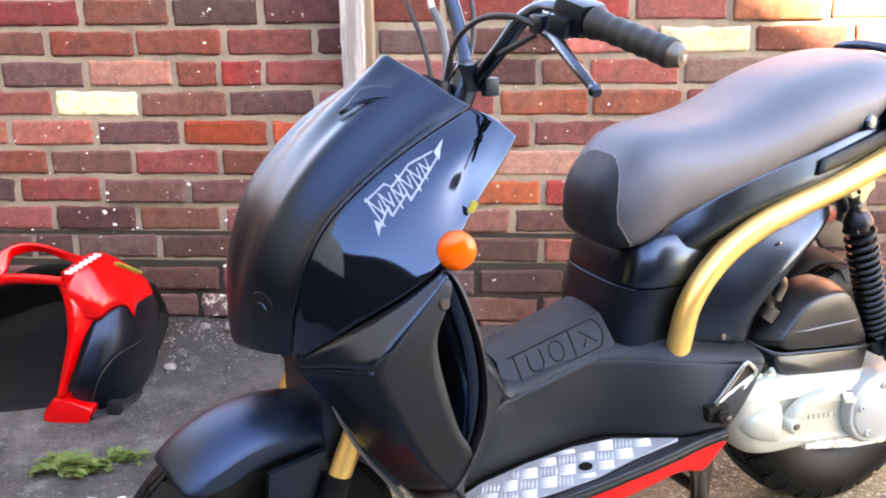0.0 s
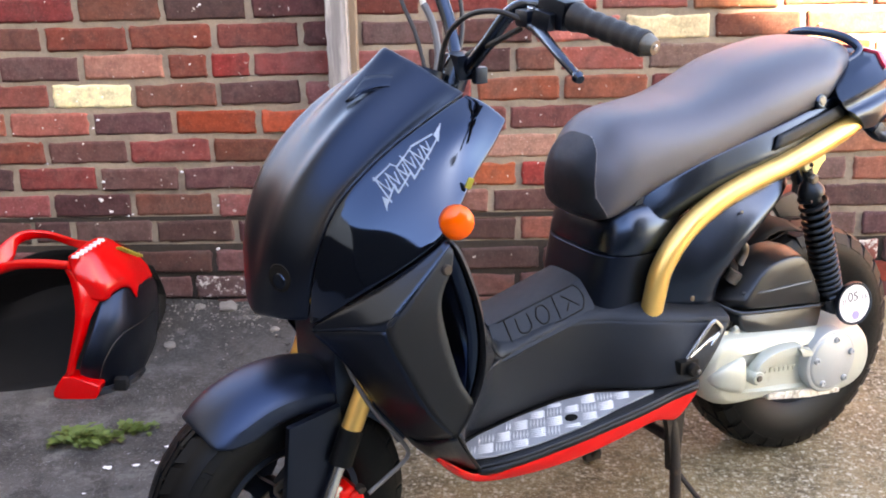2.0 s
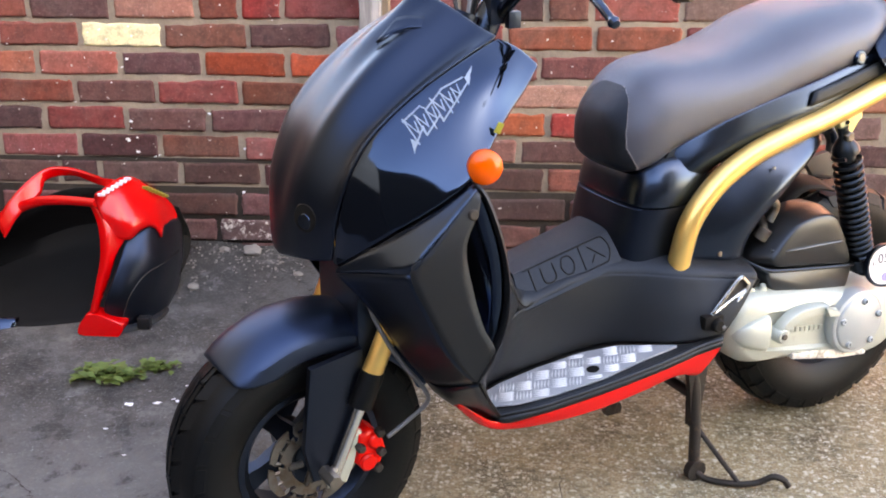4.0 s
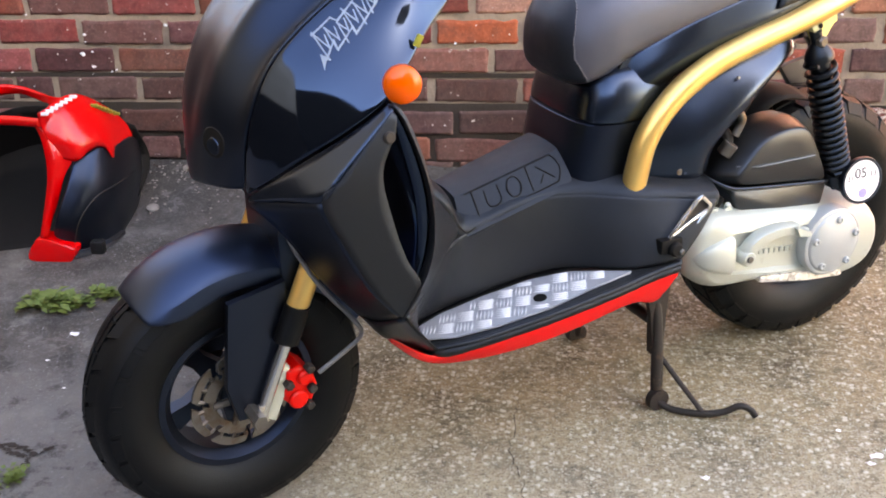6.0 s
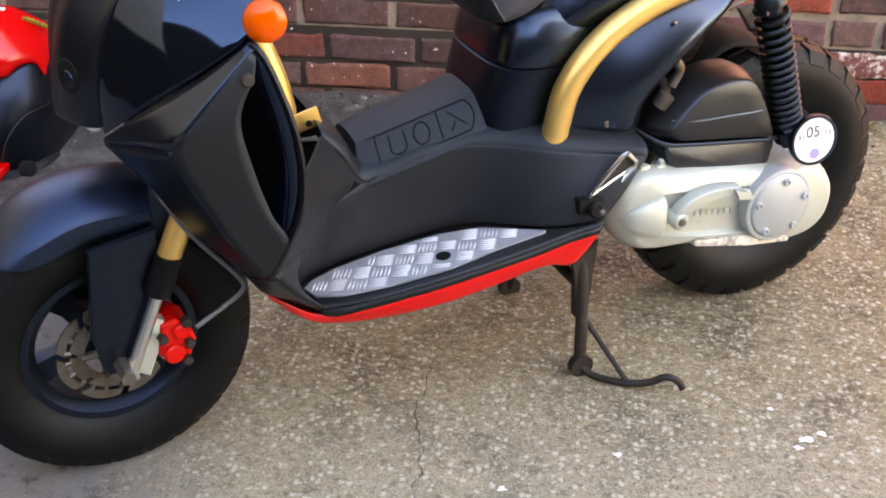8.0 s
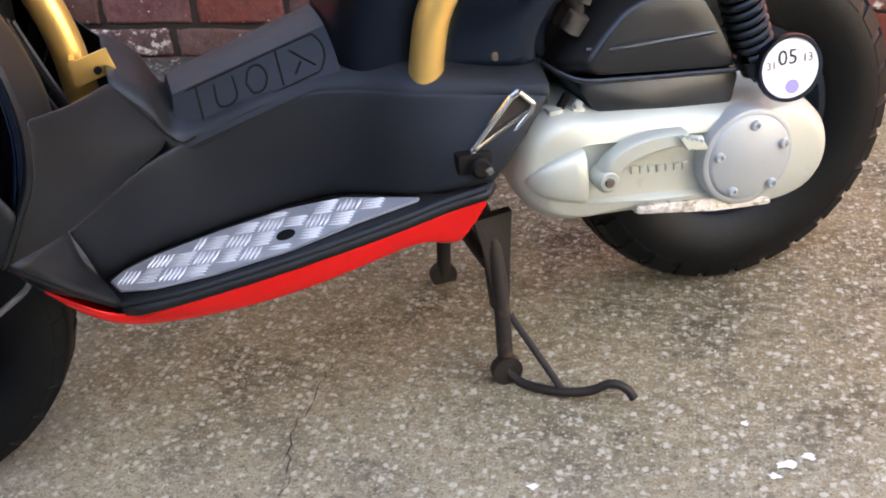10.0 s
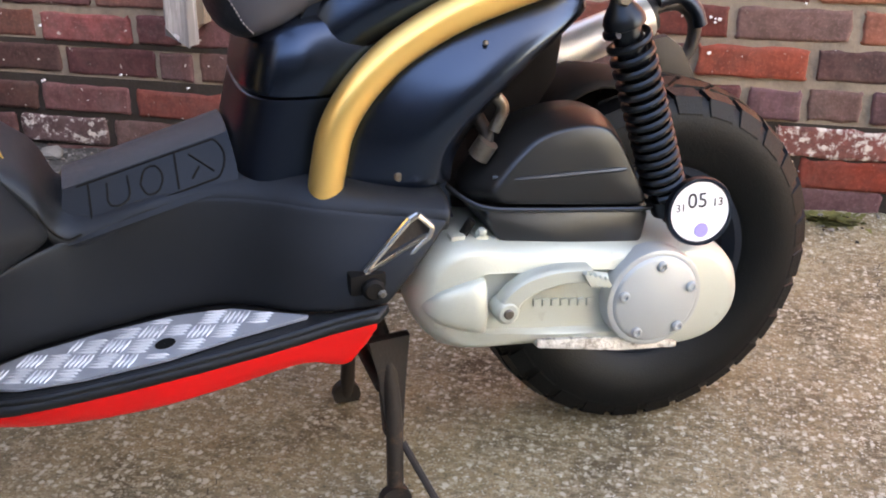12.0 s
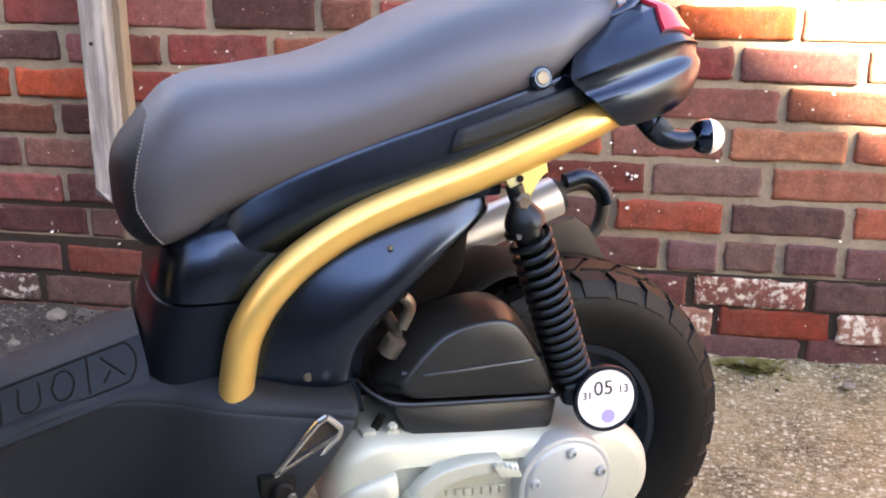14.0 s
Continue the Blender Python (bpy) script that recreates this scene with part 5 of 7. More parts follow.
# -- rear body under the seat --
for s in (1, -1):
    up = [(-0.455, 0.060, 0.602), (-0.440, 0.078, 0.632), (-0.402, 0.098, 0.662), (-0.340, 0.118, 0.690), (-0.270, 0.126, 0.713), (-0.190, 0.132, 0.735), (-0.110, 0.134, 0.757), (-0.030, 0.130, 0.780)]
    md = [(-0.452, 0.080, 0.562), (-0.436, 0.096, 0.590), (-0.400, 0.113, 0.621), (-0.338, 0.126, 0.650), (-0.268, 0.135, 0.672), (-0.188, 0.143, 0.692), (-0.110, 0.143, 0.714), (-0.030, 0.140, 0.738)]
    lo = [(-0.440, 0.080, 0.530), (-0.420, 0.096, 0.560), (-0.385, 0.110, 0.592), (-0.328, 0.121, 0.624), (-0.262, 0.128, 0.650), (-0.185, 0.134, 0.670), (-0.108, 0.134, 0.692), (-0.030, 0.132, 0.716)]
    bm = skin(B(), [mirror(up, s), mirror(md, s), mirror(lo, s)], 30, 9)
    part("under_seat_panel", bm, SATIN, scooter, "satin black panel under the seat", thick=0.004, sub=1)
    bm = skin(B(), [mirror([(-0.182, 0.1440, 0.724), (-0.120, 0.1465, 0.741), (-0.030, 0.147, 0.766)], s), mirror([(-0.192, 0.1470, 0.700), (-0.120, 0.1480, 0.716), (-0.030, 0.1480, 0.742)], s)], 12, 4)
    part("trim_strip", bm, GREYBLACK, scooter, "dark grey trim strip", thick=0.004)
    # gold tube
    bm = B()
    tube(bm, mirror([(-0.436, 0.130, 0.445), (-0.431, 0.132, 0.478), (-0.421, 0.133, 0.518), (-0.398, 0.134, 0.556), (-0.364, 0.135, 0.590), (-0.324, 0.137, 0.616), (-0.284, 0.139, 0.635), (-0.228, 0.142, 0.654), (-0.166, 0.146, 0.672), (-0.100, 0.149, 0.694), (-0.036, 0.147, 0.716), (0.030, 0.136, 0.738)], s), 0.0195, 22, 70)
    part("frame_tube", bm, GOLD, scooter, "gold painted curved rear frame tube")
    # panel below the tube
    up = [(-0.425, 0.116, 0.448), (-0.412, 0.116, 0.500), (-0.378, 0.118, 0.560), (-0.325, 0.120, 0.605), (-0.262, 0.122, 0.634), (-0.195, 0.123, 0.652), (-0.143, 0.122, 0.662)]
    md = [(-0.335, 0.150, 0.446), (-0.322, 0.155, 0.492), (-0.290, 0.160, 0.530), (-0.252, 0.161, 0.562), (-0.212, 0.156, 0.590), (-0.174, 0.146, 0.611), (-0.138, 0.130, 0.630)]
    lo = [(-0.292, 0.130, 0.444), (-0.286, 0.130, 0.476), (-0.256, 0.128, 0.518), (-0.226, 0.126, 0.545), (-0.196, 0.124, 0.572), (-0.165, 0.120, 0.596), (-0.138, 0.116, 0.618)]
    bm = skin(B(), [mirror(up, s), mirror(md, s), mirror(lo, s)], 26, 12)
    flank = part("rear_side_panel", bm, SATIN, scooter, "satin black rear side panel", thick=0.004, sub=1)
    bm = B()
    disc(bm, P(-0.357, 0.142 * s, 0.461), (0, -s, 0), 0.0055, 0.006, 0.001, 14)
    part("screw", bm, STEEL, flank)
    bm = B()
    disc(bm, P(-0.262, 0.150 * s, 0.602), (0, -s, 0.3), 0.003, 0.004, 0.001, 10)
    part("screw", bm, STEEL, flank)

# front shroud below the seat
def shroud_ring(z, u0, u1, w):
    k = 40
    ring = []
    for j in range(k):
        a = 2 * math.pi * j / k
        c, s_ = math.cos(a), math.sin(a)
        ring.append(P((u0 + u1) / 2 - (u1 - u0) / 2 * math.copysign(abs(c) ** 0.62, c), w * math.copysign(abs(s_) ** 0.55, s_), z))
    return ring


bm = loft(B(), [shroud_ring(z, u0, u1, w) for z, u0, u1, w in ((0.420, -0.525, -0.33, 0.112), (0.450, -0.532, -0.33, 0.112), (0.490, -0.526, -0.34, 0.110), (0.525, -0.516, -0.35, 0.113), (0.542, -0.511, -0.34, 0.1145), (0.5475, -0.510, -0.34, 0.1145), (0.548, -0.510, -0.34, 0.1135))])
part("seat_shroud", bm, MATTE, scooter, "matte black shroud below the seat", sub=1)
bm = loft(B(), [shroud_ring(z, u0, u1, w) for z, u0, u1, w in ((0.5485, -0.510, -0.34, 0.1135), (0.549, -0.510, -0.34, 0.1145), (0.556, -0.510, -0.33, 0.1155), (0.575, -0.506, -0.32, 0.116), (0.600, -0.500, -0.31, 0.113), (0.620, -0.488, -0.30, 0.103), (0.640, -0.468, -0.29, 0.090))])
part("seat_base", bm, SATIN, scooter, "satin black seat base", sub=1)

# -- tail --
# stations along the tail: the ridge, the lower edge and the top edge, each (u, half width, z)
TAIL = [((-0.056, 0.150, 0.772), (0.006, 0.149, 0.717), (-0.034, 0.114, 0.796)), ((-0.020, 0.153, 0.784), (0.024, 0.148, 0.717), (-0.002, 0.116, 0.811)), ((0.020, 0.152, 0.795), (0.048, 0.144, 0.720), (0.028, 0.116, 0.827)),
        ((0.060, 0.147, 0.804), (0.082, 0.134, 0.727), (0.062, 0.112, 0.840)), ((0.095, 0.136, 0.806), (0.114, 0.118, 0.738), (0.092, 0.102, 0.836)), ((0.126, 0.112, 0.798), (0.138, 0.094, 0.750), (0.120, 0.082, 0.814)), ((0.146, 0.074, 0.786), (0.152, 0.060, 0.760), (0.143, 0.056, 0.795)), ((0.154, 0.030, 0.780), (0.157, 0.026, 0.766), (0.152, 0.024, 0.786))]


def tail_line(t):
    """Half a section of the tail from its top middle round to its bottom middle."""
    r = between([[c for p in row for c in p] for row in TAIL], t)
    r = [c * 1.085 if i % 3 == 1 else c for i, c in enumerate(r)]
    ridge, low, top = Vector(r[0:3]), Vector(r[3:6]), Vector(r[6:9])
    out = Vector((0, 1, 0)) * ridge.y / 0.15
    side = smooth_line([ridge, ridge.lerp(low, 0.10) - out * 0.004, ridge.lerp(low, 0.30) - out * 0.002, ridge.lerp(low, 0.40) + out * 0.008, ridge.lerp(low, 0.62) + out * 0.010, ridge.lerp(low, 0.86) + out * 0.005, low], 15)
    upper = smooth_line([top, ridge.lerp(top, 0.5) - out * 0.004, ridge.lerp(top, 0.12) - out * 0.003], 5)
    return [Vector((top.x, 0, top.z + 0.006)), Vector((top.x, top.y * 0.6, top.z + 0.005)), *upper, *side, Vector((low.x, low.y * 0.8, low.z + 0.004)), Vector((low.x, 0, low.z + 0.006))]


def tail_ring(t):
    half = tail_line(t)
    return [P(*p) for p in half] + [P(p.x, -p.y, p.z) for p in half[-2:0:-1]]


part("tail_fairing", loft(B(), [tail_ring(7 * i / 56) for i in range(57)]), SATIN, scooter, "satin black tail fairing", angle=44)
# the lamp wraps over the top rear corner of the tail
for name, a, b, mat, lab in (("tail_light", 3.1, 4.9, LAMPRED, "red tail light lens"), ("reflector", 4.92, 5.5, WHITE, "pale lower band of the tail light")):
    rings = []
    for i in range(13):
        h = tail_line(a + (b - a) * i / 12)[:6]
        half = [Vector((p.x + 0.002, p.y + (0.003 if p.y > 0.01 else 0), p.z + 0.004)) for p in h]
        inner = [Vector((p.x, p.y * 0.94, p.z - 0.006)) for p in h]
        row = [P(*p) for p in half] + [P(*p) for p in inner[::-1]] + [P(p.x, -p.y, p.z) for p in inner[1:]] + [P(p.x, -p.y, p.z) for p in half[:0:-1]]
        rings.append(row)
    part(name, loft(B(), rings), mat, scooter, lab, angle=50)
# added dark core that fills the space under the seat in place of shade
bm = B()
prism(bm, [(-0.47, 0.59), (-0.42, 0.665), (-0.2, 0.74), (0.0, 0.79), (0.05, 0.74), (-0.05, 0.70), (-0.15, 0.68), (-0.33, 0.60), (-0.38, 0.46), (-0.46, 0.45)], -0.090, 0.090, MID)
prism(bm, [(-0.455, 0.40), (-0.455, 0.452), (-0.30, 0.452), (-0.29, 0.40)], -0.128, 0.128, MID)
part("rear_frame_core", bm, MATTE, scooter, "added black fill that keeps the space under the seat dark")
bm = B()
tube(bm, [P(0.000, 0.088, 0.822), P(0.040, 0.092, 0.832), P(0.058, 0.088, 0.846), P(0.052, 0.074, 0.860), P(0.050, 0.04, 0.868), P(0.050, 0.0, 0.870), P(0.050, -0.04, 0.868), P(0.052, -0.074, 0.860), P(0.058, -0.088, 0.846), P(0.040, -0.092, 0.832), P(0.000, -0.088, 0.822)], 0.0085, 12, 50)
part("grab_rail", bm, SATIN, scooter, "black rear grab rail")
for s in (1, -1):
    bm = B()
    tube(bm, [P(0.054, 0.110 * s, 0.732), P(0.064, 0.124 * s, 0.710), P(0.080, 0.130 * s, 0.693), P(0.100, 0.134 * s, 0.687), P(0.124, 0.135 * s, 0.688)], (0.016, 0.010), 12, 16)
    box(bm, P(0.074, 0.130 * s, 0.702), (0.026, 0.022, 0.026), 0.006, Euler((0, radians(40), 0)).to_matrix())
    stalk = part("rear_indicator", bm, MATTE, scooter, "black rear indicator with pale lens")
    c, axis = P(0.137, 0.136 * s, 0.689), Vector((0.96, -0.28 * s, 0.0)).normalized()
    arc = [(max(1e-4, 0.0215 * math.sin(radians(a))), -0.0215 * math.cos(radians(a))) for a in range(0, 181, 12)]
    bm = B()
    spin(bm, arc[:9], c, axis, 24, closed=False)
    part("housing", bm, GLOSS, stalk)
    bm = B()
    spin(bm, arc[8:], c, axis, 24, closed=False)
    part("lens", bm, WHITE, stalk, "pale clear indicator lens")

# -- engine --
bm = B()
outline = rounded([(-0.284, 0.430), (-0.250, 0.472), (-0.222, 0.498), (-0.198, 0.508), (-0.165, 0.514), (-0.134, 0.514), (-0.112, 0.507), (-0.096, 0.490), (-0.084, 0.470), (-0.068, 0.440), (-0.050, 0.402), (-0.048, 0.386), (-0.262, 0.412)], 0.014)
pillow(bm, outline, ((0.086, 0.96), (0.112, 1.0), (0.120, 0.995), (0.126, 0.978), (0.146, 0.882), (0.157, 0.832), (0.1612, 0.808), (0.1635, 0.780), (0.1645, 0.74), (0.166, 0.3)), MID, True)
airbox = part("air_box", bm, AIRBOX, scooter, "dark grey moulded air box", angle=50)
bm = B()
outline = rounded([(-0.268, 0.417), (-0.058, 0.393), (-0.066, 0.352), (-0.131, 0.358), (-0.246, 0.376), (-0.258, 0.394)], 0.010)
pillow(bm, outline, ((0.060, 1.0), (0.150, 1.0), (0.157, 0.985), (0.160, 0.965), (0.161, 0.94)), MID, True)
part("tray", bm, AIRBOX, airbox, "lower half of the air box")
bm = B()
tube(bm, [P(-0.300, 0.120, 0.440), P(-0.286, 0.148, 0.430), P(-0.262, 0.164, 0.4205), P(-0.214, 0.168, 0.4145), P(-0.140, 0.168, 0.406), P(-0.070, 0.166, 0.3985), P(-0.056, 0.150, 0.397), P(-0.054, 0.110, 0.398)], 0.0030, 8, 40)
part("seam", bm, AIRBOX, airbox)
bm = B()
tube(bm, [P(-0.252, 0.152, 0.452), P(-0.220, 0.1645, 0.451), P(-0.150, 0.166, 0.4505), P(-0.100, 0.1635, 0.449), P(-0.080, 0.152, 0.447)], 0.0032, 8, 24)
part("rib", bm, AIRBOX, airbox)

COVER = rounded([(-0.354, 0.333), (-0.347, 0.361), (-0.325, 0.380), (-0.296, 0.388), (-0.247, 0.381), (-0.178, 0.372), (-0.071, 0.358), (0.017, 0.349), (0.046, 0.331), (0.066, 0.303), (0.072, 0.271), (0.064, 0.240), (0.041, 0.219), (0.0, 0.210), (-0.06, 0.216), (-0.15, 0.231), (-0.222, 0.241), (-0.290, 0.249), (-0.318, 0.257), (-0.340, 0.282), (-0.352, 0.312)], 0.02, 4)
RECESS = rounded([(-0.272, 0.349), (-0.190, 0.340), (-0.100, 0.331), (-0.104, 0.252), (-0.190, 0.263), (-0.279, 0.277)], 0.006, 3)


def by_angle(loop, c, k):
    """The loop met by k rays from a point inside it."""
    out = []
    for i in range(k):
        d = Vector((math.cos(2 * math.pi * i / k), math.sin(2 * math.pi * i / k)))
        best = 0
        for p, q in zip(loop, loop[1:] + loop[:1]):
            p, e = Vector(p) - c, Vector(q) - Vector(p)
            den = d.x * e.y - d.y * e.x
            if abs(den) > 1e-12:
                r, f = (p.x * e.y - p.y * e.x) / den, (p.x * d.y - p.y * d.x) / den
                if r > best and -1e-6 <= f <= 1 + 1e-6:
                    best = r
        out.append(c + d * best)
    return out


mid_ = Vector((-0.165, 0.298))
rim_o, rim_i = by_angle(COVER, mid_, 160), by_angle(RECESS, mid_, 160)
rings = []
for depth, inward in ((0.040, 0.006), (0.118, 0.004), (0.124, 0.0), (0.148, 0.0), (0.158, 0.002), (0.167, 0.007), (0.174, 0.014), (0.1785, 0.021), (0.180, 0.026)):
    rings.append([P(p.x, depth, p.y) for p in (a - (a - mid_).normalized() * inward for a in rim_o)])
for depth, grow in ((0.181, 0.004), (0.1815, 0.002), (0.180, 0.0), (0.176, -0.002), (0.1735, -0.004), (0.1735, -0.02)):
    rings.append([P(p.x, depth, p.y) for p in (a + (a - mid_).normalized() * grow for a in rim_i)])
cover = part("engine_cover", loft(B(), rings), CAST, scooter, "pale cast aluminium engine side cover with scuffed lower edge", angle=50)
rings = []
for u, h, up in ((-0.341, 0.002, 0.0), (-0.336, 0.010, 0.006), (-0.324, 0.019, 0.011), (-0.306, 0.026, 0.014), (-0.288, 0.031, 0.0155), (-0.274, 0.034, 0.016), (-0.271, 0.033, 0.013), (-0.270, 0.032, 0.0)):
    rings.append([P(u, 0.172 + 0.009 * min(1, (u + 0.341) / 0.02) + up * math.sin(a) ** 0.7, 0.316 - 0.06 * (u + 0.341) + h * math.cos(a)) for a in (math.pi * j / 18 for j in range(19))] + [P(u, 0.168, 0.316 - 0.06 * (u + 0.341))])
part("cover_nose", loft(B(), rings), CAST, cover, angle=60)
bm = B()
prism(bm, rounded([(-0.205, 0.245), (-0.10, 0.226), (-0.02, 0.216), (-0.02, 0.226), (-0.10, 0.243), (-0.205, 0.257)], 0.004, 3), 0.166, 0.183, MID, 0.004, 2)
part("scuffed_edge", bm, SCUFF, cover, "scraped bright lower edge of the cover")
bm = B()
c_ = P(-0.062, 0.178, 0.294)
spin(bm, [(1e-4, -0.01), (0.0625, -0.01), (0.0625, 0.010), (0.0605, 0.015), (0.0575, 0.0165), (0.0545, 0.016), (0.0525, 0.0185), (0.0500, 0.020), (1e-4, 0.021)], c_, (0, -1, 0), 64, closed=False)
cap = part("round_cap", bm, CAPGREY, cover, "smooth grey round clutch cap")
for u, z in ((-0.058, 0.337), (-0.105, 0.305), (-0.018, 0.306), (-0.032, 0.256), (-0.086, 0.256)):
    bm = B()
    spin(bm, [(1e-4, 0.0), (0.0065, 0.0), (0.0065, 0.004), (0.0052, 0.0055), (0.0030, 0.0055), (0.0026, 0.003), (1e-4, 0.003)], P(u, 0.1975, z), (0, -1, 0), 14, closed=False)
    part("cap_bolt", bm, CAPGREY, cap)
# folded kick start: pivot, flat arm and ribbed pedal
bm = B()
arm = smooth_line([P(-0.249, 0.196, 0.306), P(-0.240, 0.198, 0.324), P(-0.218, 0.199, 0.337), P(-0.186, 0.200, 0.3425), P(-0.150, 0.201, 0.341)], 18)
rings = []
for i, p in enumerate(arm):
    d = (arm[min(i + 1, 17)] - arm[max(i - 1, 0)]).normalized()
    q = Vector((-d.z, 0, d.x))
    w = 0.0125 - 0.004 * i / 17
    rings.append([p + q * w * a + Vector((0, -b, 0)) for a, b in ((-1, -0.016), (-1, 0.001), (-0.75, 0.004), (0.75, 0.004), (1, 0.001), (1, -0.016))])
loft(bm, rings)
disc(bm, P(-0.249, 0.190, 0.307), (0, -1, 0), 0.0145, 0.026, 0.004, 24)
kick = part("kick_start", bm, CAST, scooter, "aluminium kick start lever", angle=45)
bm = B()
disc(bm, P(-0.249, 0.204, 0.307), (0, -1, 0), 0.006, 0.004, 0.001, 12)
part("pivot_bolt", bm, STEEL, kick)
bm = B()
for i in range(5):
    f = i / 4
    box(bm, P(-0.156 + 0.024 * f, 0.203 - 0.002 * f, 0.339 - 0.008 * f), (0.0055, 0.018, 0.020 - 0.002 * i), 0.0015, Euler((0, radians(-30), 0)).to_matrix())
tube(bm, [P(-0.160, 0.198, 0.339), P(-0.130, 0.197, 0.331)], 0.0075, 10)
part("pedal", bm, CAST, kick, "ribbed folded pedal")
for i in range(7):
    bm = B()
    box(bm, P(-0.204 + i * 0.0112, 0.1745, 0.3015 - i * 0.0014), (0.0082, 0.004, 0.009), 0.001)
    part("cast_mark", bm, CAST, cover, "raised plain bar of a cast maker's mark")
bm = B()
box(bm, P(-0.294, 0.150, 0.384), (0.018, 0.020, 0.012), 0.005)
box(bm, P(-0.266, 0.150, 0.381), (0.016, 0.020, 0.012), 0.005)
disc(bm, P(-0.266, 0.156, 0.390), (0, -0.5, 1), 0.0060, 0.008, 0.002, 6)
part("cover_lug", bm, CAST, cover, "cast lugs with a bolt")
bm = B()
tube(bm, [P(-0.290, 0.146, 0.378), P(-0.276, 0.152, 0.404)], 0.0055, 8)
part("clip", bm, DARK, cover)
# engine block behind the covers
bm = B()
prism(bm, [(-0.36, 0.30), (-0.33, 0.43), (-0.22, 0.46), (-0.05, 0.40), (0.03, 0.34), (0.03, 0.24), (-0.30, 0.245)], -0.09, 0.05, MID, 0.01)
box(bm, P(-0.30, 0.0, 0.50), (0.10, 0.12, 0.12), 0.01)
tube(bm, [P(-0.26, 0.115, 0.515), P(-0.25, 0.125, 0.49), P(-0.265, 0.13, 0.475)], 0.008, 10, 12)
part("engine_block", bm, RUST, scooter, "dirty dark engine block")
bm = B()
tube(bm, [P(-0.262, 0.13, 0.470), P(-0.252, 0.135, 0.488)], 0.013, 12)
tube(bm, [P(-0.246, 0.135, 0.50), P(-0.236, 0.137, 0.525), P(-0.245, 0.138, 0.54)], 0.007, 10, 10)
part("carburettor_fitting", bm, STEEL, scooter, "bright metal carburettor fitting")

# -- shock absorber --
for s in (1,):
    top, bot = P(-0.113, 0.154, 0.640), P(-0.030, 0.154, 0.388)
    d = (bot - top).normalized()
    bm = B()
    tube(bm, [top - d * 0.02, bot + d * 0.012], 0.0100, 14)
    tube(bm, [top + d * 0.02, bot], 0.0165, 16)
    loft(bm, [[top + d * h + r * (math.cos(t) * d.orthogonal().normalized() + math.sin(t) * d.cross(d.orthogonal().normalized())) for t in (2 * math.pi * j / 20 for j in range(20))] for h, r in ((-0.012, 0.007), (-0.002, 0.009), (0.004, 0.012), (0.010, 0.0165), (0.018, 0.0215), (0.025, 0.0240), (0.030, 0.0235), (0.033, 0.0160))])
    tube(bm, [bot - d * 0.02, bot], 0.022, 18)
    shock = part("shock_absorber", bm, SPRING, scooter, "black rear shock absorber with coil spring")
    bm = B()
    e1 = d.orthogonal().normalized()
    e2 = d.cross(e1)
    pts, turns = [], 16
    for i in range(turns * 14 + 1):
        f = i / (turns * 14)
        a = 2 * math.pi * turns * f
        f2 = f ** 0.86
        pts.append(top + d * (0.032 + 0.208 * f2) + (0.0228 - 0.001 * f) * (math.cos(a) * e1 + math.sin(a) * e2))
    tube(bm, pts, 0.0046, 8)
    part("spring", bm, SPRING, shock, "black coil spring")
    bm = B()
    prism(bm, [(-0.130, 0.687), (-0.112, 0.684), (-0.096, 0.693), (-0.090, 0.684), (-0.079, 0.687), (-0.083, 0.676), (-0.079, 0.671), (-0.092, 0.664), (-0.101, 0.642), (-0.116, 0.643), (-0.132, 0.668)], 0.140, 0.158, MID, 0.002)
    mount = part("shock_mount", bm, YELLOW, scooter, "yellow plated shock mounting plate")
    # hole not cut; its shade is a small dark disc
    bm = B()
    disc(bm, P(-0.114, 0.159, 0.667), (0, -1, 0), 0.004, 0.003, 0.0005, 12)
    part("hole", bm, DARK, mount)
    bm = B()
    disc(bm, P(-0.113, 0.163, 0.643), (0, -1, 0), 0.010, 0.016, 0.003, 6)
    part("bolt", bm, STEEL, mount)
    bm = B()
    box(bm, P(-0.148, 0.130, 0.660), (0.040, 0.02, 0.030), 0.004)
    disc(bm, P(-0.150, 0.143, 0.655), (0, -1, 0), 0.007, 0.006, 0.002, 12)
    part("frame_lug", bm, MATTE, scooter, "black frame lug")

# tax disc holder on the rear suspension
bm = B()
ta = Vector((-0.10, -1.0, 0.12)).normalized()
tc = P(-0.011, 0.188, 0.396)
spin(bm, [(1e-4, -0.006), (0.040, -0.006), (0.0415, 0.0), (0.040, 0.005), (0.0365, 0.005), (0.036, 0.001), (1e-4, 0.001)], tc, ta, 40, closed=False)
holder = part("tax_disc_holder", bm, MATTE, scooter, "round black disc holder with a printed white disc")
bm = B()
disc(bm, tc + ta * 0.002, ta, 0.0358, 0.002, 0.0003, 40)
part("paper_disc", bm, PAPER, holder, "white paper tax disc printed 31 05 13")
ex = Vector((1, 0, 0)) - ta * ta.x
ex.normalize()
ey = ta.cross(ex)
ey = -ey if ey.z < 0 else ey
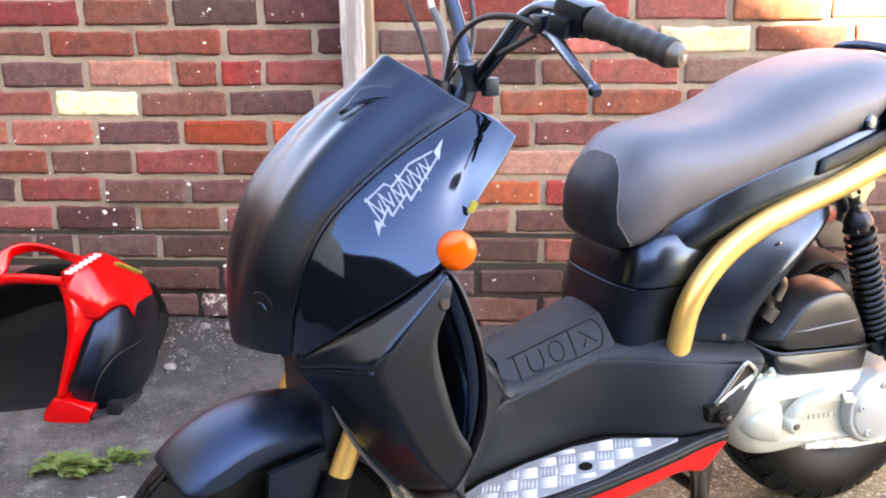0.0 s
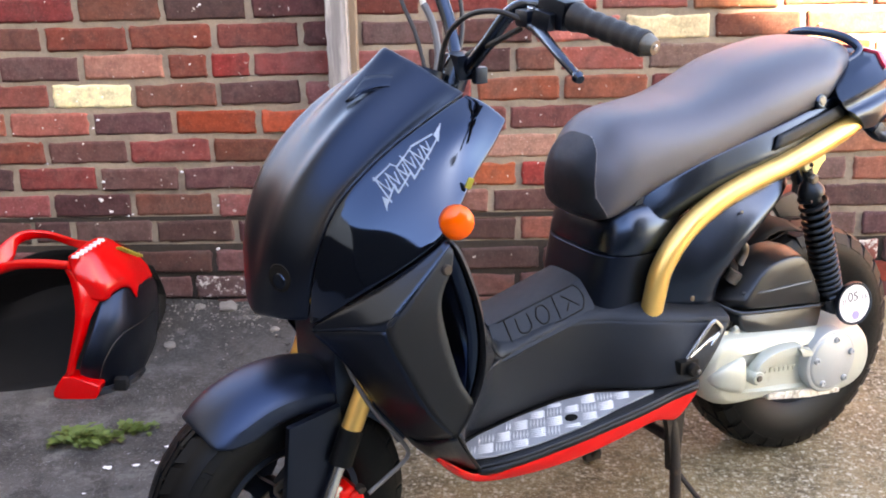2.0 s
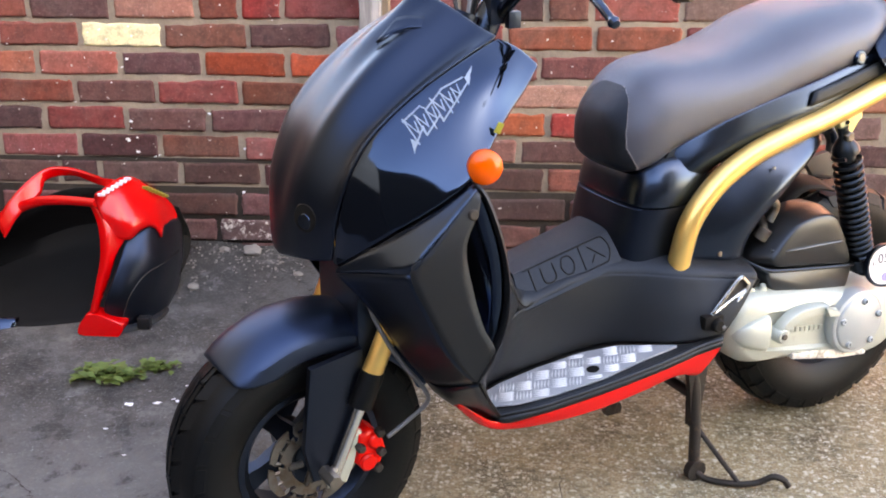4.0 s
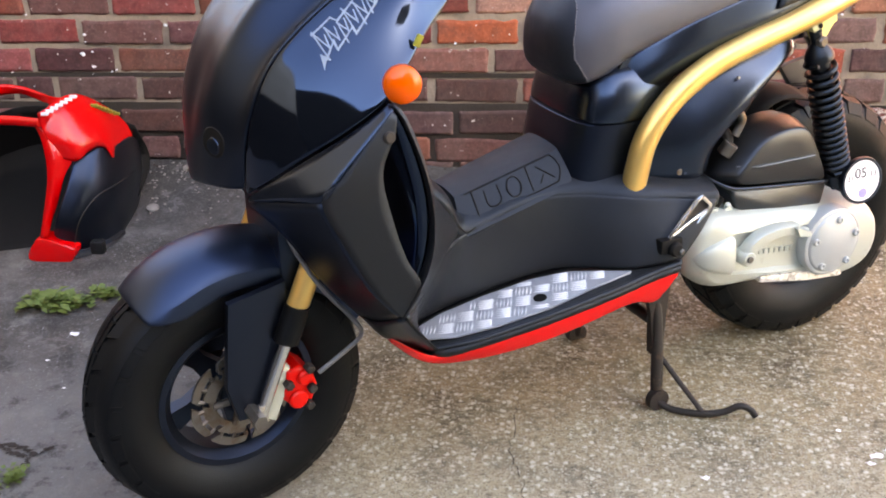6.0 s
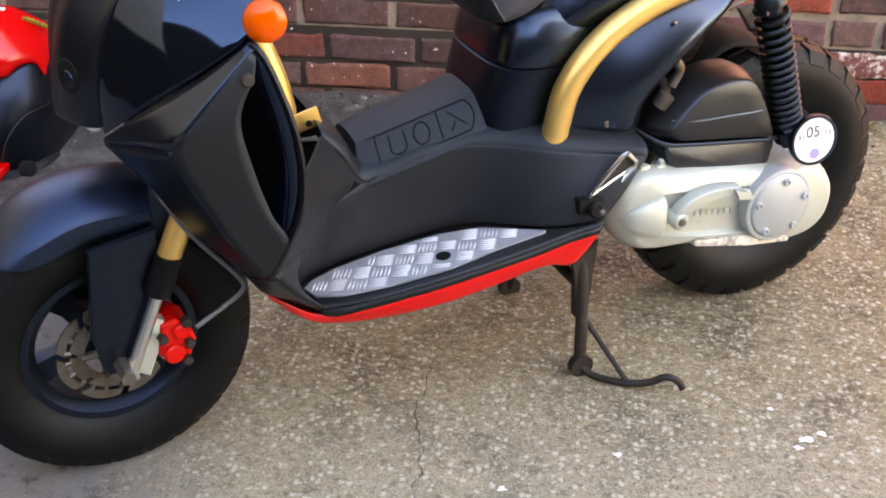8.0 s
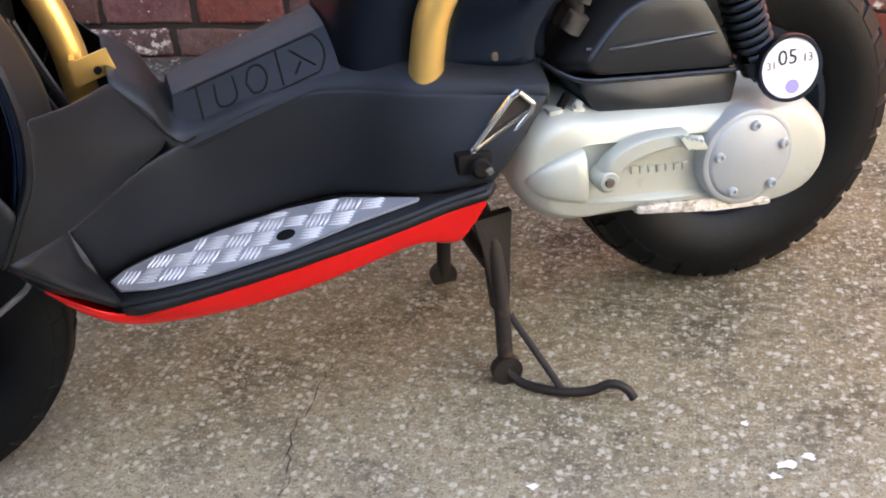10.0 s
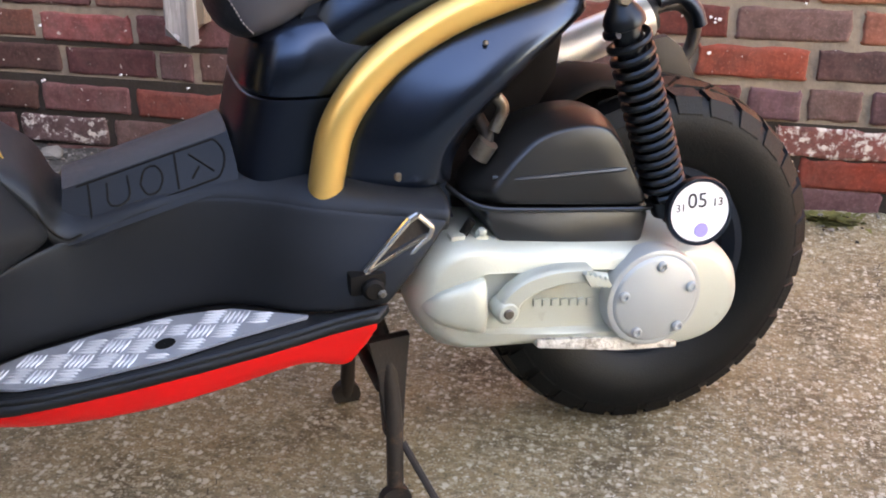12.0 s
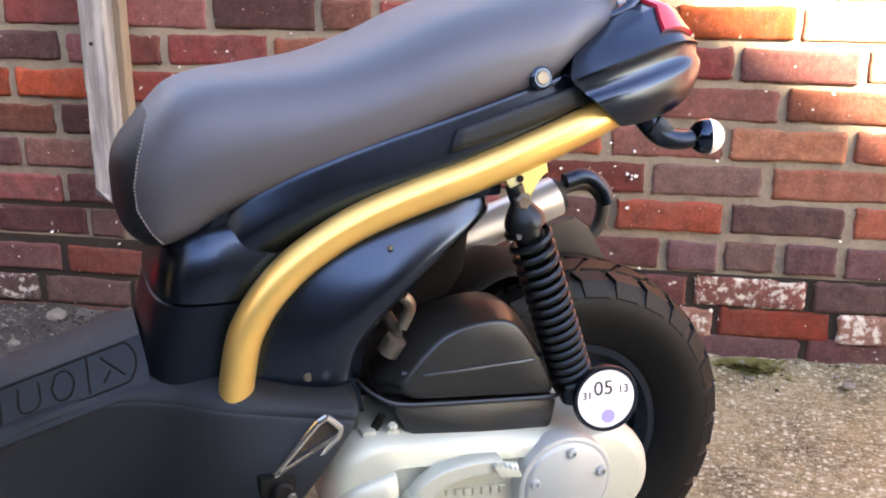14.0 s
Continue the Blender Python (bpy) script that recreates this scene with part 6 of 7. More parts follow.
for text, x, y, size in (("31", -0.024, 0.008, 0.013), ("05", -0.0035, 0.015, 0.025), ("13", 0.0215, 0.012, 0.014)):
    cu_ = bpy.data.curves.new("print", "FONT")
    cu_.body, cu_.size, cu_.align_x, cu_.align_y, cu_.extrude = text, size, "CENTER", "CENTER", 0.0002
    tmp = bpy.data.objects.new("print", cu_)
    me = bpy.data.meshes.new_from_object(tmp)
    bpy.data.objects.remove(tmp)
    me.materials.append(INK)
    ob = new("print", me)
    ob.parent = holder
    o = tc + ta * 0.0036 + ex * x + ey * (y - 0.002)
    m = Matrix.Identity(4)
    for r in range(3):
        m[r][0], m[r][1], m[r][2], m[r][3] = ex[r], ey[r], ta[r], o[r]
    ob.matrix_local = m
bm = B()
disc(bm, tc + ta * 0.0034 + ex * 0.002 - ey * 0.022, ta, 0.0085, 0.0008, 0.0002, 20)
part("stamp", bm, PURPLE, holder, "purple stamp")
bm = B()
tube(bm, [P(-0.026, 0.140, 0.372), P(-0.010, 0.178, 0.402)], 0.008, 10)
part("bracket", bm, MATTE, holder)

# -- exhaust on the far side --
bm = B()
a, b = P(-0.10, -0.115, 0.503), P(0.064, -0.115, 0.556)
tube(bm, [a, a.lerp(b, 0.05), b.lerp(a, 0.05), b], 0.0285, 28)
exhaust = part("exhaust_silencer", bm, SILVER, scooter, "brushed silver exhaust silencer")
bm = B()
tube(bm, [b, b + (b - a).normalized() * 0.008], 0.024, 24)
tube(bm, [P(0.062, -0.115, 0.558), P(0.088, -0.118, 0.568), P(0.120, -0.120, 0.566), P(0.142, -0.120, 0.540), P(0.138, -0.120, 0.505), P(0.117, -0.120, 0.482)], 0.0095, 14, 30)
part("tail_pipe", bm, GRIP, exhaust, "bent black tail pipe")
bm = B()
tube(bm, [P(0.078, -0.114, 0.576), P(0.112, -0.116, 0.580), P(0.138, -0.116, 0.560), P(0.148, -0.116, 0.538)], 0.0115, 12, 14)
part("heat_guard", bm, MATTE, exhaust)
bm = B()
tube(bm, [P(-0.10, -0.115, 0.50), P(-0.17, -0.11, 0.455), P(-0.26, -0.10, 0.36), P(-0.34, -0.08, 0.27), P(-0.36, -0.03, 0.25)], 0.018, 14, 24)
part("header_pipe", bm, RUST, exhaust, "dirty steel exhaust pipe")

# hugger over the rear wheel
bm = B()
grid = []
for i in range(15):
    a = radians(97 + 4.2 * i)
    rr = 0.250 + 0.030 * min(1, max(0, (math.degrees(a) - 97) / 14))
    grid.append([bm.verts.new(REAR + P(rr * math.cos(a), 0, rr * math.sin(a)) + P(0, w, -0.010 * (w / 0.055) ** 2)) for w in (-0.060, -0.045, -0.02, 0, 0.02, 0.045, 0.060)])
for a, b in zip(grid, grid[1:]):
    for j in range(6):
        bm.faces.new((a[j], a[j + 1], b[j + 1], b[j]))
part("rear_hugger", bm, DARK, scooter, "black rear mudguard", thick=0.004)
bm = B()
prism(bm, [(0.000, 0.535), (0.060, 0.545), (0.083, 0.528), (0.116, 0.467), (0.085, 0.462), (0.040, 0.478)], -0.056, -0.044, MID, 0.003)
part("mudguard_flap", bm, GRIP, scooter, "grey rear mudguard flap")
bm = B()
prism(bm, [(-0.30, 0.46), (-0.26, 0.60), (-0.16, 0.65), (-0.13, 0.60), (-0.14, 0.53), (-0.16, 0.50)], -0.06, 0.06, MID, 0.01)
part("inner_mudguard", bm, DARK, scooter, "black inner mudguard")

# -- centre stand --
bm = B()
for s in (1, -1):
    tube(bm, [P(-0.372, 0.070 * s, 0.262), P(-0.366, 0.108 * s, 0.225), P(-0.362, 0.120 * s, 0.140), P(-0.364, 0.128 * s, 0.060), P(-0.366, 0.133 * s, 0.034)], 0.0105, 10, 20)
    prism(bm, [(-0.392, 0.250), (-0.340, 0.254), (-0.345, 0.205), (-0.350, 0.120), (-0.373, 0.120), (-0.378, 0.205)], 0.106 * s, 0.120 * s, MID, 0.002)
    disc(bm, P(-0.366, 0.133 * s, 0.036), (0, 1, 0), 0.020, 0.018, 0.004, 16)
tube(bm, [P(-0.372, 0.11, 0.185), P(-0.372, -0.11, 0.185)], 0.010, 12)
stand = part("centre_stand", bm, RUST, scooter, "dirty black steel centre stand, deployed")
bm = B()
tube(bm, [P(-0.366, 0.134, 0.034), P(-0.352, 0.155, 0.023), P(-0.318, 0.192, 0.024), P(-0.284, 0.212, 0.028), P(-0.262, 0.226, 0.042), P(-0.246, 0.236, 0.037), P(-0.238, 0.243, 0.024)], 0.0060, 10, 30)
tube(bm, [P(-0.352, 0.122, 0.108), P(-0.332, 0.158, 0.066), P(-0.314, 0.193, 0.028)], 0.0048, 8)
part("stand_lever", bm, RUST, stand)
bm = B()
tube(bm, [P(-0.345, -0.02, 0.26), P(-0.30, -0.03, 0.24), P(-0.26, -0.03, 0.25)], 0.008, 8, 10)
part("stand_spring", bm, STEEL, stand)

# decal strokes lie on the fairing
dg = bpy.context.evaluated_depsgraph_get()
dg.update()
ev = DECAL_PARENT.evaluated_get(dg)
for v in DECAL_BM.verts:
    o = Vector((v.co.x, -0.5, v.co.z))
    ok, hit_, nrm, _ = ev.ray_cast(o, Vector((0, 1, 0)))
    v.co = hit_ + Vector((0, -0.0012, 0)) if ok else Vector((v.co.x, -0.19, v.co.z))
tagged(part("model_decal", DECAL_BM, DECAL, DECAL_PARENT, "jagged pale silver decal strokes"), kind="stuff")


# ---- loose things ----
# timber batten fixed to the wall
batten = empty("timber_batten", Matrix.Identity(4), "weathered grey timber batten standing against the brick wall", "post")
rnd = random.Random(4)


def plank(name, x0, x1, y0, y1, z0, z1, mat, label, ragged):
    """A sawn board with wavy arrises and a broken lower end."""
    n, rings = 34, []
    for i in range(n + 1):
        z = z0 + (z1 - z0) * i / n
        j = [rnd.uniform(-0.0016, 0.0016) for _ in range(4)]
        lean = 0.004 * (z - 0.3)
        rings.append([Vector((x0 + lean + j[0], y0, z)), Vector((x0 + lean + 0.003, y0 - 0.002 + j[3], z)), Vector(((x0 + x1) / 2 + lean, y0 + 0.001 + j[2], z)), Vector((x1 + lean - 0.003 + j[1], y0 - 0.001, z)), Vector((x1 + lean + j[1], y0 + 0.003, z)), Vector((x1 + lean, y1, z)), Vector((x0 + lean, y1, z))])
    for p, dz in zip(rings[0], ragged):
        p.z += dz
    return part(name, loft(B(), rings), mat, batten, label, angle=30)


plank("front_board", 0.752, 0.806, -0.068, -0.030, 0.325, 1.14, WOOD, "weathered grey board", (0.045, 0.040, 0.012, 0.0, 0.004, 0.0, 0.040))
plank("back_board", 0.762, 0.824, -0.030, -0.003, 0.345, 1.14, WOODCUT, "brown board behind it", (0.0, 0.01, 0.0, 0.03, 0.05, 0.03, 0.0))
for z in (0.66, 1.02):
    bm = B()
    disc(bm, (0.775, -0.069, z), (0, -1, 0), 0.004, 0.003, 0.001, 10)
    part("nail_head", bm, RUST, batten)

# broken red fairing on the ground
red = empty("scooter_fairing", Matrix.Identity(4), "broken red and black scooter fairing lying by the wall", "fairing")
W = Vector
bm = skin(B(), [[W((0.203, -0.500, 0.361)), W((0.221, -0.420, 0.374)), W((0.239, -0.360, 0.363)), W((0.269, -0.300, 0.317)), W((0.297, -0.270, 0.271)), W((0.308, -0.260, 0.235))],
                [W((0.196, -0.490, 0.337)), W((0.240, -0.460, 0.349)), W((0.267, -0.410, 0.335)), W((0.292, -0.360, 0.305)), W((0.302, -0.300, 0.264)), W((0.307, -0.260, 0.226))],
                [W((0.207, -0.495, 0.305)), W((0.257, -0.490, 0.291)), W((0.289, -0.450, 0.284)), W((0.308, -0.400, 0.269)), W((0.307, -0.330, 0.248)), W((0.312, -0.280, 0.230))],
                [W((0.223, -0.498, 0.262)), W((0.259, -0.490, 0.249)), W((0.275, -0.480, 0.254)), W((0.283, -0.460, 0.261)), W((0.295, -0.430, 0.261)), W((0.303, -0.410, 0.248)), W((0.313, -0.400, 0.225)), W((0.309, -0.360, 0.242)), W((0.312, -0.280, 0.229))]], 44, 14)
part("red_dome", bm, RED, red, "glossy red fairing dome with chipped edges", thick=0.004)
bm = skin(B(), [[W((0.167, -0.470, 0.332)), W((0.191, -0.490, 0.296)), W((0.200, -0.510, 0.226)), W((0.185, -0.525, 0.147)), W((0.168, -0.535, 0.081))],
                [W((0.205, -0.490, 0.315)), W((0.222, -0.506, 0.273)), W((0.219, -0.524, 0.217)), W((0.202, -0.537, 0.151)), W((0.181, -0.546, 0.085))],
                [W((0.257, -0.488, 0.250)), W((0.238, -0.500, 0.217)), W((0.218, -0.515, 0.158)), W((0.202, -0.525, 0.119)), W((0.189, -0.533, 0.081))]], 18, 9)
part("red_leg", bm, RED, red, "red tapering strut", thick=0.005, sub=1)
bm = B()
prism(bm, rounded([(0.165, 0.084), (0.190, 0.082), (0.252, 0.060), (0.246, 0.040), (0.228, 0.014), (0.180, 0.018), (0.136, 0.030), (0.142, 0.052)], 0.006, 3), 0.500, 0.545, lambda x, z, d: W((x, -d, z)), 0.005, 3)
part("red_foot", bm, RED, red, "red foot block of the fairing with scraped edges")
bm = B()
tube(bm, [W((0.196, -0.490, 0.338)), W((0.121, -0.470, 0.336)), W((0.043, -0.450, 0.326)), W((-0.038, -0.435, 0.293)), W((-0.090, -0.430, 0.251))], (0.010, 0.014), 12, 20)
part("red_crossbar", bm, RED, red, "red crossbar")
bm = skin(B(), [[W((-0.058, -0.470, 0.281)), W((-0.025, -0.450, 0.331)), W((0.014, -0.400, 0.372)), W((0.046, -0.360, 0.381)), W((0.088, -0.330, 0.366)), W((0.148, -0.360, 0.361)), W((0.221, -0.420, 0.374))],
                [W((-0.039, -0.480, 0.243)), W((-0.006, -0.460, 0.293)), W((0.028, -0.410, 0.326)), W((0.033, -0.370, 0.355)), W((0.075, -0.320, 0.351)), W((0.139, -0.350, 0.343)), W((0.198, -0.420, 0.355))]], 30, 6)
part("red_arch", bm, RED, red, "thin red arch of the fairing", thick=0.008)
bm = skin(B(), [[W((0.255, -0.478, 0.250)), W((0.293, -0.428, 0.262)), W((0.308, -0.360, 0.246)), W((0.311, -0.270, 0.232)), W((0.287, -0.160, 0.178))],
                [W((0.245, -0.515, 0.202)), W((0.286, -0.490, 0.193)), W((0.316, -0.420, 0.180)), W((0.320, -0.310, 0.151)), W((0.291, -0.190, 0.103))],
                [W((0.215, -0.540, 0.128)), W((0.259, -0.528, 0.123)), W((0.301, -0.460, 0.108)), W((0.311, -0.350, 0.083)), W((0.293, -0.230, 0.048))],
                [W((0.197, -0.525, 0.082)), W((0.230, -0.515, 0.045)), W((0.284, -0.480, 0.028)), W((0.305, -0.430, 0.027)), W((0.300, -0.340, 0.034))]], 22, 14)
shell = part("black_shell", bm, MATTE, red, "black plastic inner shell", thick=0.005, sub=1)
bm = B()
tube(bm, [W((0.247, -0.530, 0.069)), W((0.268, -0.528, 0.125)), W((0.297, -0.492, 0.165)), W((0.320, -0.420, 0.168)), W((0.322, -0.315, 0.160))], 0.0016, 6, 24)
part("seam", bm, GRIP, shell, "pale curved seam")
bm = skin(B(), [[W((-0.15, -0.44, 0.20)), W((-0.05, -0.36, 0.27)), W((0.06, -0.30, 0.31)), W((0.20, -0.26, 0.29)), W((0.30, -0.22, 0.24))],
                [W((-0.17, -0.36, 0.10)), W((-0.05, -0.28, 0.14)), W((0.06, -0.22, 0.16)), W((0.20, -0.20, 0.15)), W((0.31, -0.18, 0.12))],
                [W((-0.17, -0.56, 0.02)), W((-0.05, -0.54, 0.02)), W((0.06, -0.52, 0.02)), W((0.18, -0.47, 0.02)), W((0.29, -0.40, 0.03))]], 18, 12)
part("black_lining", bm, DARK, red, "black inner lining", thick=0.004)
bm = skin(B(), [[W((-0.16, -0.53, 0.04)), W((-0.09, -0.52, 0.055)), W((-0.02, -0.50, 0.05))], [W((-0.17, -0.56, 0.005)), W((-0.09, -0.56, 0.004)), W((-0.03, -0.53, 0.006))]], 10, 5)
part("clear_screen", bm, GLOSS, red, "glossy dark screen panel", thick=0.003)
bm = B()
tube(bm, [W((-0.18, -0.57, 0.0)), W((-0.08, -0.575, 0.0)), W((0.0, -0.55, 0.002)), W((0.10, -0.55, 0.002))], 0.012, 8, 12)
tube(bm, [W((0.15, -0.50, 0.026)), W((0.20, -0.525, 0.040)), W((0.25, -0.512, 0.030)), W((0.295, -0.46, 0.034)), W((0.302, -0.40, 0.034))], 0.013, 8, 16)
box(bm, W((0.286, -0.500, 0.046)), (0.030, 0.024, 0.030), 0.006)
part("black_edge", bm, GREYBLACK, red)
for (x, y, z, dx, dz, mat, lab) in ((0.232, -0.458, 0.368, 0.010, 0.0, PAPER, "white sticker bars"), (0.288, -0.345, 0.322, 0.0, 0.0, STICKYEL, "yellow sticker bars")):
    bm = B()
    for i in range(7):
        f = i / 6 - 0.5
        c = W((x + 0.036 * f, y + 0.075 * f, z + 0.016 * f if mat is PAPER else z - 0.030 * f)) if mat is PAPER else W((x + 0.030 * f, y + 0.045 * f, z - 0.034 * f))
        box(bm, c, (0.016, 0.006, 0.006), 0.001)
    tagged(part("sticker", bm, mat, red, lab), kind="stuff")

# hairline cracks in the slab
def crack(points, width, seed):
    """A jagged dark crack along points on the ground."""
    rnd = random.Random(seed)
    line = smooth_line([Vector((x, y, 0)) for x, y in points], 40)
    bm = B()
    last = None
    for k, p in enumerate(line):
        p = p + Vector((rnd.uniform(-0.006, 0.006), rnd.uniform(-0.004, 0.004), 0))
        d = (line[min(k + 1, 39)] - line[max(k - 1, 0)]).normalized()
        side = Vector((-d.y, d.x, 0)) * width * rnd.uniform(0.25, 1.0) * math.sin(math.pi * (k + 0.5) / 40) ** 0.5
        z = floor_height(p.x, p.y) + 0.004 * noise.noise((p.x * 3, p.y * 3, 0)) + 0.002 * noise.noise((p.x * 11, p.y * 11, 4)) + 0.0022
        near = max(0.0, (p.y + 0.28) / 0.28)
        z += near * (0.012 + 0.014 * noise.noise((p.x * 6, p.y * 6, 2)) + 0.008 * noise.noise((p.x * 19, p.y * 19, 7)))
        row = [bm.verts.new((p.x + side.x, p.y + side.y, z)), bm.verts.new((p.x - side.x, p.y - side.y, z))]
        if last:
            bm.faces.new((last[0], last[1], row[1], row[0]))
        last = row
    part("crack", bm, SOIL, ground, "dark hairline crack in the concrete")


# a corner of the slab has broken away in chunks
for line, w, sd in (([(0.335, -1.222), (0.380, -1.214), (0.425, -1.219), (0.446, -1.236), (0.474, -1.210)], 0.0075, 21), ([(0.337, -1.222), (0.343, -1.262), (0.337, -1.300), (0.352, -1.350)], 0.0050, 22),
                    ([(0.446, -1.236), (0.441, -1.266), (0.424, -1.298), (0.432, -1.345)], 0.0060, 23), ([(0.380, -1.216), (0.402, -1.232), (0.441, -1.243)], 0.0065, 24), ([(0.345, -1.262), (0.365, -1.258), (0.372, -1.250)], 0.0025, 25), ([(0.20, -1.10), (0.25, -1.135), (0.30, -1.185), (0.335, -1.222)], 0.0016, 26)):
    crack(line, w, sd)
crack([(1.255, -0.998), (1.258, -1.081), (1.249, -1.188), (1.274, -1.273), (1.275, -1.354), (1.262, -1.46)], 0.0011, 3)
crack([(2.222, -0.067), (2.180, -0.190), (2.152, -0.244), (2.154, -0.300), (2.175, -0.366), (2.198, -0.412)], 0.0013, 5)
crack([(2.240, -0.060), (2.295, -0.090), (2.319, -0.110), (2.40, -0.120), (2.50, -0.16)], 0.0020, 7)
crack([(0.62, -0.30), (0.55, -0.42), (0.58, -0.55), (0.50, -0.70), (0.44, -0.90)], 0.0013, 9)

# splashes of old white paint on the slab
rnd = random.Random(61)
bm = B()
for x, y, r in ((0.366, -0.852, 0.011), (0.425, -0.842, 0.009), (0.455, -0.826, 0.005), (0.466, -0.835, 0.008), (0.470, -0.768, 0.006), (0.352, -0.95, 0.005), (0.42, -1.04, 0.004), (1.845, -1.165, 0.012), (1.872, -1.150, 0.008), (1.832, -1.186, 0.007), (1.565, -1.235, 0.008), (1.80, -1.10, 0.006), (2.12, -0.075, 0.012), (2.16, -0.060, 0.009), (2.19, -0.15, 0.006), (1.40, -1.33, 0.007)):
    k = 14
    ring = []
    for j in range(k):
        f = r * rnd.uniform(0.45, 1.35)
        px, py = x + f * math.cos(6.283 * j / k), y + 0.7 * f * math.sin(6.283 * j / k)
        ring.append(bm.verts.new((px, py, floor_height(px, py) + 0.004 * noise.noise((px * 3, py * 3, 0)) + 0.002 * noise.noise((px * 11, py * 11, 4)) + 0.0026)))
    bm.faces.new(ring)
tagged(part("paint_splash", bm, PAPER, ground, "splashes of old white paint on the concrete"), kind="stuff")

# rubble along the foot of the wall
rnd = random.Random(5)
for i in range(26):
    if i < 4:
        x, y, r = ((0.335, -0.265, 0.016), (0.44, -0.05, 0.026), (0.36, -0.045, 0.014), (0.62, -0.05, 0.022))[i]
    else:
        x, y, r = rnd.uniform(0.15, 2.3), -abs(rnd.gauss(0.03, 0.09)) - 0.02, rnd.uniform(0.005, 0.013)
    bm = B()
    bmesh.ops.create_icosphere(bm, subdivisions=2, radius=r)
    for v in bm.verts:
        v.co *= 1 + 0.35 * noise.noise(v.co / r * 1.1 + Vector((i * 3.1, 0, 0)))
        v.co.z *= 0.55
    ob = part("stone", bm, STONE, angle=25)
    near = max(0, min(1, (y + 0.28) / 0.28))
    ob.location = (x, y, floor_height(x, y) + near * 0.016 + r * 0.25)
    tagged(ob, "pale lump of mortar rubble on the concrete", "stone", "rubble by the wall")


# grit and crumbs of mortar swept against the wall
rnd = random.Random(17)
bm = B()
for i in range(520):
    x = rnd.gauss(0.50, 0.22) if i % 3 else rnd.uniform(-0.2, 2.5)
    y = -abs(rnd.gauss(0.02, 0.13 if 0.25 < x < 0.8 else 0.05)) - 0.01
    r = rnd.uniform(0.0016, 0.0050)
    near = max(0.0, min(1.0, (y + 0.28) / 0.28))
    h = floor_height(x, y) + 0.004 * noise.noise((x * 3, y * 3, 0)) + near * (0.012 + 0.014 * noise.noise((x * 6, y * 6, 2)) + 0.008 * noise.noise((x * 19, y * 19, 7)) + 0.012 * max(0, 1 - abs(x - 0.3) / 0.6))
    made = bmesh.ops.create_icosphere(bm, subdivisions=1, radius=r)["verts"]
    for v in made:
        k = rnd.uniform(0.6, 1.2)
        v.co = Vector((x + v.co.x * k, y + v.co.y * k, h + r * 0.3 + v.co.z * k * 0.7))
    if i % 6 and not 0.28 < x < 0.60:
        for f in {f for v in made for f in v.link_faces}:
            f.material_index = 1
ob = part("grit", bm, [STONE, SOIL], None, angle=20)
tagged(ob, "pale and dark grit along the foot of the wall", "rubble", kind="stuff")


def weed(name, x, y, spread, count, size, label, seed, mat=LEAF):
    rnd = random.Random(seed)
    bm = B()
    z0 = floor_height(x, y)
    for i in range(count):
        a, r = rnd.uniform(0, 6.283), abs(rnd.gauss(0, 0.5))
        px, py = spread[0] * r * math.cos(a), spread[1] * r * math.sin(a)
        t, ln, w, up = rnd.uniform(0, 6.283), size * rnd.uniform(0.5, 1.2), size * rnd.uniform(0.18, 0.4), rnd.uniform(0.1, 0.9)
        d, q = Vector((math.cos(t), math.sin(t), up)).normalized(), Vector((-math.sin(t), math.cos(t), 0))
        o = Vector((px, py, 0.002 + rnd.uniform(0, 0.008)))
        vs = [bm.verts.new(p) for p in (o, o + d * ln * 0.5 + q * w, o + d * ln - Vector((0, 0, ln * 0.25)), o + d * ln * 0.5 - q * w)]
        bm.faces.new(vs)
    ob = part(name, bm, mat)
    ob.location = (x, y, z0)
    return tagged(ob, label, "weed", kind="stuff")


weed("weed", 0.285, -0.735, (0.070, 0.036), 420, 0.032, "low green weed growing on the concrete", 1)
weed("weed", 0.375, -0.695, (0.05, 0.018), 140, 0.022, "low green weed growing on the concrete", 4)
weed("weed", 0.440, -1.300, (0.020, 0.025), 120, 0.014, "sparse weed in a crack of the concrete", 2)
weed("weed", 2.085, -0.045, (0.060, 0.025), 700, 0.024, "small green weed at the foot of the brick wall", 3, MOSS)
weed("weed", 2.42, -0.03, (0.05, 0.025), 400, 0.024, "small green weed at the foot of the brick wall", 6, MOSS)


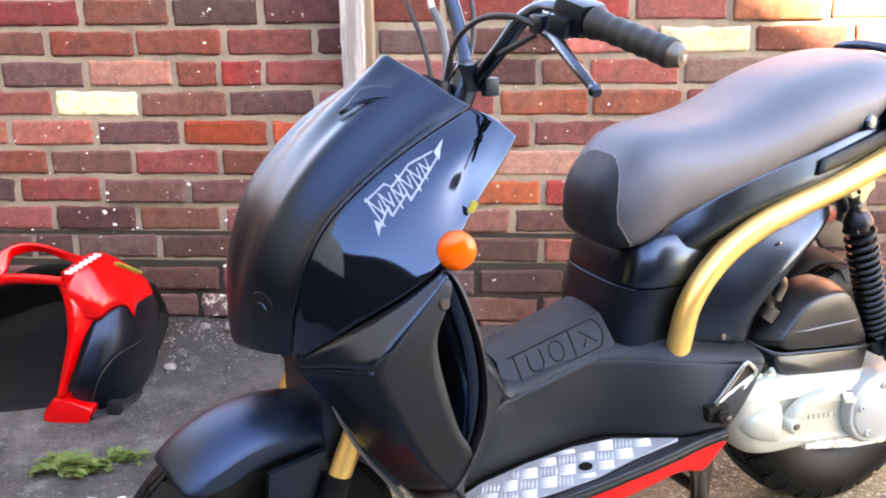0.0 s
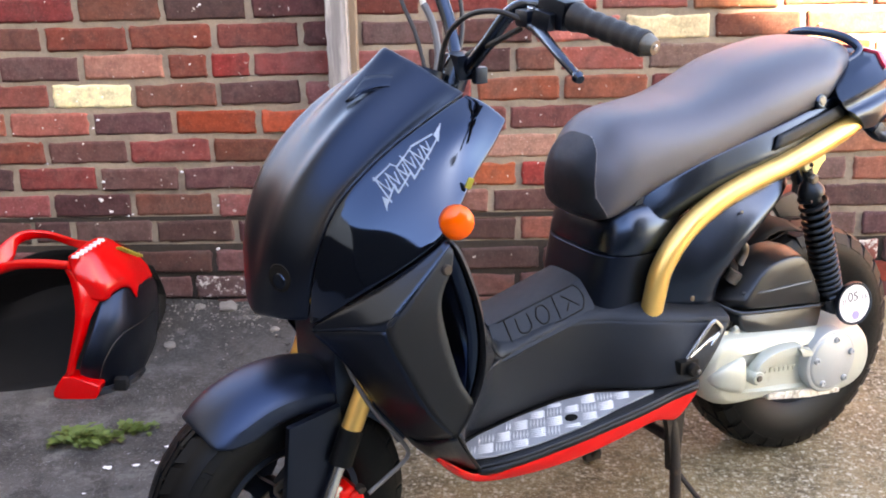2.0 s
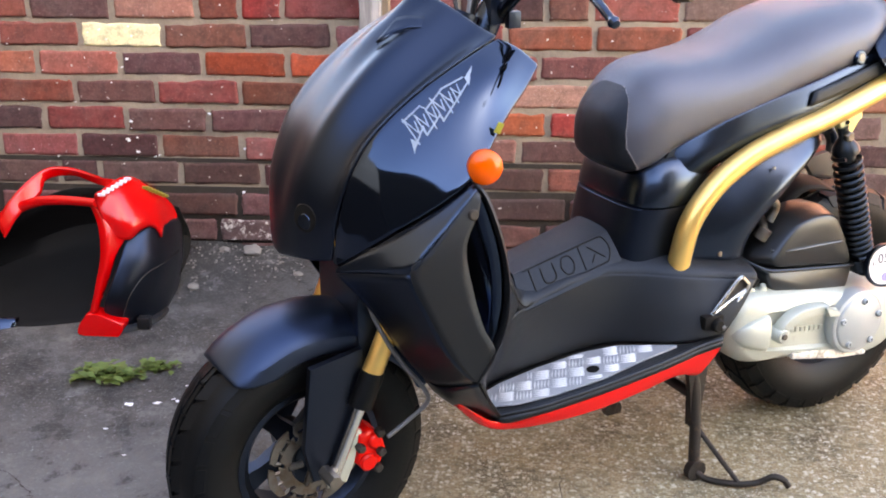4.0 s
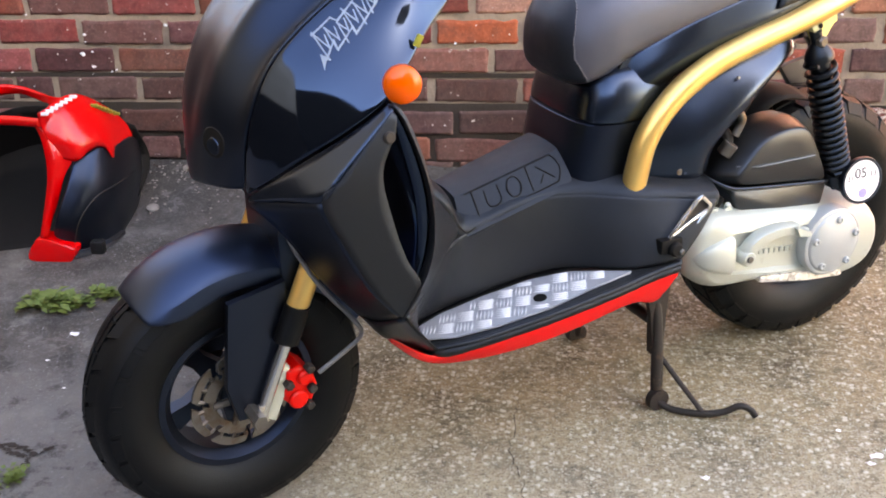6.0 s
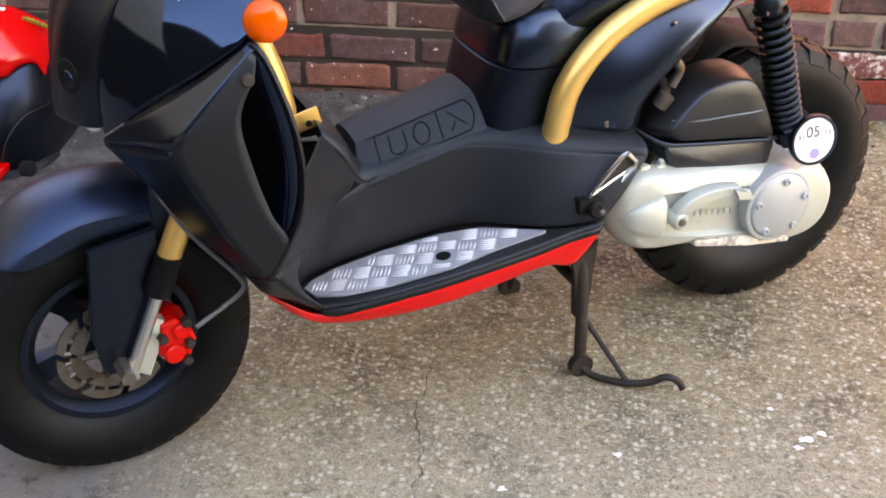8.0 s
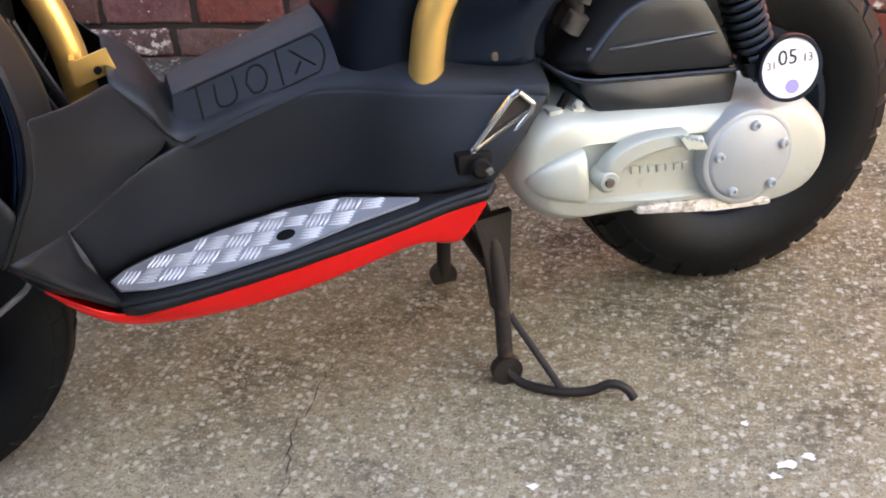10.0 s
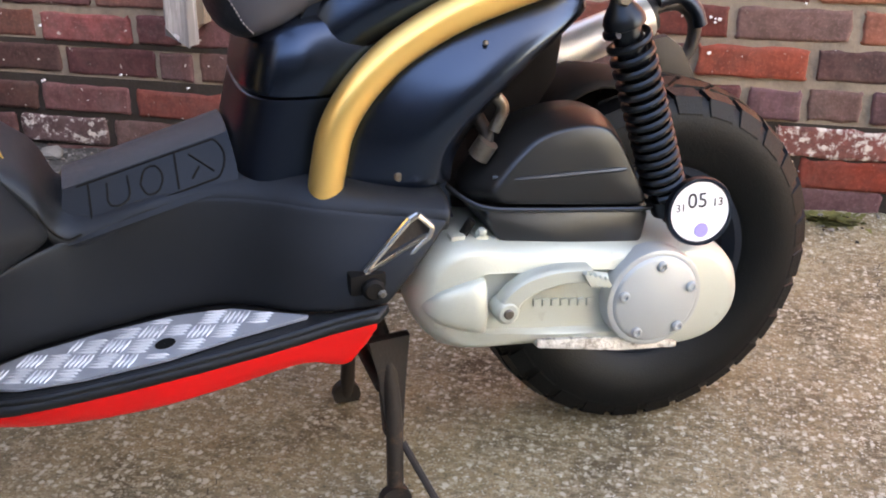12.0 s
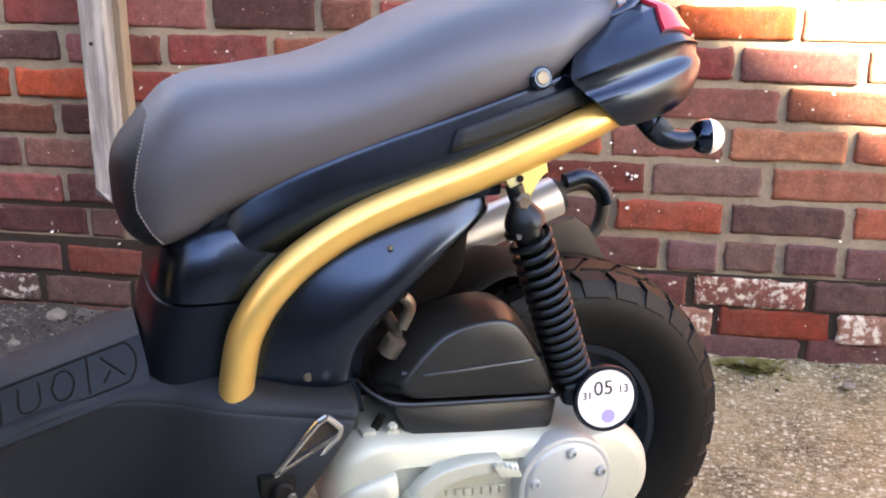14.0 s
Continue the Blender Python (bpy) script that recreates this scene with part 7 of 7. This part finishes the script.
# ---- bricks of the wall, last ----
def brick_mesh(length, seed, mat):
    """One worn brick, its face towards -y, origin at its lower left front corner."""
    rnd = random.Random(seed)
    bm = B()
    nx = max(3, round(length / 0.036))
    h, dep = 0.062, 0.10
    grid = []
    c = 0.004
    xs = [0, c, 2.4 * c] + [length * i / nx for i in range(1, nx)] + [length - 2.4 * c, length - c, length]
    zs = [0, c, 2.4 * c, h * 0.5, h - 2.4 * c, h - c, h]
    for iz, z in enumerate(zs):
        row = []
        for ix, x in enumerate(xs):
            ex, ez = ix in (0, len(xs) - 1), iz in (0, len(zs) - 1)
            y = 0.0042 * (ex + ez) + rnd.uniform(-0.0011, 0.0011)
            jx = rnd.uniform(-0.0040, 0.0020) * (1 if ix else -1) if ex else 0
            jz = rnd.uniform(-0.0030, 0.0016) * (1 if iz else -1) if ez else 0
            if ex and ez:
                jx += -0.005 if ix else 0.005
                jz += -0.005 if iz else 0.005
                y += rnd.uniform(0, 0.006)
            elif (ex or ez) and rnd.random() < 0.10:
                # a chipped arris
                jz += rnd.uniform(0.002, 0.007) * (-1 if iz else 1) if ez else 0
                y += 0.004
            row.append(bm.verts.new((x + jx, y, z + jz)))
        grid.append(row)
    for a, b in zip(grid, grid[1:]):
        for i in range(len(xs) - 1):
            bm.faces.new((a[i], a[i + 1], b[i + 1], b[i]))
    rim = grid[0] + [r[-1] for r in grid[1:]] + grid[-1][-2::-1] + [r[0] for r in grid[-2:0:-1]]
    back = [bm.verts.new((v.co.x, 0.03, v.co.z)) for v in rim]
    for i in range(len(rim)):
        j = (i + 1) % len(rim)
        bm.faces.new((rim[i], back[i], back[j], rim[j]))
    for f in bm.faces:
        f.smooth = True
    bmesh.ops.recalc_face_normals(bm, faces=bm.faces)
    me = bpy.data.meshes.new("brick")
    bm.to_mesh(me)
    bm.free()
    me.materials.append(mat)
    return me


BRICKS = {}


def brick(x0, x1, z, kind, rnd, proud=0.0):
    length = 0.211 if x1 - x0 > 0.17 else 0.101
    key = (kind, length, rnd.randrange(6))
    if key not in BRICKS:
        BRICKS[key] = brick_mesh(length, len(BRICKS) + 11, BRICK[kind])
    ob = new("brick", BRICKS[key])
    ob.parent = wall
    ob.location = (x0 + 0.0065 + rnd.uniform(-0.002, 0.002), -rnd.uniform(-0.002, 0.004) - proud, z + rnd.uniform(-0.002, 0.002))
    ob.rotation_euler = (rnd.uniform(-0.012, 0.012), rnd.uniform(-0.008, 0.008), rnd.uniform(-0.008, 0.008))
    ob.scale = ((x1 - x0 - 0.0135) / length, 1, 1)


# each course: where its joints start left and right of the batten, and its bricks; small letters are headers
COURSES = {
    13: (-0.035, "RDRD", 0.87, "RDSDRS"), 12: (0.080, "ODR", 0.78, "ODDrRSS"), 11: (-0.005, "DORD", 0.905, "PRRRRS"), 10: (0.099, "RDD", 0.765, "ODRROSS"),
    9: (0.002, "DDDd", 0.825, "PDOYDRS"), 8: (0.095, "RrrD", 0.774, "RDdRGoOS"), 7: (0.000, "YDDd", 0.896, "ORRRddDSS"), 6: (0.101, "DRO", 0.758, "RODRRRDR"),
    5: (-0.030, "DDDd", 0.887, "DKDRROdDK"), 4: (0.104, "DDDd", 0.793, "DORDDGRR"), 3: (-0.032, "DRRd", 0.936, "GDDDRPOR"), 2: (-0.097, "dDDDD", 0.781, "DDDDDpqpPDD"),
    1: (-0.050, "DDQD", 0.842, "DDDDDWPD"), 0: (0.000, "DdZQ", 0.780, "DDDDDwRWR"), -1: (-0.060, "DDDD", 0.840, "DDDDDPDD"),
}
DRIFT = {3: -0.036, 4: -0.050}
RISE = {1: 0.016, 0: 0.026, -1: 0.034, 3: 0.004}
rnd = random.Random(21)
for k, (xl, left, xr, right) in COURSES.items():
    z = 0.085 + 0.075 * k - (0.010 if k in (0, 1) else 0)
    x = xl
    runs = []
    for c in left:
        runs.append([x, x + (0.225 if c.isupper() else 0.1125), c])
        x = runs[-1][1]
    runs[-1][1] = min(runs[-1][1], xr) if xr - runs[-1][1] < 0.10 else runs[-1][1]
    if xr - x > 0.02:
        if xr - x > 0.05:
            runs.append([x, xr, "d"])
        else:
            runs[-1][1] = xr
    x = xr
    for c in right:
        runs.append([x, x + (0.225 if c.isupper() else 0.1125), c])
        x = runs[-1][1]
    while x < 2.75:
        runs.append([x, x + 0.225, rnd.choice("RDDRO")])
        x += 0.225
    x = xl
    while x > -0.75:
        runs.append([x - 0.225, x, rnd.choice("RDDRDO")])
        x -= 0.225
    for a, b, c in runs:
        # low courses darker: real soot, and the shade near the ground as colour
        if k <= 3 and c in "Dd" and rnd.random() < 0.65:
            c = "Q"
        # weaker light towards the left put in as darker bricks, low ones also sooty
        left_shade = rnd.random()
        if k <= 11 and b < 1.40 and c in "RrDdOo" and left_shade < (0.6 if k <= 4 else 0.40):
            c = "D" if c in "RrOo" else "Q"
        # towards the right the upright joints close up and the lowest courses rise
        a, b = (x + DRIFT.get(k, 0) * min(1, max(0, (x - 1.1) / 0.9)) for x in (a, b))
        rise = RISE.get(k, 0) * min(1, max(0, (a - 1.5) / 0.5))
        brick(a, b, z + rise, c.upper(), rnd, 0.004 if k in (0, 1) else 0)

# dark open joints low in the wall
bm = B()
for k in (-1, 0, 1, 2, 3):
    z = 0.0785 + 0.075 * k
    far = 2.7 if k < 3 else 1.5
    box(bm, ((far - 0.7) / 2, 0.004, z - (0.008 if k in (1, 2) else 0)), (far + 0.7, 0.004, 0.012))
box(bm, (1.0, 0.0042, 0.10), (3.4, 0.004, 0.26))
part("open_joint", bm, SOIL, wall, "dark open joints between the lowest bricks")

# the rest of the wall, too far aside or too high to count
bm = B()
rnd = random.Random(8)
verts, faces, mats = [], [], []
for k in range(-2, 26):
    z = 0.085 + 0.075 * k
    if z > WALL_TOP - 0.10:
        break
    x = -5.4 + (0.1125 if k % 2 else 0)
    while x < 7.4:
        if not (-1 <= k <= 13 and -0.85 < x < 2.85) and not (-1 <= k <= 13 and x + 0.215 > -0.75 and x < 2.75):
            o = len(verts)
            y0 = -rnd.uniform(-0.002, 0.004)
            verts += [(x, y0, z), (x + 0.215, y0, z), (x + 0.215, y0, z + 0.065), (x, y0, z + 0.065), (x, 0.02, z), (x + 0.215, 0.02, z), (x + 0.215, 0.02, z + 0.065), (x, 0.02, z + 0.065)]
            faces += [(o, o + 1, o + 2, o + 3), (o + 4, o, o + 3, o + 7), (o + 1, o + 5, o + 6, o + 2), (o + 3, o + 2, o + 6, o + 7), (o + 4, o + 5, o + 1, o)]
            mats += [rnd.randrange(3)] * 5
        x += 0.225
me = bpy.data.meshes.new("bricks")
me.from_pydata(verts, [], faces)
for c in "RDO":
    me.materials.append(BRICK[c])
me.polygons.foreach_set("material_index", mats)
ob = new("brickwork", me)
ob.parent = wall
tagged(ob, kind="stuff")

# flecks of white paint and lime on the bricks
rnd = random.Random(33)
bm = B()
spots = [(rnd.uniform(-0.4, 2.5), rnd.uniform(0.12, 1.15), rnd.uniform(0.0008, 0.0030)) for _ in range(95)]
for cx, cz, n, sp in ((1.02, 0.93, 20, 0.07), (1.30, 0.86, 14, 0.06), (0.10, 0.62, 8, 0.05), (1.75, 0.42, 26, 0.09), (0.36, 0.19, 5, 0.04), (0.12, 0.35, 7, 0.012)):
    spots += [(cx + rnd.gauss(0, sp), cz + rnd.gauss(0, 0.03), abs(rnd.gauss(0.0011, 0.0014)) + 0.0007) for _ in range(n)]
for x, z, r in spots:
    k = 7
    ph = rnd.uniform(0, 6)
    ring = [(x + r * rnd.uniform(0.6, 1.5) * math.cos(ph + 6.283 * j / k), z + r * rnd.uniform(0.5, 1.2) * math.sin(ph + 6.283 * j / k)) for j in range(k)]
    prism(bm, ring, 0.0, 0.0065, lambda a, b, d: Vector((a, -d, b)))
tagged(part("paint_fleck", bm, PAPER, wall, "white paint flecks on the bricks"), kind="stuff")
